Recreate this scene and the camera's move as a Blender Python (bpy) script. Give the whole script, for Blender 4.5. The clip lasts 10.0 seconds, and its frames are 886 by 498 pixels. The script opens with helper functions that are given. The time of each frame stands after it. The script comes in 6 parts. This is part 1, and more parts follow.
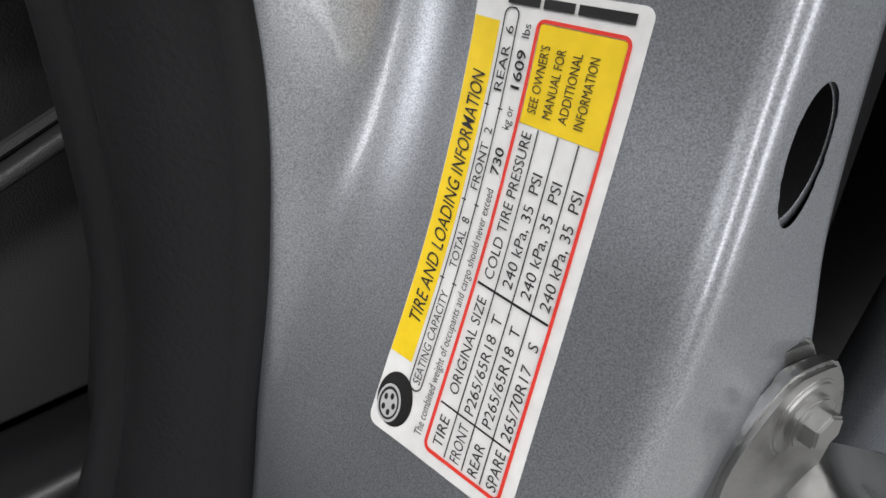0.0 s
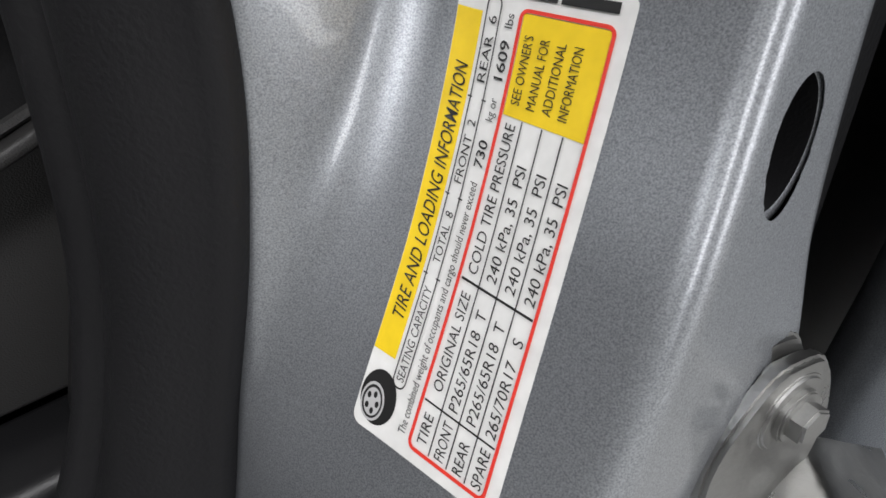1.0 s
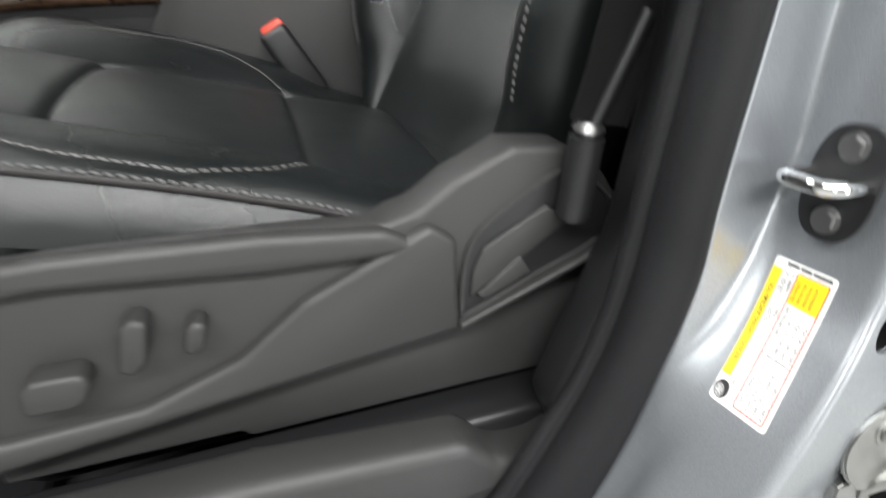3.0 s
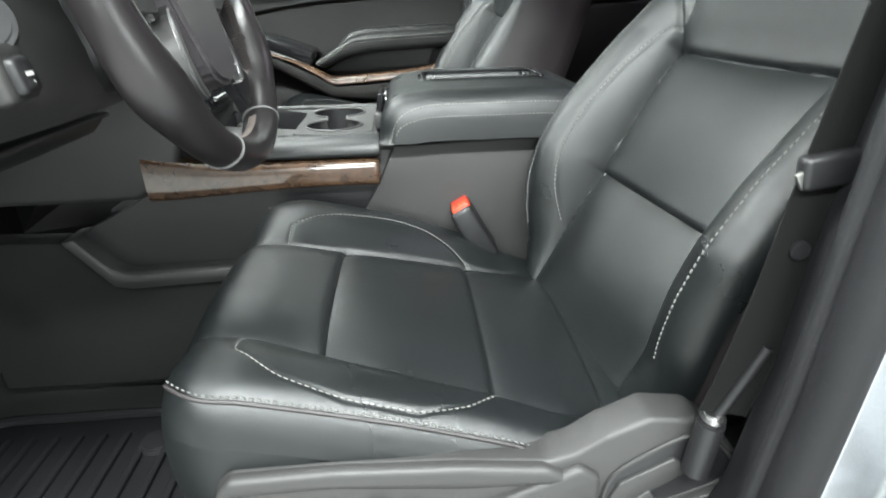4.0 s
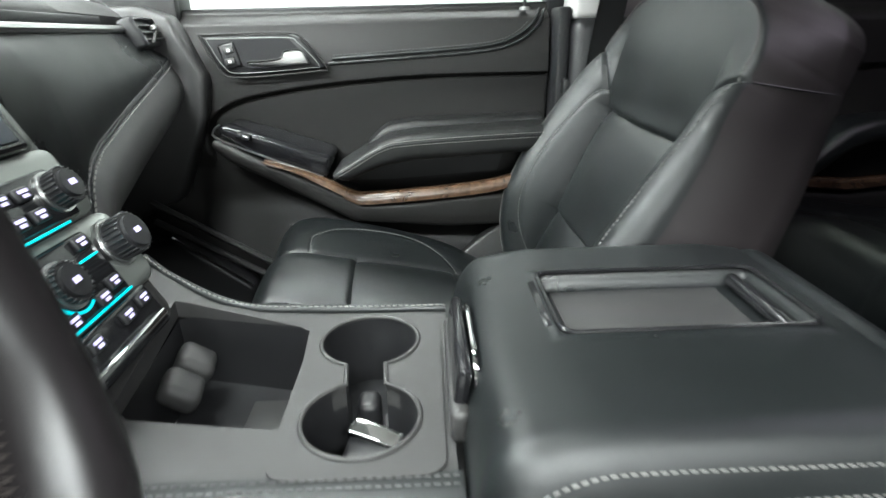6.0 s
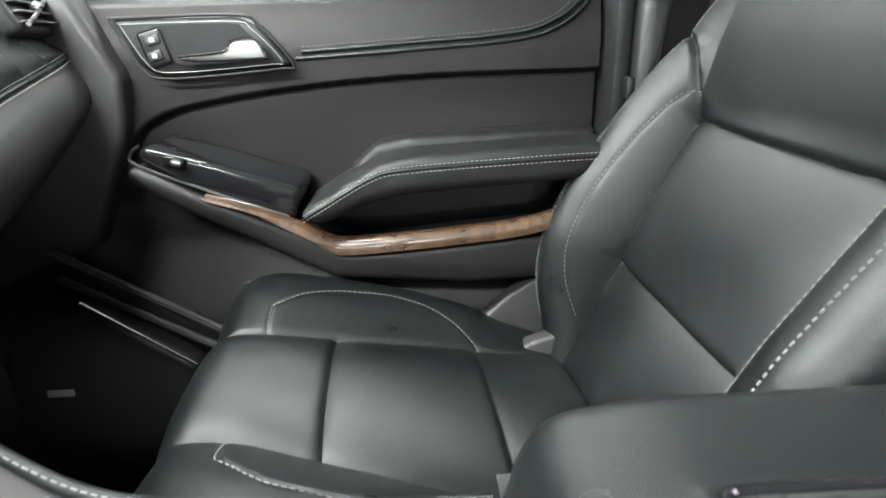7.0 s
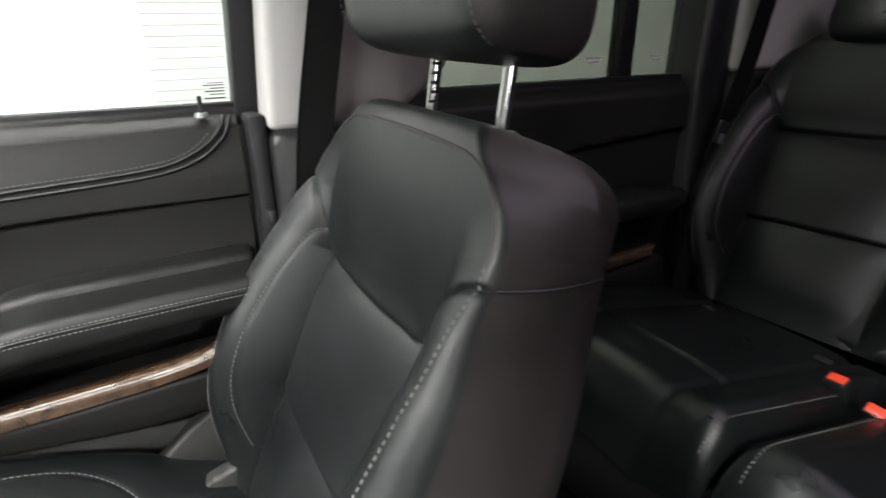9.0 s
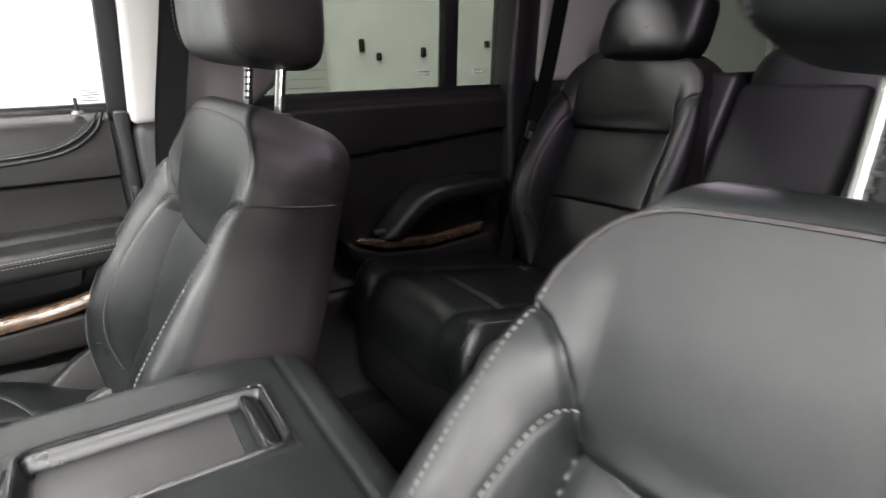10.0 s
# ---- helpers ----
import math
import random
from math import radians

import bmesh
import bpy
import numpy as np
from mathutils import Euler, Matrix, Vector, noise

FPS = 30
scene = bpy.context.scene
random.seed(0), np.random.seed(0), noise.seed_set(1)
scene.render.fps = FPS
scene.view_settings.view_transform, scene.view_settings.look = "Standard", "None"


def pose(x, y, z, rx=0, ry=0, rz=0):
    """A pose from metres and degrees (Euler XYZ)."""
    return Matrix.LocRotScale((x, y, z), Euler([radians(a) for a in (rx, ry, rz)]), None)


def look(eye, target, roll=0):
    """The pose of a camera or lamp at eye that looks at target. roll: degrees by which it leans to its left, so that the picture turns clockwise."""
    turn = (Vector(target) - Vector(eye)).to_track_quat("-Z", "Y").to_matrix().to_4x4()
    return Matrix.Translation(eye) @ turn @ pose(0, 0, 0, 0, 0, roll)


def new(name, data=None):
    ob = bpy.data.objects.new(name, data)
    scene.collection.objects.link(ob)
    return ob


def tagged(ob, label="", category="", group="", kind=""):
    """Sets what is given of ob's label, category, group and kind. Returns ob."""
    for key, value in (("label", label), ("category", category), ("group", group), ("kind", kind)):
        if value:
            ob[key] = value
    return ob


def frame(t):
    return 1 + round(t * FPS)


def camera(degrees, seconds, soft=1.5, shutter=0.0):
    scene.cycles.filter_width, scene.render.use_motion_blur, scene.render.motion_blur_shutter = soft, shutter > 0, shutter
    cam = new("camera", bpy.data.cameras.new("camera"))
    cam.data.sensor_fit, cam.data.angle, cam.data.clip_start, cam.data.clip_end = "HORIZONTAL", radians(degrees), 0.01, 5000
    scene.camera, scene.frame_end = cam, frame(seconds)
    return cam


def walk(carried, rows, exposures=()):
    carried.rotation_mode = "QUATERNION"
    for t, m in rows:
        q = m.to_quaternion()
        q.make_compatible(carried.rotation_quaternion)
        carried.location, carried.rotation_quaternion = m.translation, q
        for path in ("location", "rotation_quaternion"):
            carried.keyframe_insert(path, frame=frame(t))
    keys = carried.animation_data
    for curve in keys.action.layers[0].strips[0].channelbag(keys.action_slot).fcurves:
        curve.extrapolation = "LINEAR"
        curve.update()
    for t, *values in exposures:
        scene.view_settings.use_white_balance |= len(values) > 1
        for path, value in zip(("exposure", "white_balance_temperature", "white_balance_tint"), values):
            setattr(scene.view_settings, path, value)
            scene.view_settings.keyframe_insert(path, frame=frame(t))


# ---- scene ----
cam = camera(76.8, 10.0, shutter=0.3)
PATH = [
    (0, (0.092, 0.11, 0.933), (1.035, 1.414, -0.255), -2.4),
    (0.5, (0.092, 0.112, 0.932), (1.052, 1.402, -0.258), -2.1),
    (1, (0.094, 0.11, 0.931), (1.06, 1.393, -0.261), -2.0),
    (1.5, (0.098, 0.105, 0.932), (1.053, 1.391, -0.267), -2.2),
    (2, (0.091, 0.1, 0.936), (1.053, 1.392, -0.251), -2.3),
    (2.5, (0.012, 0.078, 0.976), (0.855, 1.452, -0.208), -2.6),
    (3, (-0.119, -0.022, 1.076), (0.427, 1.668, 0.157), -1.3),
    (3.2, (-0.139, -0.048, 1.146), (0.285, 1.686, 0.244), -1.2),
    (4.3, (-0.168, -0.074, 1.362), (-0.106, 1.763, 0.576), -1.7),
    (4.5, (-0.16, -0.027, 1.395), (-0.109, 1.813, 0.612), -1.8),
    (5, (-0.141, 0.156, 1.429), (-0.111, 2.005, 0.667), -1.7),
    (5.5, (-0.165, 0.34, 1.432), (-0.134, 2.196, 0.688), -1.6),
    (6, (-0.233, 0.567, 1.416), (-0.188, 2.427, 0.684), -1.4),
    (6.2, (-0.25, 0.652, 1.401), (-0.197, 2.51, 0.662), -1.3),
    (7.3, (-0.254, 0.926, 1.38), (-0.164, 2.797, 0.678), -2.2),
    (7.5, (-0.231, 0.941, 1.387), (-0.104, 2.805, 0.671), -2.4),
    (7.7, (-0.212, 0.957, 1.389), (0.003, 2.818, 0.689), -2.5),
    (8, (-0.164, 0.975, 1.419), (0.152, 2.817, 0.706), -2.6),
    (8.2, (-0.147, 0.98, 1.443), (0.274, 2.801, 0.73), -1.8),
    (8.5, (-0.118, 0.961, 1.495), (0.448, 2.744, 0.787), -2.3),
    (8.6, (-0.095, 0.954, 1.497), (0.492, 2.738, 0.81), -2.3),
    (9, (-0.069, 0.863, 1.525), (0.718, 2.576, 0.857), -1.9),
    (9.5, (-0.041, 0.718, 1.511), (0.884, 2.383, 0.9), -2.0),
    (10, (-0.018, 0.514, 1.502), (0.97, 2.143, 0.893), -1.9),
]
walk(cam, [(t, look(eye, target, roll)) for t, eye, target, roll in PATH],
     exposures=[(0, -2.12, 6300, 13), (2.1, -2.12, 6300, 13), (3.0, -0.9, 6350, 9), (4.3, 0.3, 6100, 3), (5.2, 0.1, 6150, 5), (6.2, -0.05, 6100, 3), (7.5, 0.4, 6350, 8), (8.2, 0.35, 6400, 9), (9.0, -0.3, 6450, 10), (9.5, -0.2, 6450, 10), (10, 0.3, 6500, 12)])


import functools
from mathutils.bvhtree import BVHTree

# ---- world and light ----
world = bpy.data.worlds.new("garage_air")
scene.world = world
world.use_nodes = True
world.node_tree.nodes["Background"].inputs[0].default_value = (1.0, 0.99, 0.97, 1)
world.node_tree.nodes["Background"].inputs[1].default_value = 0.015


def area(name, place, target, sx, sy, watts, colour):
    data = bpy.data.lights.new(name, "AREA")
    data.shape, data.size, data.size_y, data.energy, data.color = "RECTANGLE", sx, sy, watts, colour
    ob = new(name, data)
    ob.matrix_world = look(place, target)
    return ob


COOL = (1.0, 0.985, 0.955)
area("ceiling_tube_light", (-0.2, -2.2, 3.7), (-0.2, -1.9, 0), 6.0, 0.4, 1060, COOL)
area("ceiling_tube_light", (-2.4, 0.8, 3.3), (-1.6, 0.9, 0), 0.5, 4.0, 315, COOL)
area("ceiling_tube_light", (0.0, 3.5, 3.7), (0.0, 3.5, 0), 7.0, 0.5, 290, COOL)
# Two added area lamps, no doorway behind them: they put highlights on the pillar.
area("added_pillar_highlight", (-0.7, -3.95, 1.75), (0.0, 0.4, 1.0), 0.9, 0.7, 55, (1.0, 0.99, 0.97))
area("added_pillar_highlight", (1.9, -3.95, 1.05), (0.2, 0.2, 0.95), 1.7, 1.7, 140, (1.0, 0.99, 0.97))
area("dome_light", (0.8, 1.05, 1.985), (0.75, 1.25, 0.9), 0.34, 0.24, 3.4, (1.0, 0.84, 1.0))


# ---- materials ----
def material(name, colour, rough=0.5, metal=0.0, grain=0.0, grain_size=400.0, wear=0.0, coat=0.0, spec=0.5, wear_size=6.0):
    m = bpy.data.materials.new(name)
    m.use_nodes = True
    nt = m.node_tree
    b = nt.nodes["Principled BSDF"]
    b.inputs["Base Color"].default_value = (*colour, 1)
    b.inputs["Roughness"].default_value = rough
    b.inputs["Metallic"].default_value = metal
    b.inputs["Coat Weight"].default_value = coat
    b.inputs["Specular IOR Level"].default_value = spec
    co = nt.nodes.new("ShaderNodeTexCoord")
    if wear:
        n = nt.nodes.new("ShaderNodeTexNoise")
        n.inputs["Scale"].default_value, n.inputs["Detail"].default_value = wear_size, 6
        nt.links.new(co.outputs["Object"], n.inputs["Vector"])
        r = nt.nodes.new("ShaderNodeMapRange")
        r.inputs[1].default_value, r.inputs[2].default_value = 0.3, 0.7
        r.inputs[3].default_value, r.inputs[4].default_value = rough - wear, rough + wear
        nt.links.new(n.outputs["Fac"], r.inputs[0])
        nt.links.new(r.outputs[0], b.inputs["Roughness"])
        mix = nt.nodes.new("ShaderNodeMixRGB")
        mix.inputs[1].default_value = (*[c * 0.85 for c in colour], 1)
        mix.inputs[2].default_value = (*[min(1, c * 1.18) for c in colour], 1)
        nt.links.new(n.outputs["Fac"], mix.inputs[0])
        nt.links.new(mix.outputs[0], b.inputs["Base Color"])
    if grain:
        n2 = nt.nodes.new("ShaderNodeTexNoise")
        n2.inputs["Scale"].default_value, n2.inputs["Detail"].default_value = grain_size, 3
        nt.links.new(co.outputs["Object"], n2.inputs["Vector"])
        bump = nt.nodes.new("ShaderNodeBump")
        bump.inputs["Strength"].default_value, bump.inputs["Distance"].default_value = grain, 0.001
        nt.links.new(n2.outputs["Fac"], bump.inputs["Height"])
        nt.links.new(bump.outputs[0], b.inputs["Normal"])
    return m


def burl_wood():
    m = material("burl_wood", (0.12, 0.05, 0.02), 0.25, coat=1.0)
    nt = m.node_tree
    b = nt.nodes["Principled BSDF"]
    co = nt.nodes.new("ShaderNodeTexCoord")
    n = nt.nodes.new("ShaderNodeTexNoise")
    n.inputs["Scale"].default_value, n.inputs["Detail"].default_value, n.inputs["Distortion"].default_value = 48, 7, 1.0
    nt.links.new(co.outputs["Object"], n.inputs["Vector"])
    ramp = nt.nodes.new("ShaderNodeValToRGB")
    ramp.color_ramp.elements[0].position, ramp.color_ramp.elements[0].color = 0.28, (0.034, 0.0195, 0.0118, 1)
    ramp.color_ramp.elements[1].position, ramp.color_ramp.elements[1].color = 0.78, (0.096, 0.056, 0.033, 1)
    nt.links.new(n.outputs["Fac"], ramp.inputs[0])
    nt.links.new(ramp.outputs[0], b.inputs["Base Color"])
    b.inputs["Coat Roughness"].default_value = 0.05
    return m


def glass(name, colour):
    m = bpy.data.materials.new(name)
    m.use_nodes = True
    nt = m.node_tree
    b = nt.nodes["Principled BSDF"]
    b.inputs["Base Color"].default_value = (*colour, 1)
    b.inputs["Roughness"].default_value = 0.0
    b.inputs["IOR"].default_value = 1.05
    b.inputs["Transmission Weight"].default_value = 1.0
    return m


def metal_flake():
    m = material("silver_paint", (0.36, 0.375, 0.40), 0.38, metal=0.75, coat=0.8)
    nt = m.node_tree
    b = nt.nodes["Principled BSDF"]
    co = nt.nodes.new("ShaderNodeTexCoord")
    n = nt.nodes.new("ShaderNodeTexNoise")
    n.inputs["Scale"].default_value, n.inputs["Detail"].default_value = 1500, 2
    nt.links.new(co.outputs["Object"], n.inputs["Vector"])
    r = nt.nodes.new("ShaderNodeMapRange")
    r.inputs[1].default_value, r.inputs[2].default_value, r.inputs[3].default_value, r.inputs[4].default_value = 0.3, 0.7, 0.31, 0.36
    nt.links.new(n.outputs["Fac"], r.inputs[0])
    nt.links.new(r.outputs[0], b.inputs["Roughness"])
    b.inputs["Coat Roughness"].default_value = 0.04
    fleck = nt.nodes.new("ShaderNodeTexNoise")
    fleck.inputs["Scale"].default_value, fleck.inputs["Detail"].default_value = 2600, 4
    nt.links.new(co.outputs["Object"], fleck.inputs["Vector"])
    ramp = nt.nodes.new("ShaderNodeValToRGB")
    ramp.color_ramp.elements[0].position, ramp.color_ramp.elements[0].color = 0.3, (0.255, 0.27, 0.288, 1)
    ramp.color_ramp.elements[1].position, ramp.color_ramp.elements[1].color = 0.7, (0.52, 0.547, 0.578, 1)
    nt.links.new(fleck.outputs["Fac"], ramp.inputs[0])
    nt.links.new(ramp.outputs[0], b.inputs["Base Color"])
    return m


def wrinkled(m, strength):
    """Adds broad soft creases below the fine grain of a leather."""
    nt = m.node_tree
    fine = next(n for n in nt.nodes if n.bl_idname == "ShaderNodeBump")
    co = next(n for n in nt.nodes if n.bl_idname == "ShaderNodeTexCoord")
    mp = nt.nodes.new("ShaderNodeMapping")
    mp.inputs["Scale"].default_value = (6, 9, 16)
    mp.inputs["Rotation"].default_value = (0.3, 0.2, 0.5)
    nt.links.new(co.outputs["Object"], mp.inputs["Vector"])
    n = nt.nodes.new("ShaderNodeTexNoise")
    n.inputs["Scale"].default_value, n.inputs["Detail"].default_value, n.inputs["Distortion"].default_value = 1.0, 3, 0.4
    nt.links.new(mp.outputs[0], n.inputs["Vector"])
    b = nt.nodes.new("ShaderNodeBump")
    b.inputs["Strength"].default_value, b.inputs["Distance"].default_value = strength, 0.012
    nt.links.new(n.outputs["Fac"], b.inputs["Height"])
    nt.links.new(b.outputs[0], fine.inputs["Normal"])
    return m


LEATHER = wrinkled(material("black_leather", (0.0073, 0.0087, 0.009), 0.345, grain=0.32, grain_size=1400, wear=0.09, spec=0.52), 0.085)
LEATHER_SIDE = material("black_side_leather", (0.021, 0.0175, 0.0182), 0.46, grain=0.4, grain_size=1100, wear=0.06)
DOOR_LEATHER = material("black_armrest_leather", (0.009, 0.0092, 0.0092), 0.5, grain=0.35, grain_size=1300, wear=0.06, spec=0.36)
PLASTIC = material("dark_grained_plastic", (0.03, 0.0296, 0.0292), 0.46, grain=0.3, grain_size=1500, wear=0.06)
PLASTIC_SOFT = material("soft_door_vinyl", (0.0105, 0.01, 0.0096), 0.5, grain=0.3, grain_size=1300, wear=0.05, spec=0.32)
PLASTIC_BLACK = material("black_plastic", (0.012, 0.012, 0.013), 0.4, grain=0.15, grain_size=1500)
GLOSS_BLACK = material("gloss_black_trim", (0.01, 0.01, 0.011), 0.12)
GREY_TRIM = material("satin_grey_trim", (0.24, 0.25, 0.24), 0.36, metal=0.4, grain=0.1, grain_size=1500)
RUBBER = material("black_rubber_seal", (0.009, 0.009, 0.01), 0.58, grain=0.2, grain_size=700, wear=0.08, spec=0.28)
CARPET = material("black_carpet", (0.008, 0.008, 0.008), 0.95, grain=1.0, grain_size=900)
CHROME = material("chrome", (0.8, 0.8, 0.8), 0.08, metal=1.0)
SATIN = material("satin_silver", (0.55, 0.55, 0.55), 0.28, metal=1.0)
# The airbag cover's lilac sheen is put into this lighter base colour.
AIRBAG = material("lilac_sheen_airbag_vinyl", (0.042, 0.038, 0.041), 0.4, grain=0.3, grain_size=1500, wear=0.08)
STEEL = material("zinc_steel", (0.36, 0.36, 0.35), 0.35, metal=1.0, wear=0.1, wear_size=60, grain=0.2)
THREAD = material("grey_thread", (0.23, 0.226, 0.215), 0.8)
THREAD_SOFT = material("mid_grey_thread", (0.15, 0.15, 0.145), 0.8)
THREAD_BROWN = material("brown_grey_thread", (0.13, 0.11, 0.1), 0.8)
RIM_LEATHER = material("worn_rim_leather", (0.0125, 0.011, 0.0115), 0.3, grain=0.12, grain_size=1400, wear=0.05)
THREAD_DARK = material("dark_grey_thread", (0.12, 0.12, 0.12), 0.8)
HEADLINER = material("light_grey_headliner", (0.5, 0.49, 0.47), 0.9, grain=0.3, grain_size=600)
WOOD = burl_wood()
RED = material("red_plastic", (0.75, 0.06, 0.025), 0.4)
SILVER = metal_flake()
GLASS = glass("clear_glass", (0.97, 1.0, 0.98))
PRIVACY = glass("tinted_privacy_glass", (0.15, 0.165, 0.14))
# Dark grey for the unseen walls and ceiling, so that less light bounces.
WALL_GREY = material("bounce_cutting_wall", (0.16, 0.16, 0.155), 0.8, grain=0.2, grain_size=80, wear=0.05)
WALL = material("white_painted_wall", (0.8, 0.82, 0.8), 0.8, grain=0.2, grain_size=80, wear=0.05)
CONCRETE = material("light_sealed_concrete", (0.3, 0.3, 0.29), 0.42, grain=0.4, grain_size=120, wear=0.1)
WEBBING = material("black_belt_webbing", (0.006, 0.006, 0.006), 0.9, grain=0.6, grain_size=800, spec=0.15)


# ---- mesh helpers ----
def link_mesh(name, verts, faces, mat, parent=None, label="", smooth=True, sharp=40):
    me = bpy.data.meshes.new(name)
    me.from_pydata([tuple(v) for v in verts], [], faces)
    bm = bmesh.new()
    bm.from_mesh(me)
    bmesh.ops.recalc_face_normals(bm, faces=bm.faces)
    bm.to_mesh(me)
    bm.free()
    me.materials.append(mat)
    if smooth:
        me.shade_smooth()
        if sharp:
            me.set_sharp_from_angle(angle=radians(sharp))
    ob = new(name, me)
    if parent:
        ob.parent = parent
    if label:
        ob["label"] = label
    return ob


def part(name, bm, mat, parent=None, label="", sharp=40):
    me = bpy.data.meshes.new(name)
    bmesh.ops.recalc_face_normals(bm, faces=bm.faces)
    bm.to_mesh(me)
    bm.free()
    me.materials.append(mat)
    me.shade_smooth()
    me.set_sharp_from_angle(angle=radians(sharp))
    ob = new(name, me)
    if parent:
        ob.parent = parent
    if label:
        ob["label"] = label
    return ob


def thing(name, label, category, place=(0, 0, 0), group="", kind=""):
    ob = new(name)
    ob.empty_display_size = 0.05
    ob.location = place
    return tagged(ob, label, category, group, kind)


def box(cx, cy, cz, sx, sy, sz, bevel=0.0, seg=2, m=None):
    bm = bmesh.new()
    bmesh.ops.create_cube(bm, size=1, matrix=Matrix.Diagonal((sx, sy, sz, 1)))
    if bevel:
        bmesh.ops.bevel(bm, geom=bm.edges[:], offset=bevel, segments=seg, affect="EDGES", profile=0.5)
    bmesh.ops.transform(bm, matrix=Matrix.Translation((cx, cy, cz)) @ (m or Matrix()), verts=bm.verts)
    return bm


def prism(outline, axis, a, b, bevel=0.0, seg=2):
    """A solid with the given outline, from a to b along the axis. Outline pairs: (y, z), (x, z) or (x, y)."""
    def place(p, h):
        return {"x": (h, p[0], p[1]), "y": (p[0], h, p[1]), "z": (p[0], p[1], h)}[axis]
    bm = bmesh.new()
    lo = [bm.verts.new(place(p, a)) for p in outline]
    hi = [bm.verts.new(place(p, b)) for p in outline]
    bm.faces.new(lo)
    bm.faces.new(hi)
    n = len(outline)
    for i in range(n):
        bm.faces.new((lo[i], lo[(i + 1) % n], hi[(i + 1) % n], hi[i]))
    bmesh.ops.recalc_face_normals(bm, faces=bm.faces)
    if bevel:
        bmesh.ops.bevel(bm, geom=bm.edges[:], offset=bevel, segments=seg, affect="EDGES", profile=0.5, clamp_overlap=True)
    return bm


def cylinder(p, q, r1, r2=None, seg=24, bevel=0.0):
    p, q = Vector(p), Vector(q)
    bm = bmesh.new()
    bmesh.ops.create_cone(bm, cap_ends=True, segments=seg, radius1=r1, radius2=r1 if r2 is None else r2, depth=(q - p).length)
    if bevel:
        bmesh.ops.bevel(bm, geom=[e for e in bm.edges if len(e.link_faces) == 2 and any(len(f.verts) > 4 for f in e.link_faces)],
                        offset=bevel, segments=2, affect="EDGES")
    m = Matrix.Translation((p + q) / 2) @ (q - p).to_track_quat("Z", "Y").to_matrix().to_4x4()
    bmesh.ops.transform(bm, matrix=m, verts=bm.verts)
    return bm


def smooth_line(points, n=60):
    """A smooth curve through the points, as n evenly spaced places."""
    p = np.array(points, float)
    k = len(p)
    e = np.vstack([2 * p[0] - p[1], p, 2 * p[-1] - p[-2]])
    out = []
    for i in range(k - 1):
        a, b, c, d = e[i], e[i + 1], e[i + 2], e[i + 3]
        for t in np.linspace(0, 1, 24, endpoint=False):
            out.append(0.5 * ((2 * b) + (c - a) * t + (2 * a - 5 * b + 4 * c - d) * t * t + (3 * b - a - 3 * c + d) * t ** 3))
    out.append(p[-1])
    out = np.array(out)
    s = np.r_[0, np.cumsum(np.linalg.norm(np.diff(out, axis=0), axis=1))]
    want = np.linspace(0, s[-1], n)
    return np.array([[np.interp(w, s, out[:, j]) for j in range(out.shape[1])] for w in want])


def closed_smooth(points, n=48):
    p = list(points)
    return [tuple(q) for q in smooth_line(p + p[:1], n)[:-1]]


def tube_data(points, radius, seg=10, closed=False, flat=1.0):
    """Vertices and faces of a tube along the points; radius is a number or one for each point."""
    pts = [Vector(p) for p in points]
    n = len(pts)
    rad = radius if hasattr(radius, "__len__") else [radius] * n
    verts, faces = [], []
    up = None
    for i, p in enumerate(pts):
        a = pts[(i - 1) % n] if closed or i else pts[0]
        b = pts[(i + 1) % n] if closed or i < n - 1 else pts[-1]
        d = (b - a).normalized()
        if up is None:
            up = d.orthogonal().normalized()
        up = (up - d * up.dot(d)).normalized()
        side = d.cross(up)
        for j in range(seg):
            w = 2 * math.pi * j / seg
            verts.append(p + rad[i] * (math.cos(w) * up + flat * math.sin(w) * side))
    for i in range(n if closed else n - 1):
        for j in range(seg):
            i2 = (i + 1) % n
            faces.append((i * seg + j, i * seg + (j + 1) % seg, i2 * seg + (j + 1) % seg, i2 * seg + j))
    if not closed:
        faces.append(tuple(range(seg)))
        faces.append(tuple(range((n - 1) * seg, n * seg)))
    return verts, faces


def tube(name, points, radius, mat, parent=None, label="", seg=10, closed=False):
    v, f = tube_data(points, radius, seg, closed)
    return link_mesh(name, v, f, mat, parent, label)


def stitches(name, line, mat, parent, length=0.005, gap=0.002, r=0.0006, lift=(0, 0, 0)):
    """A row of single stitches along a line of places."""
    p = np.array([tuple(q) for q in line], float) + np.array(lift)
    s = np.r_[0, np.cumsum(np.linalg.norm(np.diff(p, axis=0), axis=1))]
    verts, faces = [], []
    at = 0.0
    while at + length < s[-1]:
        a, b = (Vector([np.interp(w, s, p[:, j]) for j in range(3)]) for w in (at, at + length))
        d = (b - a).normalized()
        u = d.orthogonal().normalized()
        w = d.cross(u)
        k = len(verts)
        for q, rr in ((a, 0.4 * r), (a.lerp(b, 0.2), r), (a.lerp(b, 0.8), r), (b, 0.4 * r)):
            verts += [q + rr * u, q + rr * w, q - rr * u, q - rr * w]
        for i in range(3):
            for j in range(4):
                faces.append((k + 4 * i + j, k + 4 * i + (j + 1) % 4, k + 4 * i + 4 + (j + 1) % 4, k + 4 * i + 4 + j))
        faces += [(k, k + 1, k + 2, k + 3), (k + 12, k + 13, k + 14, k + 15)]
        at += length + gap
    return tagged(link_mesh(name, verts, faces, mat, parent, sharp=0), kind="stuff")


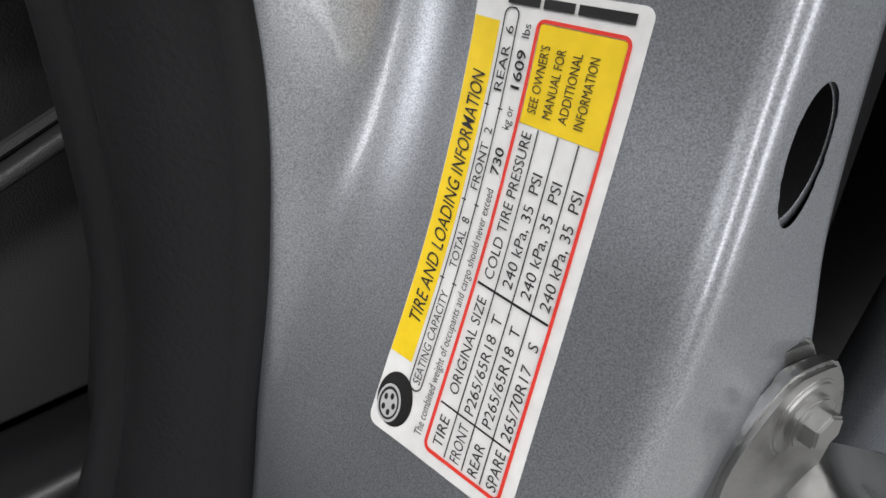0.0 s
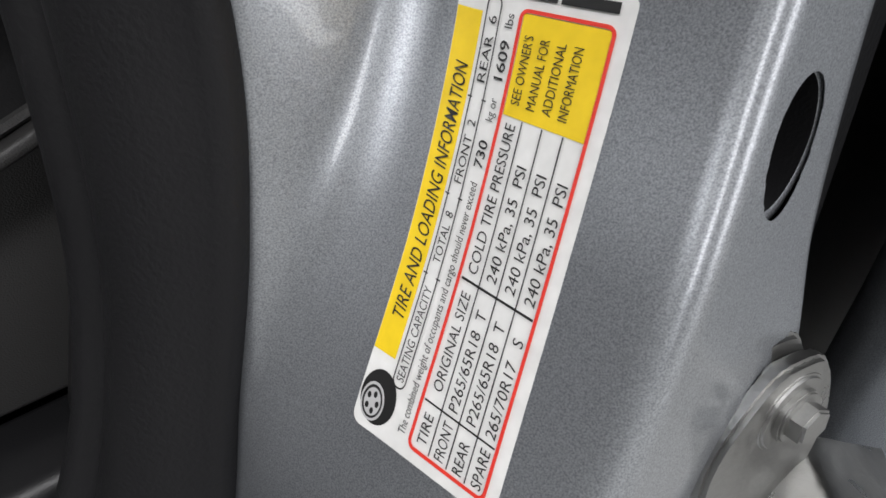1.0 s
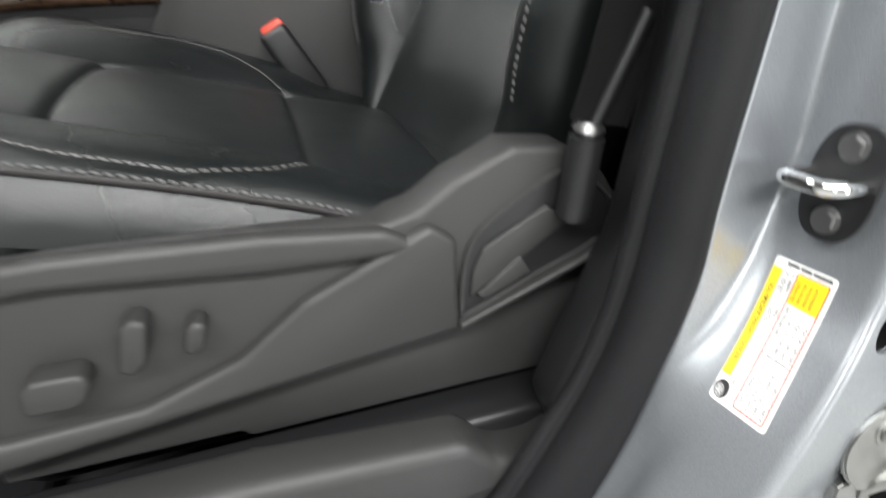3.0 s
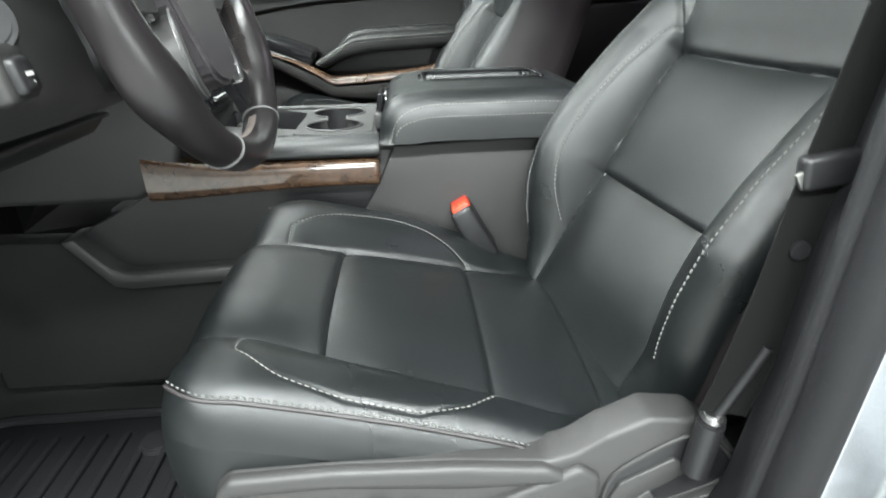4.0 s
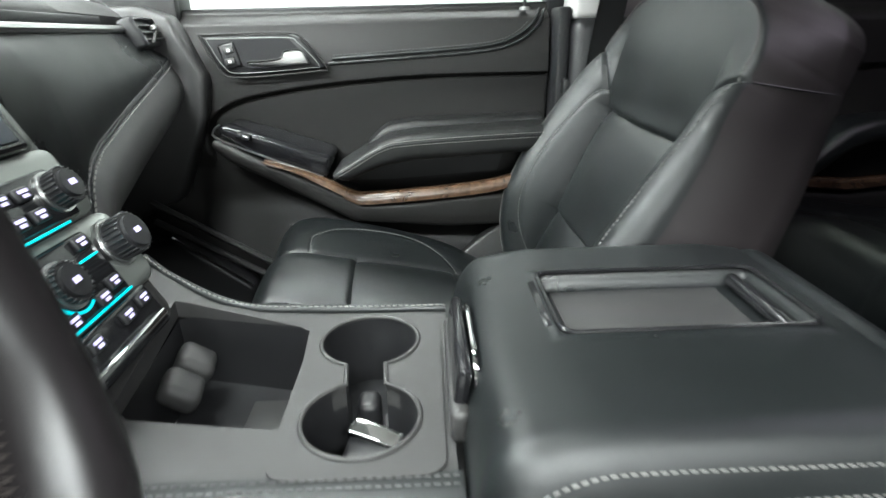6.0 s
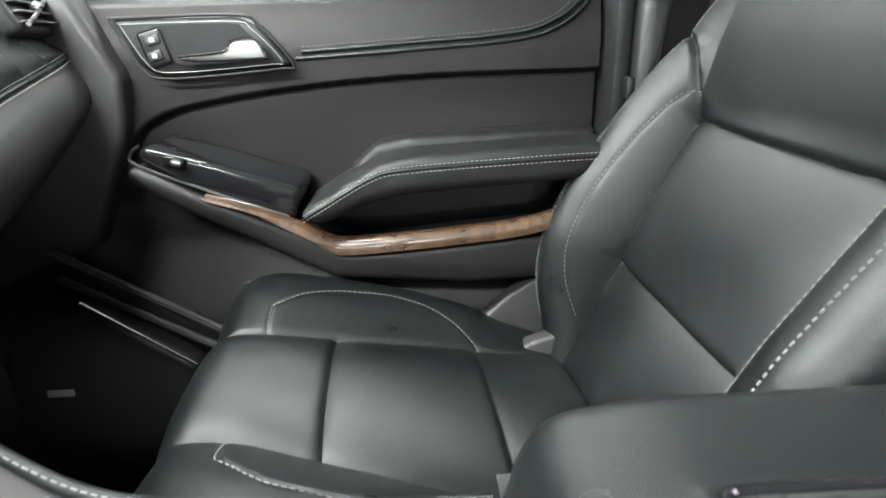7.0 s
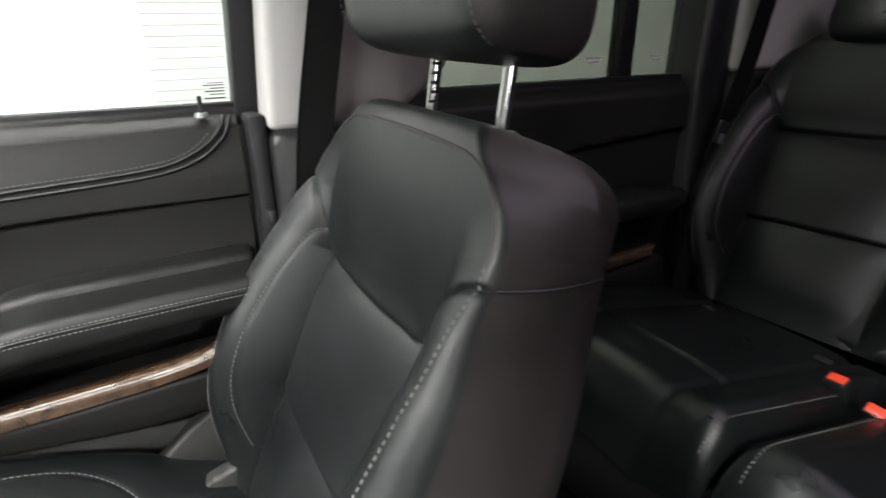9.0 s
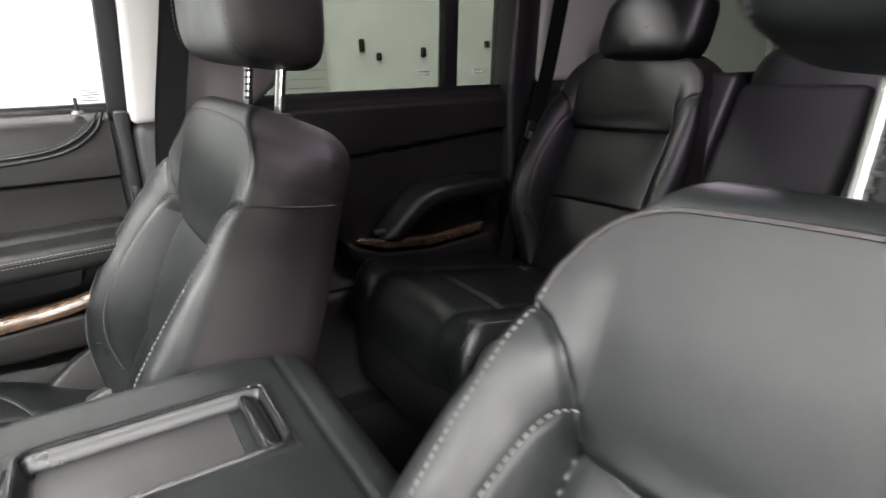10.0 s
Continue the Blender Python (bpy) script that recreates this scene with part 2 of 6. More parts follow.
def sstep(a, b, x):
    t = np.clip((x - a) / (b - a), 0, 1)
    return t * t * (3 - 2 * t)


def soft_interp(x, xs, ys):
    """A smooth curve through the given values, with no overshoot."""
    xs, ys = np.array(xs, float), np.array(ys, float)
    h, d = np.diff(xs), np.diff(ys) / np.diff(xs)
    m = np.zeros(len(xs))
    for i in range(1, len(xs) - 1):
        if d[i - 1] * d[i] > 0:
            m[i] = (h[i - 1] + h[i]) * 1.5 / ((2 * h[i] + h[i - 1]) / d[i - 1] / 2 + (h[i] + 2 * h[i - 1]) / d[i] / 2)
    m[0], m[-1] = d[0], d[-1]
    x = np.clip(np.asarray(x, float), xs[0], xs[-1])
    i = np.clip(np.searchsorted(xs, x) - 1, 0, len(xs) - 2)
    t = (x - xs[i]) / h[i]
    return (2 * t ** 3 - 3 * t * t + 1) * ys[i] + (t ** 3 - 2 * t * t + t) * h[i] * m[i] + (3 * t * t - 2 * t ** 3) * ys[i + 1] + (t ** 3 - t * t) * h[i] * m[i + 1]


def fold(d, gentle, sharp, depth):
    """A sewn fold: falls gently for d < 0 and sharply for d > 0."""
    return -depth * np.where(d < 0, np.exp(np.minimum(d, 0) / gentle), np.exp(-np.maximum(d, 0) / sharp))


def groove(d, width, depth):
    return -depth * np.exp(-(d / width) ** 2)


def line_distance(px, py, line):
    """Distance of the places (px, py) from a polyline in the plane."""
    best = np.full(np.shape(px), 1e9)
    for (ax, ay), (bx, by) in zip(line[:-1], line[1:]):
        dx, dy = bx - ax, by - ay
        t = np.clip(((px - ax) * dx + (py - ay) * dy) / (dx * dx + dy * dy + 1e-12), 0, 1)
        best = np.minimum(best, np.hypot(px - ax - t * dx, py - ay - t * dy))
    return best


# ---- seats ----
BACK_UP = Vector((0.4066, 0, 0.9136))
BACK_OUT = Vector((-0.9136, 0, 0.4066))
TOP_V = 0.408


# the sewn edge of the backrest: height, half width and how far it stands out
EDGE_V = [-0.2, -0.15, -0.1, -0.05, 0.0, 0.05, 0.1, 0.15, 0.2, 0.25, 0.286, 0.31, 0.34, 0.36, 0.375, 0.41]
EDGE_W = [0.165, 0.187, 0.2, 0.208, 0.212, 0.213, 0.213, 0.213, 0.212, 0.209, 0.204, 0.201, 0.187, 0.167, 0.145, 0.115]
ROUND = [0.03, 0.035, 0.038, 0.038, 0.038, 0.037, 0.036, 0.031, 0.024, 0.014, 0.009, 0.008, 0.008, 0.008, 0.008, 0.008]
BOLSTER = [0.0, 0.02, 0.052, 0.073, 0.082, 0.081, 0.074, 0.065, 0.054, 0.032, 0.012, 0.005, 0.0, 0.0, 0.0, 0.0]
SEAM_V, SEAM_W = [-0.2, -0.1, 0.0, 0.2], [0.14, 0.145, 0.146, 0.151]
HEAD_LINE = [(0.151, 0.199), (0.154, 0.222), (0.16, 0.243), (0.172, 0.264), (0.189, 0.278), (0.215, 0.287)]
BOLSTER_LINE = [(0.152, 0.227), (0.16, 0.222), (0.169, 0.2), (0.176, 0.15), (0.179, 0.1), (0.179, 0.05), (0.176, 0.0), (0.167, -0.05), (0.148, -0.1)]


def back_round(v):
    return soft_interp(v, EDGE_V, ROUND)


def back_half_width(v):
    return soft_interp(v, EDGE_V, EDGE_W) + back_round(v)


def back_front(w, v):
    """How far the backrest's front stands out from its seam plane."""
    a = np.abs(w)
    seam = np.interp(v, SEAM_V, SEAM_W)
    edge = soft_interp(v, EDGE_V, EDGE_W)
    d = -0.012 + soft_interp(v, [0.15, 0.2, 0.25, 0.3, 0.35, 0.4], [0.0, 0.0, 0.01, 0.019, 0.024, 0.028])
    q = np.clip((a - seam) / np.maximum(edge - seam, 0.02), 0, 1)
    d = d + soft_interp(v, EDGE_V, BOLSTER) * (1 - (1 - q) ** 2.2)
    upper = sstep(0.19, 0.23, v)
    d = d + 0.014 * (1 - np.clip(a / seam, 0, 1) ** 3) * (0.55 + 0.45 * np.sin(np.clip(v / 0.2, -1, 1) * math.pi) ** 2) * sstep(-0.2, -0.12, v) * (1 - upper)
    d = d + upper * 0.005 * np.cos(np.clip(a / 0.22, 0, 1) * 0.5 * math.pi)
    inside = sstep(seam + 0.014, seam - 0.01, a)
    d = d + fold(v, 0.02, 0.003, 0.009) * inside
    d = d + fold(v - 0.2 + 0.005 * (1 - (a / 0.15) ** 2), 0.022, 0.003, 0.011) * inside
    d = d + fold(a - seam, 0.012, 0.003, 0.006) * sstep(0.225, 0.205, v)
    d = d + groove(line_distance(a, v, HEAD_LINE), 0.0034, 0.0055)
    d = d + groove(line_distance(a, v, BOLSTER_LINE), 0.0022, 0.0018)
    return d


def back_place(w, v, lift=0.0):
    d = float(back_front(np.array(w), np.array(v)))
    wid, r = float(back_half_width(v)), float(back_round(v))
    e = max(0.0, min(1.0, (abs(w) - (wid - r)) / r))
    d -= r * (1 - math.sqrt(max(0.0, 1 - e * e)))
    return BACK_UP * v + BACK_OUT * (d + lift) + Vector((0, w, 0))


def backrest(seat):
    """The backrest's cover: a closed loft, split along its seams into panels."""
    nf, ns, nb = 300, 8, 14
    vs = list(np.r_[np.linspace(-0.2, TOP_V - 0.03, 290)]) + [TOP_V - 0.03 + 0.03 * math.sin(k * math.pi / 12) for k in range(1, 7)]
    verts = []
    r = 0.032
    for i, v in enumerate(vs):
        e = 0.0
        if v > TOP_V - 0.03:
            s = (v - TOP_V + 0.03) / 0.03
            e = 0.03 * (1 - math.sqrt(max(0, 1 - s * s)))
        wid = float(back_half_width(v)) - 0.6 * e
        w = np.linspace(-1, 1, nf) * wid
        w = np.sign(w) * wid * np.abs(w / wid) ** 0.92
        d = back_front(w, np.full(nf, v))
        r = float(back_round(v))
        q = np.clip((np.abs(w) - (wid - r)) / r, 0, 1)
        d = d - r * (1 - np.sqrt(1 - q * q)) - e
        thick = float(np.interp(v, [-0.2, 0.1, 0.3, 0.41], [0.12, 0.136, 0.124, 0.115])) - e
        far = max(wid, float(np.interp(v, [0.28, 0.33, 0.37, 0.39, 0.41], [0.2, 0.205, 0.2, 0.188, 0.165])) - 0.6 * e) if v > 0.28 else wid
        ring = [(w[k], d[k]) for k in range(nf)]
        d0, d1 = ring[-1][1], ring[0][1]
        for k in range(1, ns + 1):
            s = k / (ns + 1)
            ring.append((wid + (far - wid) * s + 0.006 * math.sin(math.pi * s) - 0.008 * s * s, d0 + (-thick + 0.02 - d0) * s))
        for k in range(nb):
            s = k / (nb - 1)
            ring.append((far * (1 - 2 * s) * 0.94, -thick - 0.012 * math.sin(math.pi * s)))
        for k in range(1, ns + 1):
            s = 1 - k / (ns + 1)
            ring.append((-wid - (far - wid) * s - 0.006 * math.sin(math.pi * s) + 0.008 * s * s, d1 + (-thick + 0.02 - d1) * s))
        for a, b in ring:
            verts.append(BACK_UP * v + BACK_OUT * b + Vector((0, a, 0)))
    n = nf + ns + nb + ns
    kinds = {}
    for i in range(len(vs) - 1):
        for j in range(n):
            j2 = (j + 1) % n
            f = (i * n + j, i * n + j2, (i + 1) * n + j2, (i + 1) * n + j)
            v = 0.5 * (vs[i] + vs[i + 1])
            if j < nf - 1:
                a = abs(0.5 * (verts[f[0]].y + verts[f[1]].y))
                above = float(np.interp(a, [p[0] for p in HEAD_LINE], [p[1] for p in HEAD_LINE]))
                if v > (0.2 - 0.005 * (1 - (a / 0.15) ** 2) if a < 0.151 else above):
                    key = "head_panel"
                elif a < float(np.interp(v, SEAM_V, SEAM_W)):
                    key = "centre_panel" if v > 0.0 else "lumbar_panel"
                else:
                    key = "side_bolster"
                if key == "side_bolster":
                    key += "+" if verts[f[0]].y > 0 else "-"
            elif j < nf + ns or j >= nf + ns + nb:
                key = "side_cover+" if j < nf + ns else "side_cover-"
            else:
                key = "back_cover"
            kinds.setdefault(key, []).append(f)
    kinds.setdefault("head_panel", []).append(tuple(range((len(vs) - 1) * n, len(vs) * n)))
    kinds.setdefault("back_cover", []).append(tuple(range(n)))
    base = new("backrest")
    base.parent = seat
    for key, fs in kinds.items():
        used = sorted({k for f in fs for k in f})
        index = {k: m for m, k in enumerate(used)}
        link_mesh(key.rstrip("+-"), [verts[k] for k in used], [tuple(index[k] for k in f) for f in fs],
                  LEATHER_SIDE if key.endswith("cover") or key.startswith("side_cover") else LEATHER, base, sharp=0)
    for s in (-1, 1):
        stitches("stitching", [back_place(s * w, v, 0.0022) for w, v in smooth_line(BOLSTER_LINE, 80)], THREAD, base)
        edge = [(float(back_half_width(v) - back_round(v)), v) for v in np.linspace(-0.13, 0.364, 110)]
        stitches("stitching", [back_place(s * w, v, 0.0003) for w, v in edge], THREAD_SOFT, base, length=0.0046, gap=0.0022, r=0.001)
        seam = []
        wid = float(back_half_width(0.286))
        for k in range(14):
            q = k / 13
            seam.append(BACK_UP * (0.287 + 0.03 * q) + BACK_OUT * (0.004 - 0.112 * q) + Vector((0, s * (wid + 0.006 * math.sin(math.pi * q) - 0.008 * q * q - 0.0006), 0)))
        tube("side_seam", seam, 0.0013, PLASTIC_BLACK, base, seg=6)
    corner = [(float(back_half_width(v)) - 0.0085, v) for v in np.linspace(0.3, 0.366, 14)]
    ends = corner + [(0.138, 0.374), (0.124, 0.377)] + [(w, 0.381 - 0.25 * w * w) for w in np.linspace(0.11, 0.0, 8)]
    top = [back_place(w, v, -0.001) for w, v in ends] + [back_place(-w, v, -0.001) for w, v in ends[-2::-1]]
    top = smooth_line(top, 70)
    tube("piping", top, 0.0026, LEATHER_SIDE, base, seg=6)
    return base


def sp(x, k):
    return math.copysign(abs(x) ** k, x)


def head_restraint(seat, lift=0.0):
    head = new("head_restraint")
    head.parent = seat
    nu, nv = 64, 36
    verts, faces = [], []
    up, out = Vector((0.14, 0, 0.99)), Vector((-0.99, 0, 0.14))
    c = Vector((0.208, 0, 0.513 + lift))
    for i in range(nv + 1):
        p = -math.pi / 2 + math.pi * i / nv
        for j in range(nu):
            a = 2 * math.pi * j / nu
            y = 0.158 * sp(math.cos(p), 0.32) * sp(math.cos(a), 0.32)
            d = 0.07 * sp(math.cos(p), 0.45) * sp(math.sin(a), 0.42)
            z = 0.096 * sp(math.sin(p), 0.42)
            d += 0.016 * (y / 0.158) ** 2 + 0.012 * (z / 0.096)
            verts.append(c + up * z + out * d + Vector((0, y, 0)))
    for i in range(nv):
        for j in range(nu):
            faces.append((i * nu + j, i * nu + (j + 1) % nu, (i + 1) * nu + (j + 1) % nu, (i + 1) * nu + j))
    for name, mat, test in (("front_cover", LEATHER, lambda y: abs(y) <= 0.136), ("side_panel", LEATHER_SIDE, lambda y: y > 0.136), ("side_panel", LEATHER_SIDE, lambda y: y < -0.136)):
        fs = [f for f in faces if test(sum(verts[k].y for k in f) / 4)]
        used = sorted({k for f in fs for k in f})
        index = {k: m for m, k in enumerate(used)}
        link_mesh(name, [verts[k] for k in used], [tuple(index[k] for k in f) for f in fs], mat, head, sharp=0)
    for s in (-1, 1):
        line = [c + up * z + out * (0.079 + 0.012 * z / 0.096 - 0.05 * abs(z / 0.096) ** 6) + Vector((0, s * 0.138, 0)) for z in np.linspace(-0.085, 0.085, 30)]
        stitches("stitching", line, THREAD_DARK, head, r=0.0006)
    for s in (-1, 1):
        a = BACK_UP * (TOP_V - 0.01) + BACK_OUT * -0.05 + Vector((0, s * 0.073, 0))
        b = a + up * (0.11 + lift)
        part("post", cylinder(a, b, 0.0072, seg=20), CHROME, head, "chrome head restraint post")
        part("guide_collar", cylinder(a + up * 0.004, a + up * 0.013, 0.021, 0.017, seg=24, bevel=0.002), PLASTIC_BLACK, head)
        if s > 0:
            for k in range(7):
                q = a + up * (0.026 + 0.0105 * k) + out * 0.003 + Vector((0, -0.0052, 0))
                part("notch", box(q.x, q.y, q.z, 0.008, 0.005, 0.0035, 0.0005), PLASTIC_BLACK, head)
    return head


def cush_groove(x, worn=0):
    return 0.05 * worn + soft_interp(x, [-0.52, -0.444, -0.367, -0.19, -0.05], [0.094, 0.098, 0.11, 0.138, 0.15])


def cushion_top(x, w, worn=False):
    """Height of the seat cushion over its seat's origin."""
    a = np.abs(w)
    flat = worn * (np.asarray(w) < 0) * 1.0
    g = cush_groove(x, flat)
    z = -0.069 - 0.28 * (x + 0.368)
    z = z - 0.9 * np.clip(-0.43 - x, 0, 1) ** 1.6
    q = np.clip((a - g) / (0.2 - g), 0, 1)
    rise = soft_interp(x, [-0.54, -0.5, -0.42, -0.3, -0.2, -0.12, 0.0], [0.006, 0.016, 0.03, 0.035, 0.028, 0.008, 0.0])
    z = z + rise * (1 - 0.5 * flat) * np.sin(0.5 * math.pi * q) - 0.02 * np.clip((a - 0.2) / 0.06, 0, 1) ** 2
    z = z + 0.015 * (1 - np.clip(a / g, 0, 1) ** 3)
    for c, dep in ((-0.368, 0.008), (-0.19, 0.008), (-0.065, 0.006)):
        z = z + fold(c - x, 0.018, 0.003, dep) * sstep(g + 0.008, g - 0.008, a)
    z = z + fold(a - g, 0.012, 0.003, 0.0055) * sstep(-0.5, -0.47, x) * sstep(-0.1, -0.15, x)
    z = z + groove(line_distance(x, a - 0.05 * flat, CUSH_LINE), 0.0022, 0.0016)
    return z


CUSH_LINE = [(-0.448, 0.1), (-0.446, 0.136), (-0.432, 0.148), (-0.4, 0.17), (-0.34, 0.185), (-0.27, 0.187), (-0.22, 0.17), (-0.183, 0.14)]


def cushion(seat, worn=False):
    nx, nw = 250, 280
    x0, x1 = -0.52, 0.03
    xs = np.linspace(x0, x1, nx)
    verts, faces = [], []
    n = nw + 16
    for i, x in enumerate(xs):
        wid = 0.262 - 0.055 * np.clip((-0.445 - x) / 0.085, 0, 1) ** 2.2 - 0.03 * float(sstep(-0.16, -0.02, x))
        w = np.linspace(-1, 1, nw) * wid
        z = cushion_top(np.full(nw, x), w, worn)
        q = np.clip((np.abs(w) - (wid - 0.04)) / 0.04, 0, 1)
        z = z - 0.04 * (1 - np.sqrt(1 - q * q))
        f = np.clip((x0 + 0.05 - x) / 0.05, 0, 1)
        z = z - 0.05 * (1 - math.sqrt(max(0.0, 1 - f * f)))
        ring = [(w[k], z[k]) for k in range(nw)]
        base = -0.23 + 0.02 * f
        zr = ring[-1][1]
        for k in range(1, 9):
            s = k / 8
            ring.append((wid - 0.01 * s * s, zr + (base - zr) * s))
        for k in range(8):
            s = 1 - k / 8
            ring.append((-wid + 0.01 * s * s, zr + (base - zr) * s))
        verts += [Vector((x, a, b)) for a, b in ring]
    kinds = {}
    for i in range(nx - 1):
        for j in range(n):
            f = (i * n + j, i * n + (j + 1) % n, (i + 1) * n + (j + 1) % n, (i + 1) * n + j)
            x, a = 0.5 * (xs[i] + xs[i + 1]), abs(verts[f[0]].y)
            if j < nw - 1:
                if a < float(cush_groove(x, worn and verts[f[0]].y < 0)) or x < -0.5 or x > -0.1:
                    key = "front_panel" if x < -0.368 else "middle_panel" if x < -0.186 else "rear_panel"
                else:
                    key = "side_bolster+" if verts[f[0]].y > 0 else "side_bolster-"
            else:
                key = "side_cover+" if j < nw + 7 else "side_cover-" if j > nw + 7 else "under_cover"
            kinds.setdefault(key, []).append(f)
    kinds["under_cover"] += [tuple(range(n)), tuple(range((nx - 1) * n, nx * n))]
    base = new("seat_cushion")
    base.parent = seat
    for key, fs in kinds.items():
        used = sorted({k for f in fs for k in f})
        index = {k: m for m, k in enumerate(used)}
        link_mesh(key.rstrip("+-"), [verts[k] for k in used], [tuple(index[k] for k in f) for f in fs],
                  LEATHER, base, sharp=0)
    for s in (-1, 1):
        wide = 0.05 if worn and s < 0 else 0.0
        line = [Vector((x, s * (a + wide), float(cushion_top(np.array(x), np.array(s * (a + wide)), worn)) + 0.0008)) for x, a in smooth_line(CUSH_LINE, 90)]
        stitches("stitching", line, THREAD, base)
        edge = []
        for x in np.linspace(-0.5, -0.14, 70):
            a = 0.262 - 0.055 * max(0, (-0.445 - x) / 0.085) ** 2.2 - 0.018
            edge.append(Vector((x, s * a, float(cushion_top(np.array(x), np.array(s * a), worn)) - 0.0045)))
        stitches("stitching", edge, THREAD_SOFT, base, length=0.004, gap=0.003, r=0.001)
        tube("edge_welt", [p + Vector((0, s * 0.004, -0.0025)) for p in edge], 0.0022, LEATHER_SIDE, base, seg=6)
    return base


def front_seat(name, label, place, back, cushion_turn=0.0, sink=0.0, worn=False, head=(0, 0, 0)):
    seat = thing(name, label, "car seat", place, "front seats")
    backrest(seat).matrix_local = back
    head_restraint(seat, head[2]).matrix_local = pose(head[0], head[1], 0) @ back
    cushion(seat, worn).matrix_local = pose(-0.27, 0.12, -sink, 0, 0, cushion_turn) @ pose(0.27, -0.12, 0)
    part("seat_base", box(-0.22, 0, -0.29, 0.46, 0.46, 0.14, 0.03), PLASTIC_BLACK, seat)
    return seat


SEAT_Z = 1.103
passenger = front_seat("passenger_seat", "black leather front passenger seat with grey contrast stitching", (0.0, 1.403, SEAT_Z),
                       pose(-0.0024, 0.0074, -0.0032, 2.49, 0.41, 3.65), 3.65)
driver = front_seat("driver_seat", "black leather driver seat with creased cushion and grey stitching", (0.102, 0.585, SEAT_Z - 0.03),
                    pose(0.0321, 0.0065, 0.0042, 0.86, 6.93, 7.52), 0.0, 0.024, True, (0.026, -0.015, 0.03))


# ---- car shell ----
def shell(name, bm, mat, label, category):
    return tagged(part(name, bm, mat), label, category, kind="structure")


# ---- passenger door ----
door = thing("passenger_door", "black passenger door trim with stitched armrest and burl wood strip", "car door", (0, 0, 0))


DOOR_LINE = smooth_line([(-0.674, 1.19), (-0.672, 1.23), (-0.66, 1.256), (-0.636, 1.275), (-0.582, 1.294), (-0.443, 1.314), (-0.273, 1.326), (-0.1, 1.328), (0.03, 1.328)], 70)


def door_face(x, z):
    over = z - np.interp(x, DOOR_LINE[:, 0], DOOR_LINE[:, 1])
    d = line_distance(x, z, [tuple(p) for p in DOOR_LINE]) * np.where((over > 0) | (x < -0.674), 1.0, -1.0)
    y = 1.742 - 0.018 * sstep(-0.004, 0.006, d) * sstep(1.15, 1.2, z) + 0.012 * sstep(1.36, 1.44, z) + 0.03 * sstep(1.43, 1.456, z)
    y = y - groove(d, 0.003, 0.004) * sstep(1.16, 1.2, z)
    y = y - 0.02 * sstep(-0.7, -0.8, x) * sstep(1.3, 1.2, z)
    return y - 0.06 * sstep(1.1, 0.95, z)


def height_panel(name, xs, zs, fn, mat, parent, label="", thick=0.05):
    nx, nz = len(xs), len(zs)
    X, Z = np.meshgrid(xs, zs, indexing="ij")
    Y = fn(X, Z)
    verts = [(X[i, j], Y[i, j], Z[i, j]) for i in range(nx) for j in range(nz)]
    k = nx * nz
    verts += [(X[i, j], float(np.max(Y)) + thick, Z[i, j]) for i in range(nx) for j in range(nz) if i in (0, nx - 1) or j in (0, nz - 1)]
    faces = [(i * nz + j, (i + 1) * nz + j, (i + 1) * nz + j + 1, i * nz + j + 1) for i in range(nx - 1) for j in range(nz - 1)]
    return link_mesh(name, verts[:k], faces, mat, parent, label, sharp=50)


height_panel("trim_panel", np.linspace(-0.98, 0.012, 240), np.linspace(0.62, 1.458, 420), door_face, PLASTIC_SOFT, door)
part("armrest", prism([(-0.42, 1.163), (-0.39, 1.147), (-0.325, 1.175), (-0.267, 1.186), (0.006, 1.2), (0.006, 1.247), (-0.264, 1.237), (-0.31, 1.228)], "y", 1.6, 1.74, 0.021, 6), DOOR_LEATHER, door)
part("switch_pad", prism([(-0.628, 1.243), (-0.615, 1.26), (-0.536, 1.236), (-0.414, 1.195), (-0.428, 1.146), (-0.542, 1.186)], "y", 1.63, 1.74, 0.012, 3), GLOSS_BLACK, door)
part("lower_bulge", prism([(-0.64, 1.222), (-0.606, 1.19), (-0.504, 1.135), (-0.381, 1.065), (-0.189, 1.048), (0.0, 1.053), (0.0, 1.115), (-0.112, 1.113), (-0.287, 1.1), (-0.361, 1.1), (-0.43, 1.136), (-0.54, 1.188), (-0.628, 1.236)], "y", 1.62, 1.74, 0.01, 3), PLASTIC_SOFT, door)
part("handle_bezel", prism([(-0.655, 1.416), (-0.49, 1.416), (-0.461, 1.404), (-0.42, 1.352), (-0.441, 1.346), (-0.59, 1.338), (-0.625, 1.354)], "y", 1.7, 1.74, 0.008, 3), PLASTIC_BLACK, door)

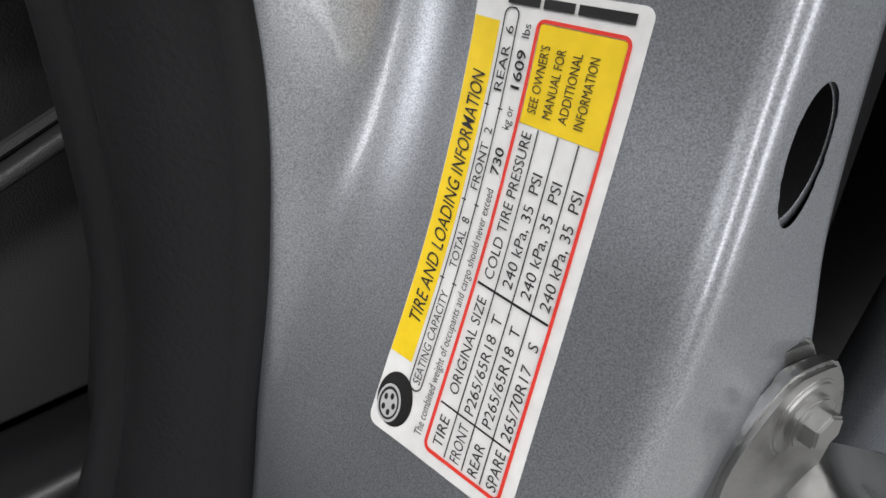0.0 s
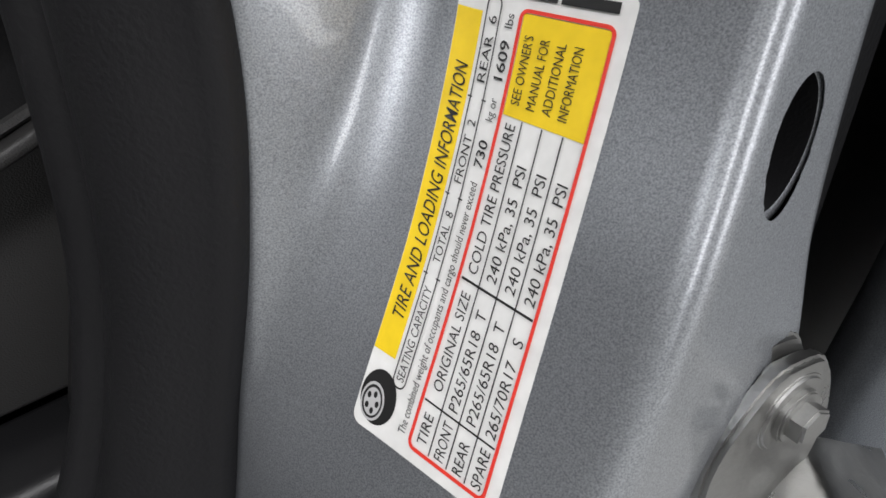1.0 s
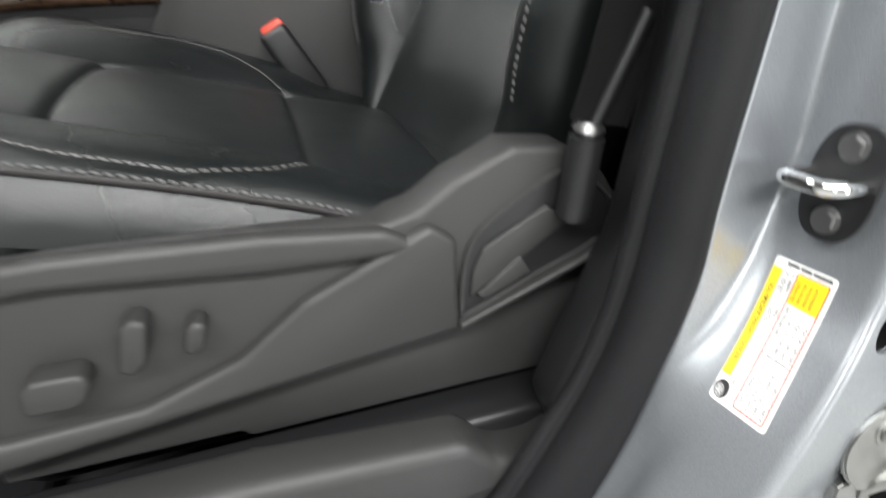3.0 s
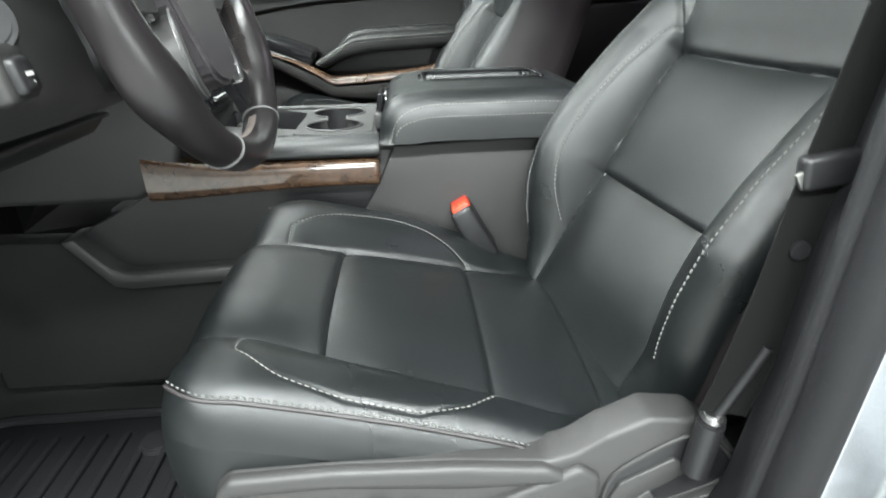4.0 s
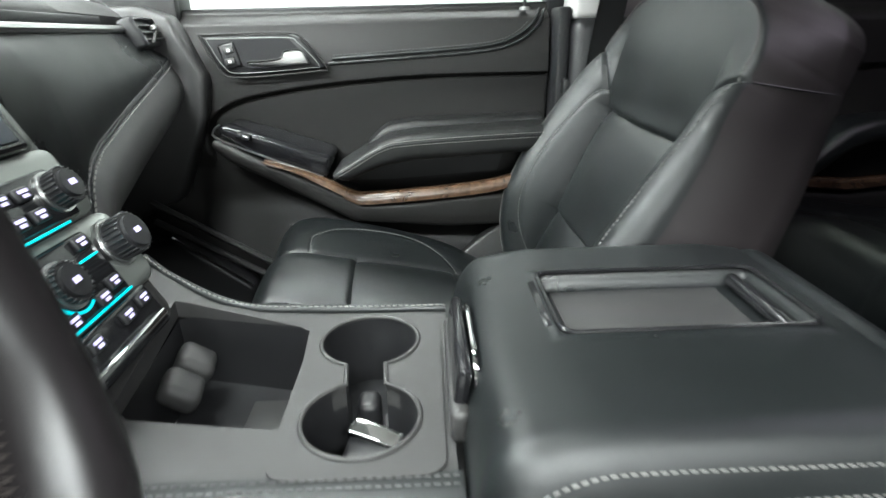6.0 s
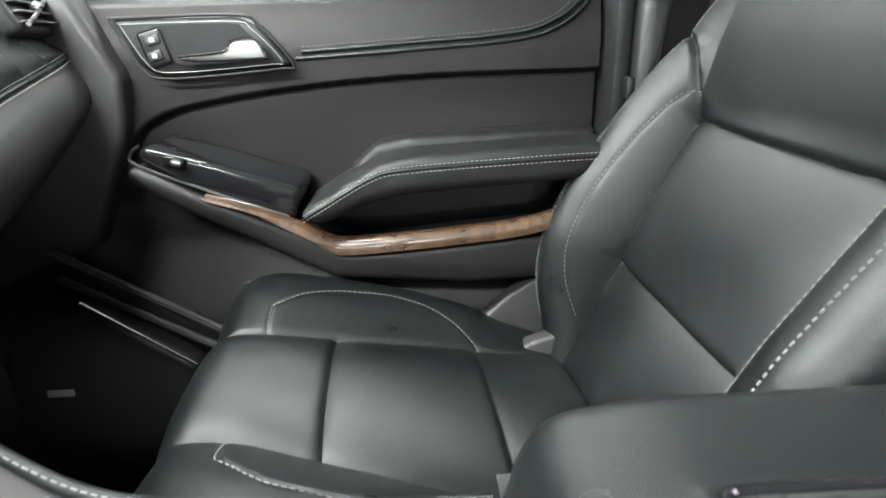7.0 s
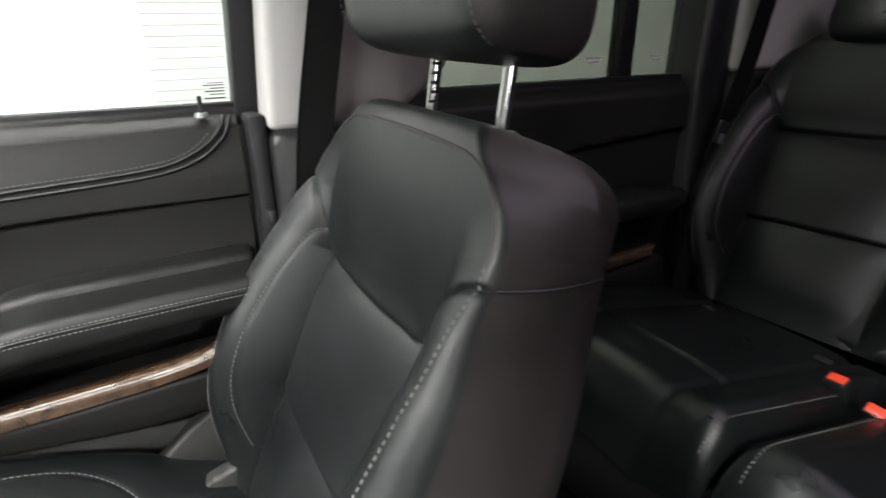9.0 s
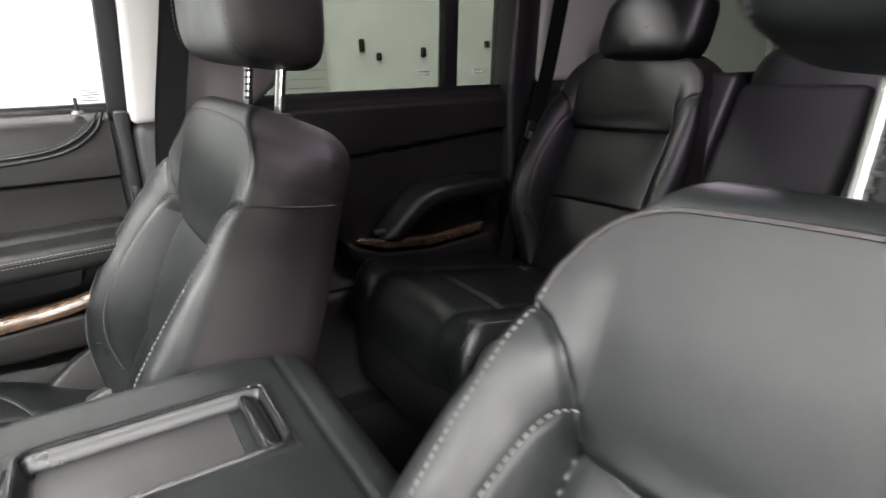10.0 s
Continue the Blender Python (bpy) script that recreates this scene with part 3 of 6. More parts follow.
# ---- driver side door pillar ----
STATIONS = [
    # seal_in, edge, face, ridge, outer, corner: places on each line of the pillar, from the roof down to the sill
    ((0.15, 0.262, 1.5), (0.17, 0.215, 1.5), (0.215, 0.203, 1.5), (0.222, 0.152, 1.5), (0.262, 0.147, 1.5), (0.207, 0.226, 1.5)),
    ((0.121, 0.262, 1.126), (0.143, 0.215, 1.126), (0.194, 0.206, 1.126), (0.199, 0.153, 1.126), (0.228, 0.147, 1.126), (0.189, 0.225, 1.126)),
    ((0.115, 0.262, 1.03), (0.135, 0.215, 1.03), (0.189, 0.206, 1.035), (0.195, 0.153, 1.03), (0.221, 0.147, 1.03), (0.1865, 0.223, 1.035)),
    ((0.104, 0.262, 0.94), (0.128, 0.215, 0.943), (0.1815, 0.206, 0.945), (0.1885, 0.148, 0.945), (0.214, 0.146, 0.945), (0.178, 0.219, 0.945)),
    ((0.099, 0.262, 0.9), (0.1265, 0.215, 0.898), (0.1725, 0.2045, 0.908), (0.1785, 0.1445, 0.9), (0.213, 0.1428, 0.906), (0.1585, 0.2145, 0.9)),
    ((0.09, 0.262, 0.85), (0.119, 0.215, 0.86), (0.153, 0.1955, 0.867), (0.163, 0.138, 0.866), (0.2145, 0.1385, 0.865), (0.1365, 0.2085, 0.86)),
    ((0.075, 0.262, 0.805), (0.107, 0.215, 0.82), (0.125, 0.186, 0.826), (0.14, 0.1325, 0.822), (0.2185, 0.131, 0.822), (0.111, 0.206, 0.821)),
    ((0.05, 0.262, 0.76), (0.09, 0.215, 0.765), (0.094, 0.181, 0.77), (0.109, 0.128, 0.77), (0.228, 0.1365, 0.765), (0.0935, 0.2, 0.765)),
    ((-0.02, 0.26, 0.66), (0.025, 0.213, 0.655), (0.02, 0.18, 0.675), (0.03, 0.13, 0.69), (0.22, 0.115, 0.66), (0.024, 0.196, 0.66)),
    ((-0.22, 0.26, 0.61), (-0.2, 0.21, 0.6), (-0.2, 0.17, 0.63), (-0.2, 0.125, 0.645), (-0.1, 0.115, 0.58), (-0.2, 0.19, 0.61)),
    ((-0.9, 0.26, 0.6), (-0.9, 0.21, 0.59), (-0.9, 0.17, 0.62), (-0.9, 0.125, 0.635), (-0.9, 0.115, 0.57), (-0.9, 0.19, 0.6)),
]


def station_lines():
    """Smooth lines through the stations that all share one parameter."""
    st = np.array(STATIONS, float)
    mid = st.mean(1)
    s = np.r_[0, np.cumsum(np.linalg.norm(np.diff(mid, axis=0), axis=1))]
    slope = np.zeros_like(st)
    d = np.diff(st, axis=0) / np.diff(s)[:, None, None]
    h = np.diff(s)
    for i in range(1, len(s) - 1):
        slope[i] = (d[i - 1] * h[i] + d[i] * h[i - 1]) / (h[i] + h[i - 1])
    slope[0], slope[-1] = d[0], d[-1]
    at = np.r_[np.linspace(s[0], s[2], 16, endpoint=False), np.linspace(s[2], s[7], 170, endpoint=False), np.linspace(s[7], s[-1], 50)]
    out = []
    for x in at:
        i = min(max(int(np.searchsorted(s, x)) - 1, 0), len(s) - 2)
        t = (x - s[i]) / h[i]
        out.append((2 * t ** 3 - 3 * t * t + 1) * st[i] + (t ** 3 - 2 * t * t + t) * h[i] * slope[i] + (3 * t * t - 2 * t ** 3) * st[i + 1] + (t ** 3 - t * t) * h[i] * slope[i + 1])
    return np.array(out)


lines = station_lines()
NR = len(lines)
rail = {k: lines[:, i] for i, k in enumerate(("seal_in", "edge", "face", "ridge", "outer", "corner"))}


def loft(sections, closed=False):
    """Vertices and faces of a skin over rows of places."""
    n = len(sections[0])
    verts = [tuple(p) for row in sections for p in row]
    last = n if closed else n - 1
    faces = [(i * n + j, (i + 1) * n + j, (i + 1) * n + (j + 1) % n, i * n + (j + 1) % n)
             for i in range(len(sections) - 1) for j in range(last)]
    return verts, faces


def rounded_section(points, radii, seg=5):
    """A polyline whose inner corners are rounded."""
    pts = [np.array(p, float) for p in points]
    out = [pts[0]]
    for i in range(1, len(pts) - 1):
        a, b, c = pts[i - 1], pts[i], pts[i + 1]
        r = min(radii[i - 1], 0.45 * np.linalg.norm(a - b), 0.45 * np.linalg.norm(c - b))
        p = b + (a - b) / np.linalg.norm(a - b) * r
        q = b + (c - b) / np.linalg.norm(c - b) * r
        for k in range(seg + 1):
            t = k / seg
            out.append((1 - t) ** 2 * p + 2 * t * (1 - t) * b + t * t * q)
    out.append(pts[-1])
    return out


HOLE = Vector((0.1925, 0.1437, 0.8875))
HN, HU, HV = Vector((-0.185, -0.973, 0.136)), Vector((0.025, 0.134, 0.991)), Vector((0.982, -0.187, 0.0))


def stretch(p, q, n):
    return [p + (q - p) * k / n for k in range(n)]


rows = []
for i in range(NR):
    e, f, r, o, q = (rail[k][i] for k in ("edge", "face", "ridge", "outer", "corner"))
    inward, back = e + np.array((0.012, 0.02, 0.0)), o + np.array((0.01, 0.08, 0))
    c = rounded_section([inward, e, q, f, r, o, back], [0.004, 0.011, 0.012, 0.007, 0.006], 6)
    row = []
    for k, n in ((0, 2), (7, 4), (14, 3), (21, 12), (28, 26), (35, 6)):
        row += stretch(c[k], c[k + 1], n) + c[k + 1:k + 7]
    rows.append(row + [c[-1]])
pv, pf = loft(rows)
pv = [Vector(p) for p in pv]


def hole_place(p):
    """Where a place lies by the oval hole: below 1 inside, and its angle round the hole."""
    d = p - HOLE
    a, b = d.dot(HV), d.dot(HU) + 0.001
    u, w = 0.976 * b + 0.219 * a, 0.976 * a - 0.219 * b
    return math.hypot(u / 0.0126, w / 0.0073), math.atan2(w / 0.0073, u / 0.0126), abs(d.dot(HN))


def oval(angle, size, depth):
    u, w = 0.0126 * size * math.cos(angle), 0.0073 * size * math.sin(angle)
    return HOLE + HV * (0.976 * w + 0.219 * u) + HU * (0.976 * u - 0.219 * w - 0.001) - HN * depth


inside = {k for k, f in enumerate(pf) if (lambda h: h[0] < 1 and h[2] < 0.008)(hole_place(sum((pv[j] for j in f), Vector()) / 4))}
rim = {j for k in inside for j in pf[k]} & {j for k, f in enumerate(pf) if k not in inside for j in f}
for j in rim:
    deep = (pv[j] - HOLE).dot(HN)
    pv[j] = oval(hole_place(pv[j])[1], 1.0, -deep)
pf = [f for k, f in enumerate(pf) if k not in inside]
pillar = tagged(link_mesh("door_pillar", pv, pf, SILVER, sharp=0), "silver painted metal door pillar running into the sill", "pillar", kind="structure")
angles = np.linspace(0, 2 * math.pi, 48, endpoint=False)
hv, hf = loft([[oval(a, g, d) for a in angles] for g, d in ((1.34, 0.0012), (1.3, 0.0003), (1.2, -0.0003), (1.09, -0.0003), (1.03, -0.0001), (1.0, 0.0001))], closed=True)
link_mesh("hole_rim", hv, hf, SILVER, pillar, sharp=0)
# Added black lining stands in for the shade inside the hollow pillar.
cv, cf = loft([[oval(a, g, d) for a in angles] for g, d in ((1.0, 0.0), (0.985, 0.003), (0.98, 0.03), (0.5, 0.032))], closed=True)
link_mesh("hole_shade_lining", cv, cf + [tuple(range(len(cv) - 48, len(cv)))], PLASTIC_BLACK, pillar, sharp=60)

# rubber door seal round the opening
rows = []
for i in range(NR):
    s, e = rail["seal_in"][i], rail["edge"][i]
    d = e - s
    bulge = np.array((-0.011, -0.004, 0.006))
    line = [s + np.array((0.02, 0.012, 0)), s, s + 0.08 * d + bulge * 0.45, s + 0.2 * d + bulge * 0.55, s + 0.27 * d + bulge * 0.25, s + 0.36 * d + bulge * 0.6,
            s + 0.55 * d + bulge * 1.0, s + 0.75 * d + bulge * 0.95, s + 0.92 * d + bulge * 0.5, e + np.array((-0.001, -0.001, 0)), e + np.array((0.014, 0.012, 0))]
    rows.append(smooth_line(line, 40))
seal = thing("door_seal", "black rubber weather seal along the door opening", "seal")
for name, c0, c1 in (("seal_lip", 0, 17), ("seal_bulb", 16, 40)):
    sv, sf = loft([row[c0:c1] for row in rows])
    link_mesh(name, sv, sf, RUBBER, seal, sharp=0)

# ---- tyre label on the pillar ----
LABEL = [Vector(p) for p in ((0.1245, 0.1865, 0.8255), (0.1368, 0.1515, 0.8195), (0.1738, 0.2045, 0.9082), (0.1788, 0.1665, 0.9088))]


def label_plane(u, w):
    a, b, c, d = LABEL
    u = u + 0.25 * u * u * (1 - u)
    return a * (1 - u) * (1 - w) + b * (1 - u) * w + c * u * (1 - w) + d * u * w + Vector((0.0028, 0, 0)) * 4 * u * (1 - u) * (1 - w)


LABEL_OUT = (LABEL[1] - LABEL[0]).cross(LABEL[2] - LABEL[0]).normalized()
LABEL_OUT = LABEL_OUT if LABEL_OUT.x < 0 else -LABEL_OUT
PILLAR_TREE = BVHTree.FromPolygons(pv, pf)


@functools.lru_cache(maxsize=None)
def label_drop(u, w):
    p = label_plane(u, w)
    hit = PILLAR_TREE.ray_cast(p + LABEL_OUT * 0.02, -LABEL_OUT, 0.05)
    return hit[0] if hit[0] else p


def pillar_face(u, w, lift=0.0):
    """A place on the pillar's label face: u runs up the label, w across it from its inner edge."""
    return label_drop(round(u, 4), round(w, 4)) + LABEL_OUT * (lift + 0.0004)


PAPER = material("white_label_film", (0.78, 0.78, 0.76), 0.4, wear=0.04, wear_size=200)
YELLOW = material("yellow_label_print", (0.86, 0.6, 0.01), 0.42, wear=0.03, wear_size=200)
RED_INK = material("red_label_print", (0.72, 0.04, 0.025), 0.42)
BLACK_INK = material("black_label_print", (0.012, 0.012, 0.012), 0.45)
GREY_INK = material("grey_label_print", (0.5, 0.5, 0.5), 0.4)
label = thing("tyre_label", "white and yellow tyre information label stuck on the silver pillar", "label")


def patch(name, outline, mat, lift, cuts=0):
    """A thin printed area with the outline given in label places (u, w)."""
    bm = bmesh.new()
    vs = [bm.verts.new((u, w, 0)) for u, w in outline]
    bm.faces.new(vs)
    for k in range(1, 24):
        geom = bm.verts[:] + bm.edges[:] + bm.faces[:]
        bmesh.ops.bisect_plane(bm, geom=geom, plane_co=(k / 24, 0, 0), plane_no=(1, 0, 0))
    for k in range(1, 20):
        geom = bm.verts[:] + bm.edges[:] + bm.faces[:]
        bmesh.ops.bisect_plane(bm, geom=geom, plane_co=(0, k / 20, 0), plane_no=(0, 1, 0))
    for v in bm.verts:
        v.co = pillar_face(v.co.x, v.co.y, lift)
    return part(name, bm, mat, label)


def rounded(u0, u1, w0, w1, r, seg=5):
    """A rounded rectangle in label places; r in parts of the width."""
    ru = r * 0.42
    out = []
    for cu, cw, a0 in ((u1 - ru, w1 - r, 0), (u0 + ru, w1 - r, 90), (u0 + ru, w0 + r, 180), (u1 - ru, w0 + r, 270)):
        for k in range(seg + 1):
            a = radians(a0 + 90 * k / seg)
            out.append((cu + ru * math.cos(a), cw + r * math.sin(a)))
    return out


def frame_line(name, u0, u1, w0, w1, r, t, mat, lift):
    a, b = rounded(u0, u1, w0, w1, r), rounded(u0 + 0.42 * t, u1 - 0.42 * t, w0 + t, w1 - t, max(0.001, r - t))
    verts, dense = [], []
    for (p, q), (p2, q2) in zip(zip(a, a[1:] + a[:1]), zip(b, b[1:] + b[:1])):
        for k in range(8):
            s = k / 8
            dense.append(((p[0] + (q[0] - p[0]) * s, p[1] + (q[1] - p[1]) * s), (p2[0] + (q2[0] - p2[0]) * s, p2[1] + (q2[1] - p2[1]) * s)))
    for o, i in dense:
        verts += [pillar_face(*o, lift), pillar_face(*i, lift)]
    n = len(dense)
    faces = [(2 * k, 2 * k + 1, 2 * ((k + 1) % n) + 1, 2 * ((k + 1) % n)) for k in range(n)]
    return link_mesh(name, verts, faces, mat, label)


def words(text, u0, u1, wc, h, mat=None, shear=0.0, bold=0.0):
    """Printed words that read up the label, from u0 to u1, h high, centred on wc."""
    cu = bpy.data.curves.new("words", "FONT")
    cu.body, cu.shear, cu.offset = text, shear, bold
    cu.resolution_u = 3
    ob = bpy.data.objects.new("words", cu)
    me = bpy.data.meshes.new_from_object(ob)
    bpy.data.objects.remove(ob)
    co = np.array([v.co[:] for v in me.vertices])
    lo, hi = co.min(0), co.max(0)
    for v in me.vertices:
        u = u0 + (v.co.x - lo[0]) / (hi[0] - lo[0]) * (u1 - u0)
        w = wc + h / 2 - v.co.y / 0.73 * h
        v.co = pillar_face(u, w, 0.00055)
    me.materials.append(mat or BLACK_INK)
    ob = new("text_line", me)
    ob.parent = label
    return ob


def bar(u0, u1, w0, w1, mat=None, lift=0.00045, name="printed_line"):
    return patch(name, [(u0, w0), (u1, w0), (u1, w1), (u0, w1)], mat or BLACK_INK, lift)


def ellipse(u, w, ru, rw, n=32, turn=0.0):
    return [(u + 0.42 * (ru * math.cos(a) * math.cos(turn) - rw * math.sin(a) * math.sin(turn)), w + ru * math.cos(a) * math.sin(turn) + rw * math.sin(a) * math.cos(turn)) for a in np.linspace(0, 2 * math.pi, n, endpoint=False)]


patch("label_film", rounded(0.0, 1.0, 0.0, 1.0, 0.06), PAPER, 0.0)
bar(0.168, 0.912, 0.005, 0.165, YELLOW, 0.0002, "yellow_banner")
words("TIRE AND LOADING INFORMATION", 0.247, 0.79, 0.095, 0.088, shear=0.18, bold=0.003)
frame_line("capsule", 0.12, 0.95, 0.19, 0.285, 0.045, 0.008, BLACK_INK, 0.00045)
for text, a, b in (("SEATING CAPACITY", 0.137, 0.335), ("TOTAL  8", 0.385, 0.49), ("FRONT  2", 0.55, 0.68), ("REAR  6", 0.76, 0.905)):
    words(text, a, b, 0.238, 0.055)
for u in (0.357, 0.522, 0.725):
    bar(u - 0.0015, u + 0.0015, 0.175, 0.205)
    bar(u - 0.0015, u + 0.0015, 0.27, 0.3)
words("The combined weight of occupants and cargo should never exceed", 0.045, 0.565, 0.345, 0.052)
words("730", 0.595, 0.65, 0.345, 0.06, bold=0.012)
words("kg or", 0.69, 0.737, 0.345, 0.05)
words("1609", 0.775, 0.858, 0.345, 0.06, bold=0.012)
words("lbs", 0.885, 0.917, 0.345, 0.05)
frame_line("red_border", 0.028, 0.935, 0.4, 0.93, 0.05, 0.02, RED_INK, 0.0004)
bar(0.714, 0.925, 0.422, 0.908, YELLOW, 0.0002, "yellow_box")
for text, w in (("SEE OWNER'S", 0.48), ("MANUAL FOR", 0.575), ("ADDITIONAL", 0.67), ("INFORMATION", 0.765)):
    words(text, 0.738, 0.88, w, 0.056)
for w in (0.55, 0.672, 0.795):
    bar(0.04, 0.712, w - 0.004, w + 0.004)
bar(0.137, 0.141, 0.43, 0.905)
bar(0.386, 0.391, 0.43, 0.905)
for w, row in ((0.485, (("TIRE", 0.052, 0.118), ("ORIGINAL SIZE", 0.168, 0.367), ("COLD TIRE PRESSURE", 0.405, 0.70))),
               (0.612, (("FRONT", 0.046, 0.128), ("P265/65R18  T", 0.152, 0.352), ("240 kPa, 35  PSI", 0.408, 0.632))),
               (0.735, (("REAR", 0.046, 0.115), ("P265/65R18  T", 0.152, 0.352), ("240 kPa, 35  PSI", 0.408, 0.632))),
               (0.86, (("SPARE", 0.046, 0.128), ("265/70R17   S", 0.152, 0.345), ("240 kPa, 35  PSI", 0.408, 0.632)))):
    for text, a, b in row:
        words(text, a, b, w, 0.066)
for a, b in ((0.2, 0.4), (0.42, 0.6), (0.62, 0.92)):
    bar(0.957, 0.98, a, b, name="number_bar")
patch("tyre_mark", ellipse(0.078, 0.135, 0.14, 0.125), BLACK_INK, 0.0002)
patch("rim_mark", ellipse(0.064, 0.105, 0.1, 0.082), GREY_INK, 0.0003)
patch("rim_gap", ellipse(0.064, 0.105, 0.086, 0.07), BLACK_INK, 0.0004)
patch("rim_plate", ellipse(0.064, 0.107, 0.072, 0.058), GREY_INK, 0.0005)
for k in range(5):
    a = 2 * math.pi * k / 5 + 0.3
    patch("rim_slot", ellipse(0.064 + 0.42 * 0.045 * math.cos(a), 0.107 + 0.036 * math.sin(a), 0.017, 0.013, 14), BLACK_INK, 0.0006)

# ---- door striker ----
striker = thing("door_striker", "chrome door striker loop on a black plate with two bolts", "latch")
SC = Vector((0.18, 0.183, 0.962))
SU, SW, SN = Vector((0.1, 0.0, 0.99)).normalized(), Vector((0.14, -0.98, 0.0)).normalized(), Vector((-0.98, -0.14, 0.1)).normalized()


def oval_plate(c, u, w, n, ru, rw, t, seg=40, power=2.6):
    bm = bmesh.new()
    lo, hi = [], []
    for k in range(seg):
        a = 2 * math.pi * k / seg
        p = u * ru * sp(math.cos(a), 2 / power) + w * rw * sp(math.sin(a), 2 / power)
        lo.append(bm.verts.new(c + p))
        hi.append(bm.verts.new(c + p + n * t))
    bm.faces.new(lo)
    bm.faces.new(hi)
    for k in range(seg):
        bm.faces.new((lo[k], lo[(k + 1) % seg], hi[(k + 1) % seg], hi[k]))
    return bm


def hex_bolt(parent, c, n, r=0.006, h=0.006, washer=0.0095, mat=None):
    mat = mat or STEEL
    n = Vector(n).normalized()
    b = part("bolt", cylinder(c, Vector(c) + n * h, r, seg=6, bevel=0.0006), mat, parent, "hexagonal steel bolt")
    part("washer", cylinder(Vector(c) - n * 0.0005, Vector(c) + n * 0.0018, washer, seg=32, bevel=0.0005), mat, b)
    return b


part("plate", oval_plate(SC, SU, SW, SN, 0.033, 0.019, 0.004), PLASTIC_BLACK, striker)
loop = [SC + SN * d + SW * s + SU * 0.002 for d, s in ((0.002, 0.012), (0.02, 0.011), (0.028, 0.006), (0.03, 0.0), (0.03, -0.01), (0.028, -0.017), (0.02, -0.02), (0.002, -0.02))]
tube("loop", smooth_line(loop, 40), 0.0045, CHROME, striker, seg=12)
hex_bolt(striker, SC + SU * 0.021 + SN * 0.004, SN, 0.0062, 0.004, 0.008, SATIN)
hex_bolt(striker, SC - SU * 0.021 + SN * 0.004, SN, 0.0062, 0.004, 0.008, SATIN)

# ---- rear door hinge ----
hinge = thing("hinge_bracket", "bare steel rear door hinge bolted to the silver pillar", "hinge")


HINGE_AT = Vector((0.2, 0.1425, 0.888))


def on_face(a, b, d=0.0):
    return HINGE_AT + HV * a + HU * b + HN * d


def flat_plate(name, outline, depth, thick, mat, parent, bevel=0.0012):
    bm = bmesh.new()
    lo = [bm.verts.new(on_face(a, b, depth)) for a, b in outline]
    hi = [bm.verts.new(on_face(a, b, depth + thick)) for a, b in outline]
    bm.faces.new(lo)
    bm.faces.new(hi)
    n = len(outline)
    for k in range(n):
        bm.faces.new((lo[k], lo[(k + 1) % n], hi[(k + 1) % n], hi[k]))
    bmesh.ops.recalc_face_normals(bm, faces=bm.faces)
    bmesh.ops.bevel(bm, geom=bm.edges[:], offset=bevel, segments=2, affect="EDGES", clamp_overlap=True)
    return part(name, bm, mat, parent, sharp=50)


def round_outline(points, n=40):
    return [tuple(p) for p in smooth_line(points + points[:1], n)][:-1]


upper = [(0.008, -0.052), (-0.001, -0.052), (-0.0095, -0.059), (-0.0175, -0.07), (-0.0195, -0.0835), (-0.015, -0.098), (-0.004, -0.108), (0.008, -0.104), (0.018, -0.095), (0.023, -0.08), (0.0205, -0.064), (0.015, -0.054)]
back_leaf = [(a - 0.0035, b + 0.0045) for a, b in upper]
flat_plate("backing_plate", round_outline(back_leaf, 48), -0.004, 0.006, STEEL, hinge)
flat_plate("upper_leaf", round_outline(upper, 48), 0.0024, 0.0046, STEEL, hinge)
part("bolt_boss", cylinder(on_face(0.006, -0.066, 0.006), on_face(0.006, -0.066, 0.0078), 0.0112, 0.0104, seg=32, bevel=0.0006), STEEL, hinge)
low = [(-0.017, -0.106), (-0.0175, -0.12), (-0.008, -0.136), (0.01, -0.142), (0.015, -0.13), (0.004, -0.113), (-0.007, -0.104)]
flat_plate("lower_leaf", round_outline(low, 36), -0.006, 0.01, STEEL, hinge)
hex_bolt(hinge, on_face(0.006, -0.066, 0.0076), HN, 0.0052, 0.0052, 0.0072)
hex_bolt(hinge, on_face(-0.0035, -0.1365, 0.004), HN, 0.005, 0.0042, 0.0082)
near = smooth_line([(0.002, -0.099, 0.003), (0.016, -0.09, 0.003), (0.028, -0.091, 0.003), (0.051, -0.107, 0.003), (0.075, -0.124, 0.003)], 40)
far = smooth_line([(-0.002, -0.108, 0.005), (0.006, -0.096, 0.012), (0.012, -0.088, 0.019), (0.029, -0.098, 0.022), (0.052, -0.118, 0.022)], 40)
rows = []
for p, q in zip(near, far):
    a, b = on_face(*p), on_face(*q)
    down = Vector((0, 0, -0.0035))
    lip = Vector((0, 0, -0.008)) + HN * 0.001
    rows.append([a, a.lerp(b, 0.5), b, b + lip * 0.5 + HN * 0.0008, b + lip, b + lip - HN * 0.003, b + down - HN * 0.003, a + down])
av, af = loft(rows, closed=True)
link_mesh("arm", av, af + [tuple(range(8)), tuple(range(len(av) - 8, len(av)))], STEEL, hinge, sharp=50)

# ---- centre console ----
console = thing("centre_console", "black centre console with padded lid, cup holders and burl wood side", "console")


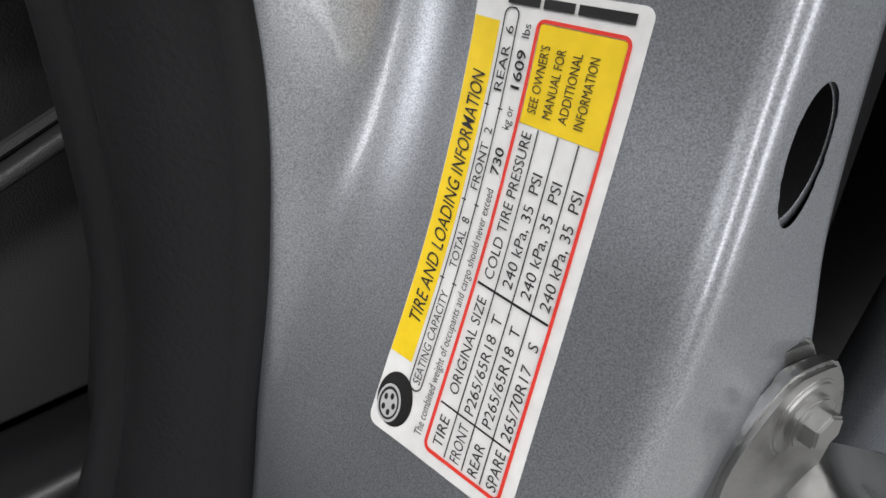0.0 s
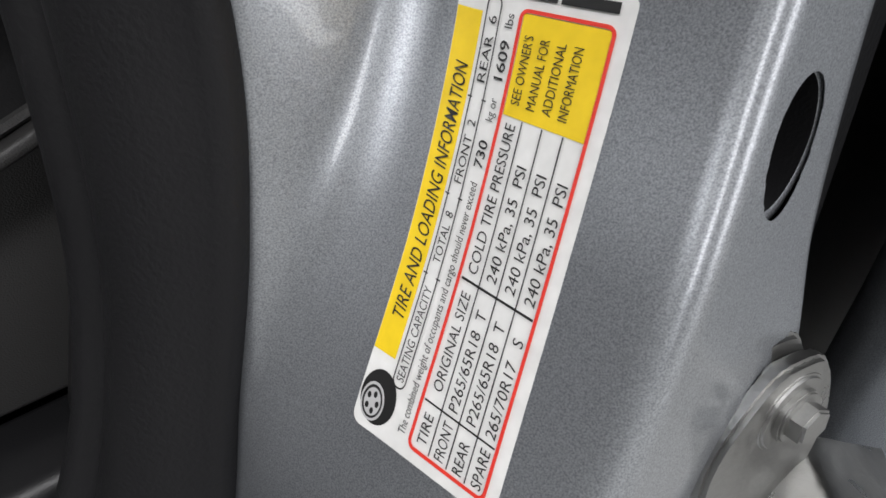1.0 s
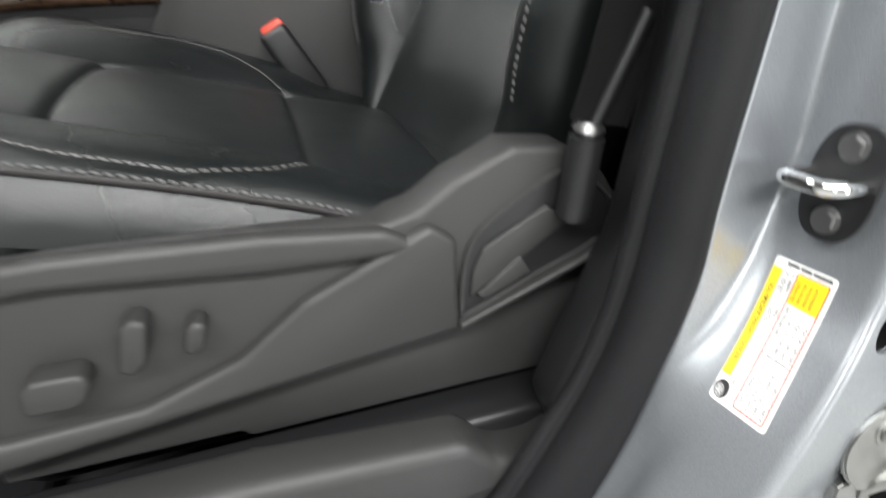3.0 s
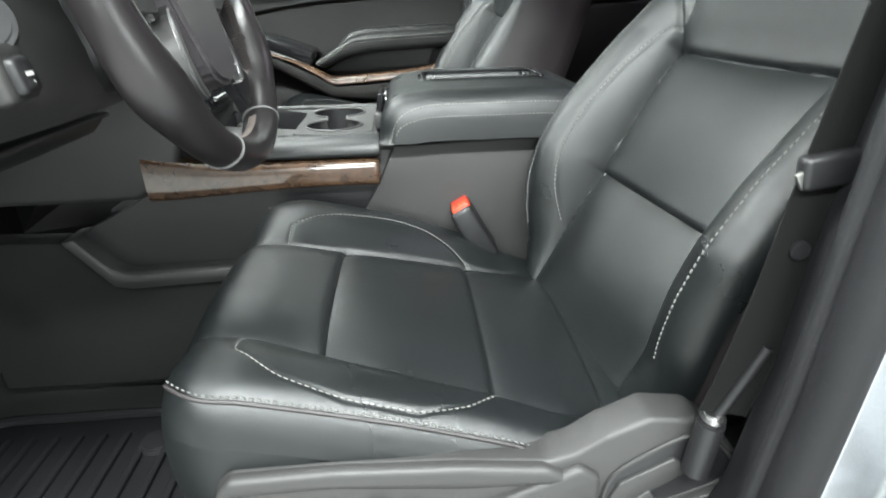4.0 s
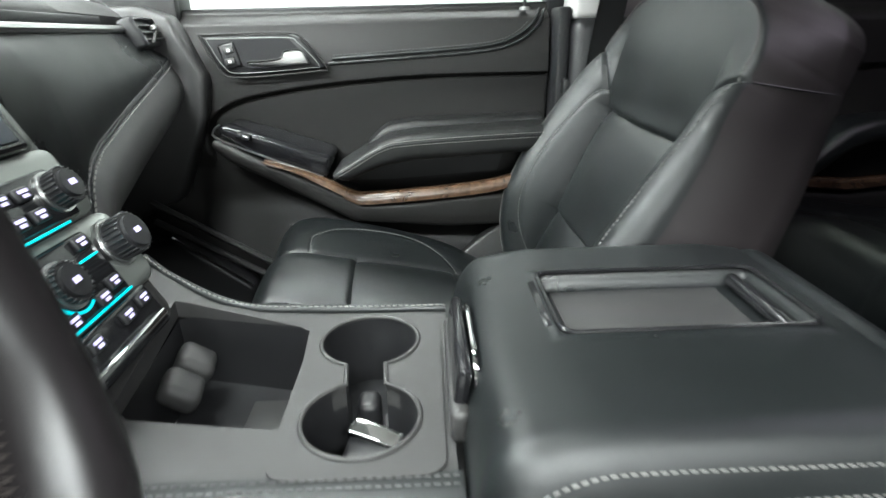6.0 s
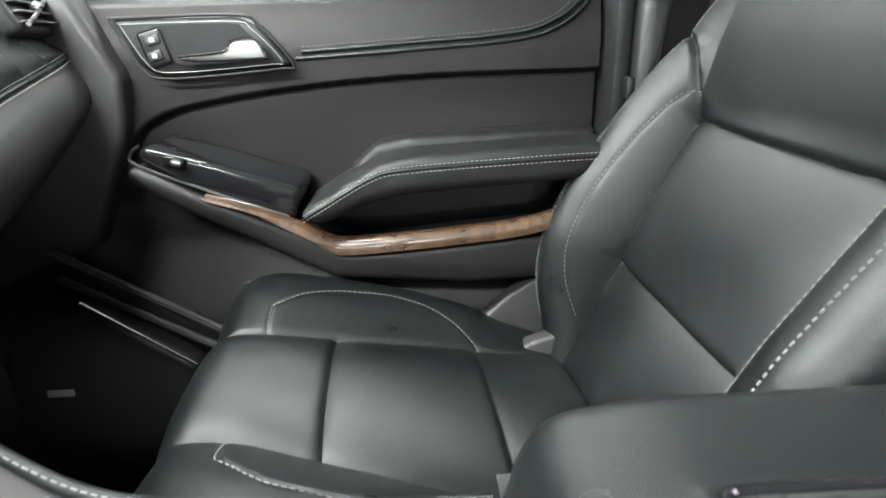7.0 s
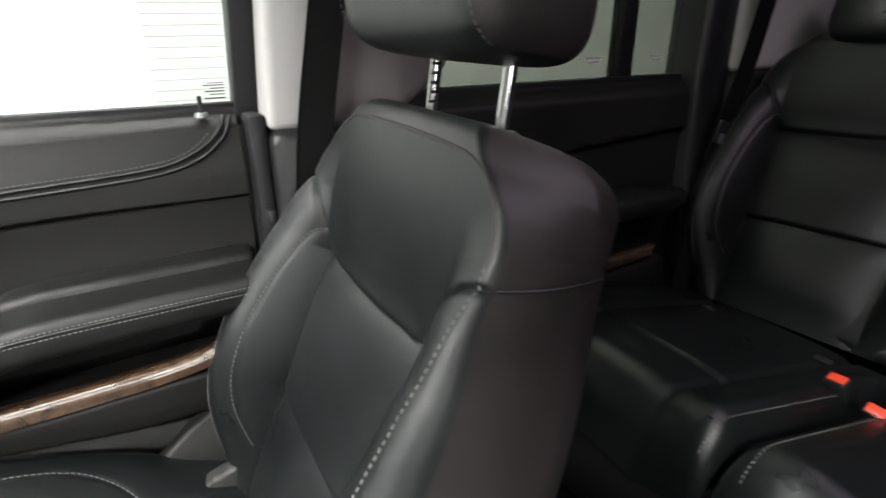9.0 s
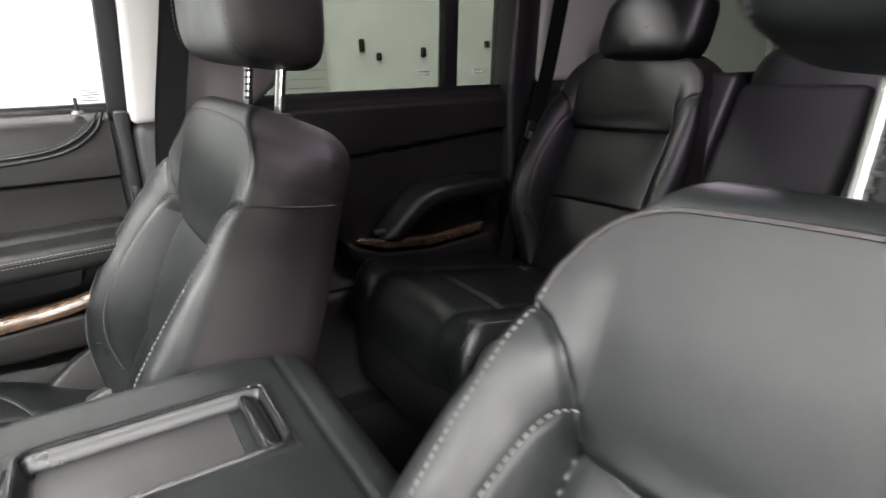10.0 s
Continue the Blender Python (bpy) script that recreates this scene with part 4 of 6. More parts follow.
def ring_panel(name, outer, holes, z0, z1, mat, parent, label="", bevel=0.0, slope=None):
    """A plate with openings: outlines in (x, y), from z0 to z1."""
    bm = bmesh.new()
    loops = []
    for pts in [outer] + holes:
        vs = [bm.verts.new((x, y, z1)) for x, y in pts]
        es = [bm.edges.new((vs[i], vs[(i + 1) % len(vs)])) for i in range(len(vs))]
        loops.append(es)
    bmesh.ops.triangle_fill(bm, edges=[e for es in loops for e in es], use_beauty=True)
    low = bmesh.ops.extrude_face_region(bm, geom=bm.faces[:])
    vs = [g for g in low["geom"] if isinstance(g, bmesh.types.BMVert)]
    for v in vs:
        v.co.z = z0
    if slope:
        for v in bm.verts:
            v.co.z += slope(v.co.x, v.co.y)
    return part(name, bm, mat, parent, label)


def circle(cx, cy, r, n=48, a0=0, a1=360):
    return [(cx + r * math.cos(radians(a)), cy + r * math.sin(radians(a))) for a in np.linspace(a0, a1, n, endpoint=a1 - a0 < 360)]


def round_rect(x0, x1, y0, y1, r, seg=6):
    out = []
    for cx, cy, a0 in ((x1 - r, y1 - r, 0), (x0 + r, y1 - r, 90), (x0 + r, y0 + r, 180), (x1 - r, y0 + r, 270)):
        out += [(cx + r * math.cos(radians(a0 + 90 * k / seg)), cy + r * math.sin(radians(a0 + 90 * k / seg))) for k in range(seg + 1)]
    return out


CZ = 1.112
CUP_A, CUP_B = (-0.299, 1.078), (-0.296, 0.953)
cups = circle(*CUP_B, 0.05, 40, 112, 428) + circle(*CUP_A, 0.05, 40, -68, 248)
tray = [(-0.525, 1.146), (-0.51, 1.152), (-0.38, 1.118), (-0.368, 1.108), (-0.356, 0.955), (-0.366, 0.944), (-0.49, 0.955), (-0.505, 0.965)]


def console_rise(x, y):
    return 0.0 if x > -0.46 else 0.95 * (-0.46 - x) ** 1.35


top_line = [(-0.218, 1.148), (-0.3, 1.152), (-0.45, 1.168), (-0.53, 1.19), (-0.58, 1.205), (-0.66, 1.22), (-0.68, 0.86), (-0.6, 0.865), (-0.5, 0.872), (-0.218, 0.868)]
dense = []
for p, q in zip(top_line, top_line[1:] + top_line[:1]):
    k = max(1, int(math.hypot(q[0] - p[0], q[1] - p[1]) / 0.02))
    dense += [(p[0] + (q[0] - p[0]) * i / k, p[1] + (q[1] - p[1]) * i / k) for i in range(k)]
ring_panel("console_top", dense, [cups, tray], CZ - 0.02, CZ, PLASTIC, console, slope=console_rise)
# raised plate round the cup holders
ring_panel("cup_surround", round_rect(-0.362, -0.226, 0.885, 1.137, 0.018), [cups], CZ - 0.004, CZ + 0.003, PLASTIC, console)


def wall_loop(outline, z0, z1, mat, name, parent, taper=1.0):
    cx, cy = np.mean([p[0] for p in outline]), np.mean([p[1] for p in outline])
    n = len(outline)
    verts = [(x, y, z1) for x, y in outline] + [(cx + (x - cx) * taper, cy + (y - cy) * taper, z0) for x, y in outline]
    faces = [(i, (i + 1) % n, n + (i + 1) % n, n + i) for i in range(n)] + [tuple(range(n, 2 * n))]
    return link_mesh(name, verts, faces, mat, parent, sharp=50)


wall_loop(cups, CZ - 0.075, CZ + 0.002, PLASTIC_BLACK, "cup_holder", console, 0.94)
wall_loop(tray, CZ - 0.085, CZ - 0.001, PLASTIC_BLACK, "storage_tray", console, 0.97)
tube("cup_ring", [(x, y, CZ + 0.0035) for x, y in cups], 0.0024, PLASTIC, console, seg=8, closed=True)
part("cup_spring", box(-0.297, 1.02, CZ - 0.05, 0.022, 0.03, 0.05, 0.008, 3), PLASTIC_BLACK, console)
for x, y in ((-0.497, 1.106), (-0.493, 1.056)):
    part("socket_cover", box(x, y, CZ - 0.034, 0.042, 0.046, 0.026, 0.01, 4, pose(0, 0, 0, 0, 38, 12)), PLASTIC, console)
part("tray_mat", box(-0.405, 1.03, CZ - 0.082, 0.06, 0.13, 0.006, 0.002), PLASTIC, console)
key = thing("key_fob", "black and chrome key fob lying in a cup holder", "key fob")
part("fob_body", box(-0.29, 0.966, CZ - 0.05, 0.05, 0.034, 0.03, 0.008, 3, pose(0, 0, 0, 8, -8, -12)), PLASTIC_BLACK, key)
part("fob_trim", box(-0.287, 0.971, CZ - 0.03, 0.05, 0.02, 0.008, 0.003, 3, pose(0, 0, 0, 10, 6, -24)), CHROME, key, "bright chrome key trim")
# stitched side roll and wood
rows = []
for x in np.linspace(-0.66, -0.214, 60):
    z = CZ + console_rise(x, 0)
    sec = [(0.89, z + 0.0015), (0.875, z + 0.002), (0.86, z - 0.003), (0.85, z - 0.012), (0.846, z - 0.024), (0.848, z - 0.03), (0.87, z - 0.032)]
    rows.append([(x, a, b) for a, b in smooth_line(sec, 18)])
v, f = loft(rows)
link_mesh("padded_edge", v, f, LEATHER, console, sharp=0)
for dy, dz in ((0.884, 0.0028), (0.876, 0.0028)):
    stitches("stitching", [(x, dy, CZ + console_rise(x, 0) + dz) for x in np.linspace(-0.5, -0.216, 50)], THREAD_DARK, console, r=0.0006)
far_edge = smooth_line([(-0.218, 1.147, CZ + 0.002), (-0.35, 1.153, CZ + 0.002), (-0.46, 1.168, CZ + 0.003), (-0.54, 1.19, CZ + 0.03), (-0.58, 1.203, CZ + 0.055)], 70)
tube("edge_roll", far_edge, 0.006, LEATHER, console, seg=10)
stitches("stitching", far_edge + np.array((0, -0.003, 0.0058)), THREAD, console, r=0.0006)
rows = []
for x in np.linspace(-0.6, -0.216, 50):
    z1 = CZ - 0.034 + 0.3 * console_rise(x, 0)
    z0 = 1.03 - 0.012 * float(sstep(-0.3, -0.6, np.array(x)))
    sec = [(0.87, z1), (0.852, z1 - 0.001), (0.843, z1 - 0.006), (0.841, (z0 + z1) / 2), (0.845, z0 + 0.005), (0.87, z0)]
    rows.append([(x, a, b) for a, b in smooth_line(sec, 18)])
v, f = loft(rows)
link_mesh("wood_trim", v, f + [tuple(range(len(v) - 18, len(v)))], WOOD, console, "glossy burl wood trim", sharp=0)
for yy in (0.855, 1.14):
    s = 1 if yy < 1 else -1
    # upright body beside the seats
    outline = [(-0.245, 0.99), (-0.215, 1.04), (-0.19, 1.098), (0.0, 1.103), (0.17, 1.1), (0.2, 0.9), (0.2, 0.62), (-0.3, 0.62), (-0.285, 0.94)]
    part("console_side", prism(outline, "y", yy - 0.008, yy + 0.012, 0.005, 2), PLASTIC, console)
part("console_core", box(-0.03, 0.995, 0.86, 0.4, 0.26, 0.46, 0.01), PLASTIC, console)
part("front_core", box(-0.46, 1.0, 0.83, 0.48, 0.24, 0.34, 0.02), PLASTIC_BLACK, console)
part("foot_rail", prism([(-0.76, 0.96), (-0.69, 0.872), (-0.66, 0.866), (-0.28, 0.88), (-0.28, 0.905), (-0.66, 0.893), (-0.685, 0.902), (-0.735, 0.965)], "y", 0.83, 0.9, 0.006, 2), PLASTIC, console)
part("lower_side", prism([(-0.95, 0.66), (-0.28, 0.66), (-0.28, 0.885), (-0.66, 0.872), (-0.77, 0.955), (-0.95, 0.96)], "y", 0.845, 0.9, 0.008, 2), CARPET, console)
part("side_recess", prism([(-0.76, 0.95), (-0.68, 0.89), (-0.24, 0.9), (-0.215, 1.035), (-0.6, 1.03)], "y", 0.868, 0.9), PLASTIC_BLACK, console)


# padded lid: rounded box with a recess in its top
def lid_mesh():
    x0, x1, y0, y1, zb = -0.212, 0.172, 0.812, 1.178, 1.108
    nx, ny = 120, 110
    xs, ys = np.linspace(x0, x1, nx), np.linspace(y0, y1, ny)
    X, Y = np.meshgrid(xs, ys, indexing="ij")
    r = 0.045
    dx = np.minimum(X - x0, (x1 - X))
    dy = np.minimum(Y - y0, y1 - Y)
    top = 1.186 - 0.012 * sstep(0.05, 0.17, X) - 0.01 * sstep(-0.12, -0.21, X)
    ex, ey = np.clip(1 - dx / r, 0, 1), np.clip(1 - dy / r, 0, 1)
    fall = 0.075 * (1 - np.sqrt(np.clip(1 - np.clip(ex ** 2.6 + ey ** 2.6, 0, 1), 0, 1)))
    Z = np.maximum(top - fall, zb)
    rx = np.minimum(X + 0.128, 0.083 - X)
    ry = np.minimum(Y - 0.957, 1.072 - Y)
    inside = np.minimum(rx, ry)
    Z = Z - 0.016 * sstep(-0.002, 0.006, inside) + 0.002 * np.exp(-((inside + 0.004) / 0.004) ** 2)
    Z = Z + groove(X - 0.118, 0.004, 0.004)
    verts = [(X[i, j], Y[i, j], Z[i, j]) for i in range(nx) for j in range(ny)]
    faces = [(i * ny + j, (i + 1) * ny + j, (i + 1) * ny + j + 1, i * ny + j + 1) for i in range(nx - 1) for j in range(ny - 1)]
    return verts, faces


v, f = lid_mesh()
lid = link_mesh("lid", v, f, LEATHER, console, "padded leather lid", sharp=0)
rec = round_rect(-0.13, 0.085, 0.955, 1.074, 0.014)
tube("recess_bead", [(x, y, 1.1875) for x, y in rec], 0.0026, GLOSS_BLACK, lid, seg=8, closed=True)
part("recess_mat", box(-0.035, 1.015, 1.1695, 0.165, 0.095, 0.004, 0.0015), PLASTIC, lid)
part("recess_end", box(0.068, 1.0145, 1.176, 0.02, 0.105, 0.014, 0.005, 3, pose(0, 0, 0, 0, 25, 0)), GLOSS_BLACK, lid)
part("recess_front", box(-0.136, 1.0145, 1.182, 0.008, 0.09, 0.01, 0.003, 2, pose(0, 0, 0, 0, -20, 0)), GLOSS_BLACK, lid)


def lid_z(x, y):
    dx, dy = min(x + 0.212, 0.172 - x), min(y - 0.812, 1.178 - y)
    t = 1.186 - 0.012 * float(sstep(0.05, 0.17, np.array(x))) - 0.01 * float(sstep(-0.12, -0.21, np.array(x)))
    ex, ey = max(0, min(1, 1 - dx / 0.045)), max(0, min(1, 1 - dy / 0.045))
    return max(1.108, t - 0.075 * (1 - math.sqrt(max(0, 1 - min(1, ex ** 2.6 + ey ** 2.6)))))


for off in (0.0, 0.007):
    line = smooth_line([(0.16, 0.8165 + off), (0.0, 0.8165 + off), (-0.11 - 0.5 * off, 0.8165 + off), (-0.15 - off, 0.816 + 0.8 * off), (-0.178 - 0.9 * off, 0.8148 + 0.4 * off), (-0.194 - 0.8 * off, 0.8132 + 0.2 * off)], 90)
    stitches("stitching", [(x, y, lid_z(x, y) + 0.0008) for x, y in line], THREAD, lid, length=0.0042, gap=0.0018, r=0.0007)
part("lid_latch", box(-0.2115, 1.0, 1.148, 0.012, 0.135, 0.045, 0.006, 3, pose(0, 0, 0, 0, 8, 0)), GLOSS_BLACK, lid, "chrome edged lid latch")
tube("latch_edge", [(-0.2, y, 1.17 - 0.03 * abs((y - 1.0) / 0.072) ** 6) for y in np.linspace(0.93, 1.07, 30)], 0.0025, CHROME, lid, seg=8)
part("latch_housing", box(-0.214, 1.0, 1.125, 0.016, 0.16, 0.03, 0.006, 3), PLASTIC, lid)

# ---- seat belt buckles ----
def buckle(place, tip, label, size=1.3):
    b = thing("seat_belt_buckle", label, "seat belt buckle", place)
    d = Vector(tip).normalized()
    side = Vector((0, 1, 0))
    side = (side - d * side.dot(d)).normalized()
    nrm = d.cross(side)
    m = Matrix((side, nrm, d)).transposed().to_4x4()
    m = m @ Matrix.Scale(size, 4)
    part("stalk", box(0, 0, 0, 0.03, 0.012, 0.075, 0.004, 2, m @ pose(0, 0, 0.02)), PLASTIC_BLACK, b)
    part("housing", box(0, 0, 0, 0.044, 0.026, 0.068, 0.005, 3, m @ pose(0, 0, 0.085)), PLASTIC_BLACK, b)
    part("release_button", box(0, 0, 0, 0.036, 0.021, 0.018, 0.003, 2, m @ pose(0, -0.002, 0.114)), RED, b, "red release button")
    return b


buckle((0.004, 0.804, 0.844), (-0.5, 0.08, 0.86), "black seat belt buckle with red button beside the console", 1.5)

# ---- steering wheel ----
wheel = thing("steering_wheel", "black leather steering wheel with stitched rim and silver spokes", "steering wheel")
WC = Vector((-0.391, 0.569, 1.337))
WN = Vector((0.964, 0.0, 0.267)).normalized()
WU = Vector((-0.267, 0, 0.964)).normalized()
WY = Vector((0, 1, 0))


def on_wheel(a, b, h=0.0):
    return WC + WY * a + WU * b + WN * h


WR = 0.177
turns = np.linspace(0, 2 * math.pi, 120, endpoint=False)
grip = [0.0172 + 0.0045 * sum(math.exp(-(((math.degrees(a) - c + 180) % 360 - 180) / 13) ** 2) for c in (22, -28, 158, 208)) for a in turns]


def grip_at(a):
    return float(np.interp(a % (2 * math.pi), np.r_[turns, 2 * math.pi], grip + grip[:1]))


rim_rows = []
for a, g in zip(turns, grip):
    o = math.cos(a) * WY + math.sin(a) * WU
    c = on_wheel(WR * math.cos(a), WR * math.sin(a))
    rim_rows.append([c + o * (g * math.cos(w)) + WN * (1.25 * g * math.sin(w)) for w in np.linspace(0, 2 * math.pi, 24, endpoint=False)])
v, f = loft(rim_rows + rim_rows[:1], closed=True)
link_mesh("rim", v, f, RIM_LEATHER, wheel, sharp=0)
for ang in (-62, -118, 15, 165):
    a = radians(ang)
    c = on_wheel(WR * math.cos(a), WR * math.sin(a))
    t = -math.sin(a) * WY + math.cos(a) * WU
    o = math.cos(a) * WY + math.sin(a) * WU
    tube("rim_seam", [c + 0.0176 * (math.cos(w) * o + 1.25 * math.sin(w) * WN) for w in np.linspace(0, 2 * math.pi, 24, endpoint=False)], 0.0013, THREAD_DARK, wheel, seg=6, closed=True)
for lo, hi in ((20, 66), (-40, -4), (114, 160), (184, 220), (-112, -68)):
    line = []
    n = int((hi - lo) * 1.5)
    for k, a in enumerate(np.radians(np.linspace(lo, hi, n))):
        o = math.cos(a) * WY + math.sin(a) * WU
        w = 3.0 if k % 2 else 3.4
        line.append(on_wheel(WR * math.cos(a), WR * math.sin(a)) + (grip_at(a) + 0.0003) * (math.cos(w) * o + 1.25 * math.sin(w) * WN))
    tube("rim_stitching", line, 0.0011, THREAD_BROWN, wheel, "brownish grey cross stitching", seg=5)


def wheel_plate(name, outline, h0, h1, mat, parent, label="", bevel=0.006, seg=4):
    bm = bmesh.new()
    lo = [bm.verts.new(on_wheel(a, b, h0)) for a, b in outline]
    hi = [bm.verts.new(on_wheel(a, b, h1)) for a, b in outline]
    bm.faces.new(lo)
    bm.faces.new(hi)
    n = len(outline)
    for k in range(n):
        bm.faces.new((lo[k], lo[(k + 1) % n], hi[(k + 1) % n], hi[k]))
    bmesh.ops.recalc_face_normals(bm, faces=bm.faces)
    bmesh.ops.bevel(bm, geom=bm.edges[:], offset=bevel, segments=seg, affect="EDGES", clamp_overlap=True)
    return part(name, bm, mat, parent, label)


hub = closed_smooth([(-0.085, 0.036), (-0.07, 0.052), (0.0, 0.057), (0.07, 0.052), (0.085, 0.036), (0.064, 0.008), (0.055, -0.018), (0.047, -0.05), (0.034, -0.087), (0.0, -0.1), (-0.034, -0.087), (-0.047, -0.05), (-0.055, -0.018), (-0.064, 0.008)], 56)
wheel_plate("airbag_cover", [(1.13 * a, 1.04 * b) for a, b in hub], -0.045, 0.012, AIRBAG, wheel, "dark grey airbag cover", 0.016, 5)
for s in (-1, 1):
    spoke = [(s * 0.07, 0.055), (s * 0.11, 0.05), (s * 0.165, 0.03), (s * 0.166, -0.012), (s * 0.12, -0.03), (s * 0.072, -0.03)]
    sp_ob = wheel_plate("spoke", spoke, -0.025, 0.0, PLASTIC, wheel, "", 0.006)
    pad = [(s * 0.09, 0.044), (s * 0.118, 0.043), (s * 0.137, 0.032), (s * 0.135, 0.004), (s * 0.11, -0.006), (s * 0.083, 0.0)]
    wheel_plate("switch_surround", [(s * 0.113 + (a - s * 0.113) * 1.14, 0.02 + (b - 0.02) * 1.16) for a, b in pad], -0.002, 0.0028, GREY_TRIM, sp_ob, "satin grey switch surround", 0.0015, 2)
    wheel_plate("switch_plate", pad, -0.002, 0.004, GLOSS_BLACK, sp_ob, "", 0.002, 2)
    for a, b, r in ((0.125, 0.011, 0.0075), (0.125, 0.025, 0.004), (0.125, -0.003, 0.004), (0.112, 0.011, 0.004), (0.138, 0.011, 0.004), (0.112, 0.026, 0.0035), (0.112, -0.004, 0.0035)):
        part("button", cylinder(on_wheel(s * (a - 0.01), b + 0.01, 0.003), on_wheel(s * (a - 0.01), b + 0.01, 0.007), r, seg=16, bevel=0.001), PLASTIC, sp_ob)
        part("button_mark", box(0, 0, 0, 0.003, 0.0012, 0.0004, 0, 1, Matrix.Translation(on_wheel(s * (a - 0.01), b + 0.01, 0.0072)) @ Matrix((WY, WU, WN)).transposed().to_4x4()), THREAD, sp_ob)
    lower = [(s * 0.03, -0.07), (s * 0.05, -0.045), (s * 0.07, -0.046), (s * 0.09, -0.074), (s * 0.115, -0.094), (s * 0.14, -0.108), (s * 0.118, -0.134), (s * 0.088, -0.156), (s * 0.072, -0.124), (s * 0.05, -0.1)]
    lo_ob = wheel_plate("lower_spoke", lower, -0.022, -0.004, PLASTIC_BLACK, wheel, "", 0.005)
    bright = closed_smooth([(s * 0.06, -0.018), (s * 0.071, -0.03), (s * 0.079, -0.062), (s * 0.078, -0.09), (s * 0.068, -0.108), (s * 0.06, -0.104), (s * 0.066, -0.085), (s * 0.066, -0.06), (s * 0.059, -0.034)], 36)
    wheel_plate("spoke_trim", bright, -0.016, 0.006, SATIN, lo_ob, "satin silver spoke trim", 0.003, 3)
    edge = [(s * 0.07, 0.056), (s * 0.11, 0.052), (s * 0.15, 0.036), (s * 0.149, 0.032), (s * 0.11, 0.046), (s * 0.07, 0.049)]
    wheel_plate("spoke_edge", edge, -0.004, 0.004, SATIN, sp_ob, "", 0.001, 2)
GOLD = material("gold_badge", (0.75, 0.42, 0.05), 0.3, metal=0.6)
badge = [(-0.023, -0.004), (-0.019, 0.006), (-0.007, 0.006), (-0.006, 0.011), (0.009, 0.011), (0.008, 0.006), (0.023, 0.006), (0.019, -0.006), (0.007, -0.006), (0.006, -0.011), (-0.009, -0.011), (-0.008, -0.004)]
wheel_plate("badge_edge", [(a * 1.24, b * 1.36) for a, b in badge], 0.006, 0.0126, SATIN, wheel, "satin chrome badge edge", 0.001, 2)
wheel_plate("badge", [(a * 0.88, b * 0.84) for a, b in badge], 0.006, 0.0145, GOLD, wheel, "plain gold badge shape", 0.001, 2)
part("column_shroud", cylinder(WC - WN * 0.2, WC - WN * 0.045, 0.085, 0.07, seg=32, bevel=0.01), PLASTIC_BLACK, wheel)
# column stalk
stalk = thing("column_stalk", "black steering column stalk with grey end knob", "stalk", (0, 0, 0))
part("lever", cylinder((-0.46, 0.5, 1.35), (-0.465, 0.385, 1.365), 0.009, 0.008), PLASTIC_BLACK, stalk)
part("paddle", box(-0.44, 0.475, 1.325, 0.01, 0.018, 0.05, 0.004, 3, pose(0, 0, 0, 0, -15, 0)), PLASTIC_BLACK, stalk)

# ---- dashboard ----
dash = thing("dashboard", "black padded dashboard with stitched glove box pad and air vents", "dashboard")


def dash_face(y):
    return float(np.interp(y, [0.9, 1.1, 1.2, 1.64, 1.73], [-0.6, -0.6, -0.618, -0.7, -0.725]))


def stitch_z(y):
    return float(np.interp(y, [1.05, 1.165, 1.18, 1.195, 1.215, 1.25, 1.4, 1.55, 1.7], [1.1, 1.17, 1.225, 1.262, 1.28, 1.293, 1.322, 1.347, 1.372]))


rows, pad_rows, low_rows = [], [], []
for y in np.linspace(1.1, 1.735, 100):
    x, zs_ = dash_face(y), stitch_z(y)
    rows.append([(a, y, b) for a, b in smooth_line([(-1.45, 1.44), (-1.2, 1.492), (-0.95, 1.5), (x - 0.16, 1.487), (x - 0.1, 1.47), (x - 0.07, 1.452), (x - 0.065, 1.438), (x - 0.09, 1.432)], 40)])
    pad_rows.append([(a, y, b) for a, b in smooth_line([(x - 0.08, 1.43), (x - 0.052, 1.428), (x - 0.04, 1.418), (x - 0.02, 1.39), (x - 0.004, 0.5 * (1.39 + zs_)), (x, zs_ + 0.006), (x - 0.004, zs_ - 0.002)], 40)])
    low_rows.append([(a, y, b) for a, b in smooth_line([(x - 0.012, zs_ + 0.004), (x + 0.0, zs_ - 0.004), (x + 0.016, zs_ - 0.03), (x + 0.018, zs_ - 0.06), (x - 0.01, zs_ - 0.1), (x - 0.08, zs_ - 0.17), (x - 0.16, zs_ - 0.22), (-1.0, zs_ - 0.25)], 40)])
for name, r, mat in (("dash_top", rows, PLASTIC), ("glove_pad", pad_rows, LEATHER), ("glove_box", low_rows, PLASTIC)):
    v, f = loft(r)
    link_mesh(name, v, f + [tuple(range(40)), tuple(range(len(v) - 40, len(v)))], mat, dash, sharp=60)
for k, mat in ((0.006, THREAD_DARK), (-0.004, THREAD)):
    stitches("stitching", [(dash_face(y) + 0.0016 + (0.004 if k < 0 else 0), y, stitch_z(y) + k) for y in np.linspace(1.17, 1.71, 140)], mat, dash, length=0.006, r=0.0009)
tube("pad_bead", [(dash_face(y) + 0.001, y, stitch_z(y) + 0.001) for y in np.linspace(1.165, 1.725, 90)], 0.003, LEATHER, dash, seg=8)
tube("pad_trim", [(dash_face(y) - 0.044, y, 1.428) for y in np.linspace(1.13, 1.66, 30)], 0.0055, SATIN, dash, seg=8)
part("defrost_slot", box(-0.715, 1.33, 1.441, 0.02, 0.42, 0.012, 0.003, 2, pose(0, 0, 0, 0, 0, 10)), PLASTIC_BLACK, dash)
vent = new("air_vent")
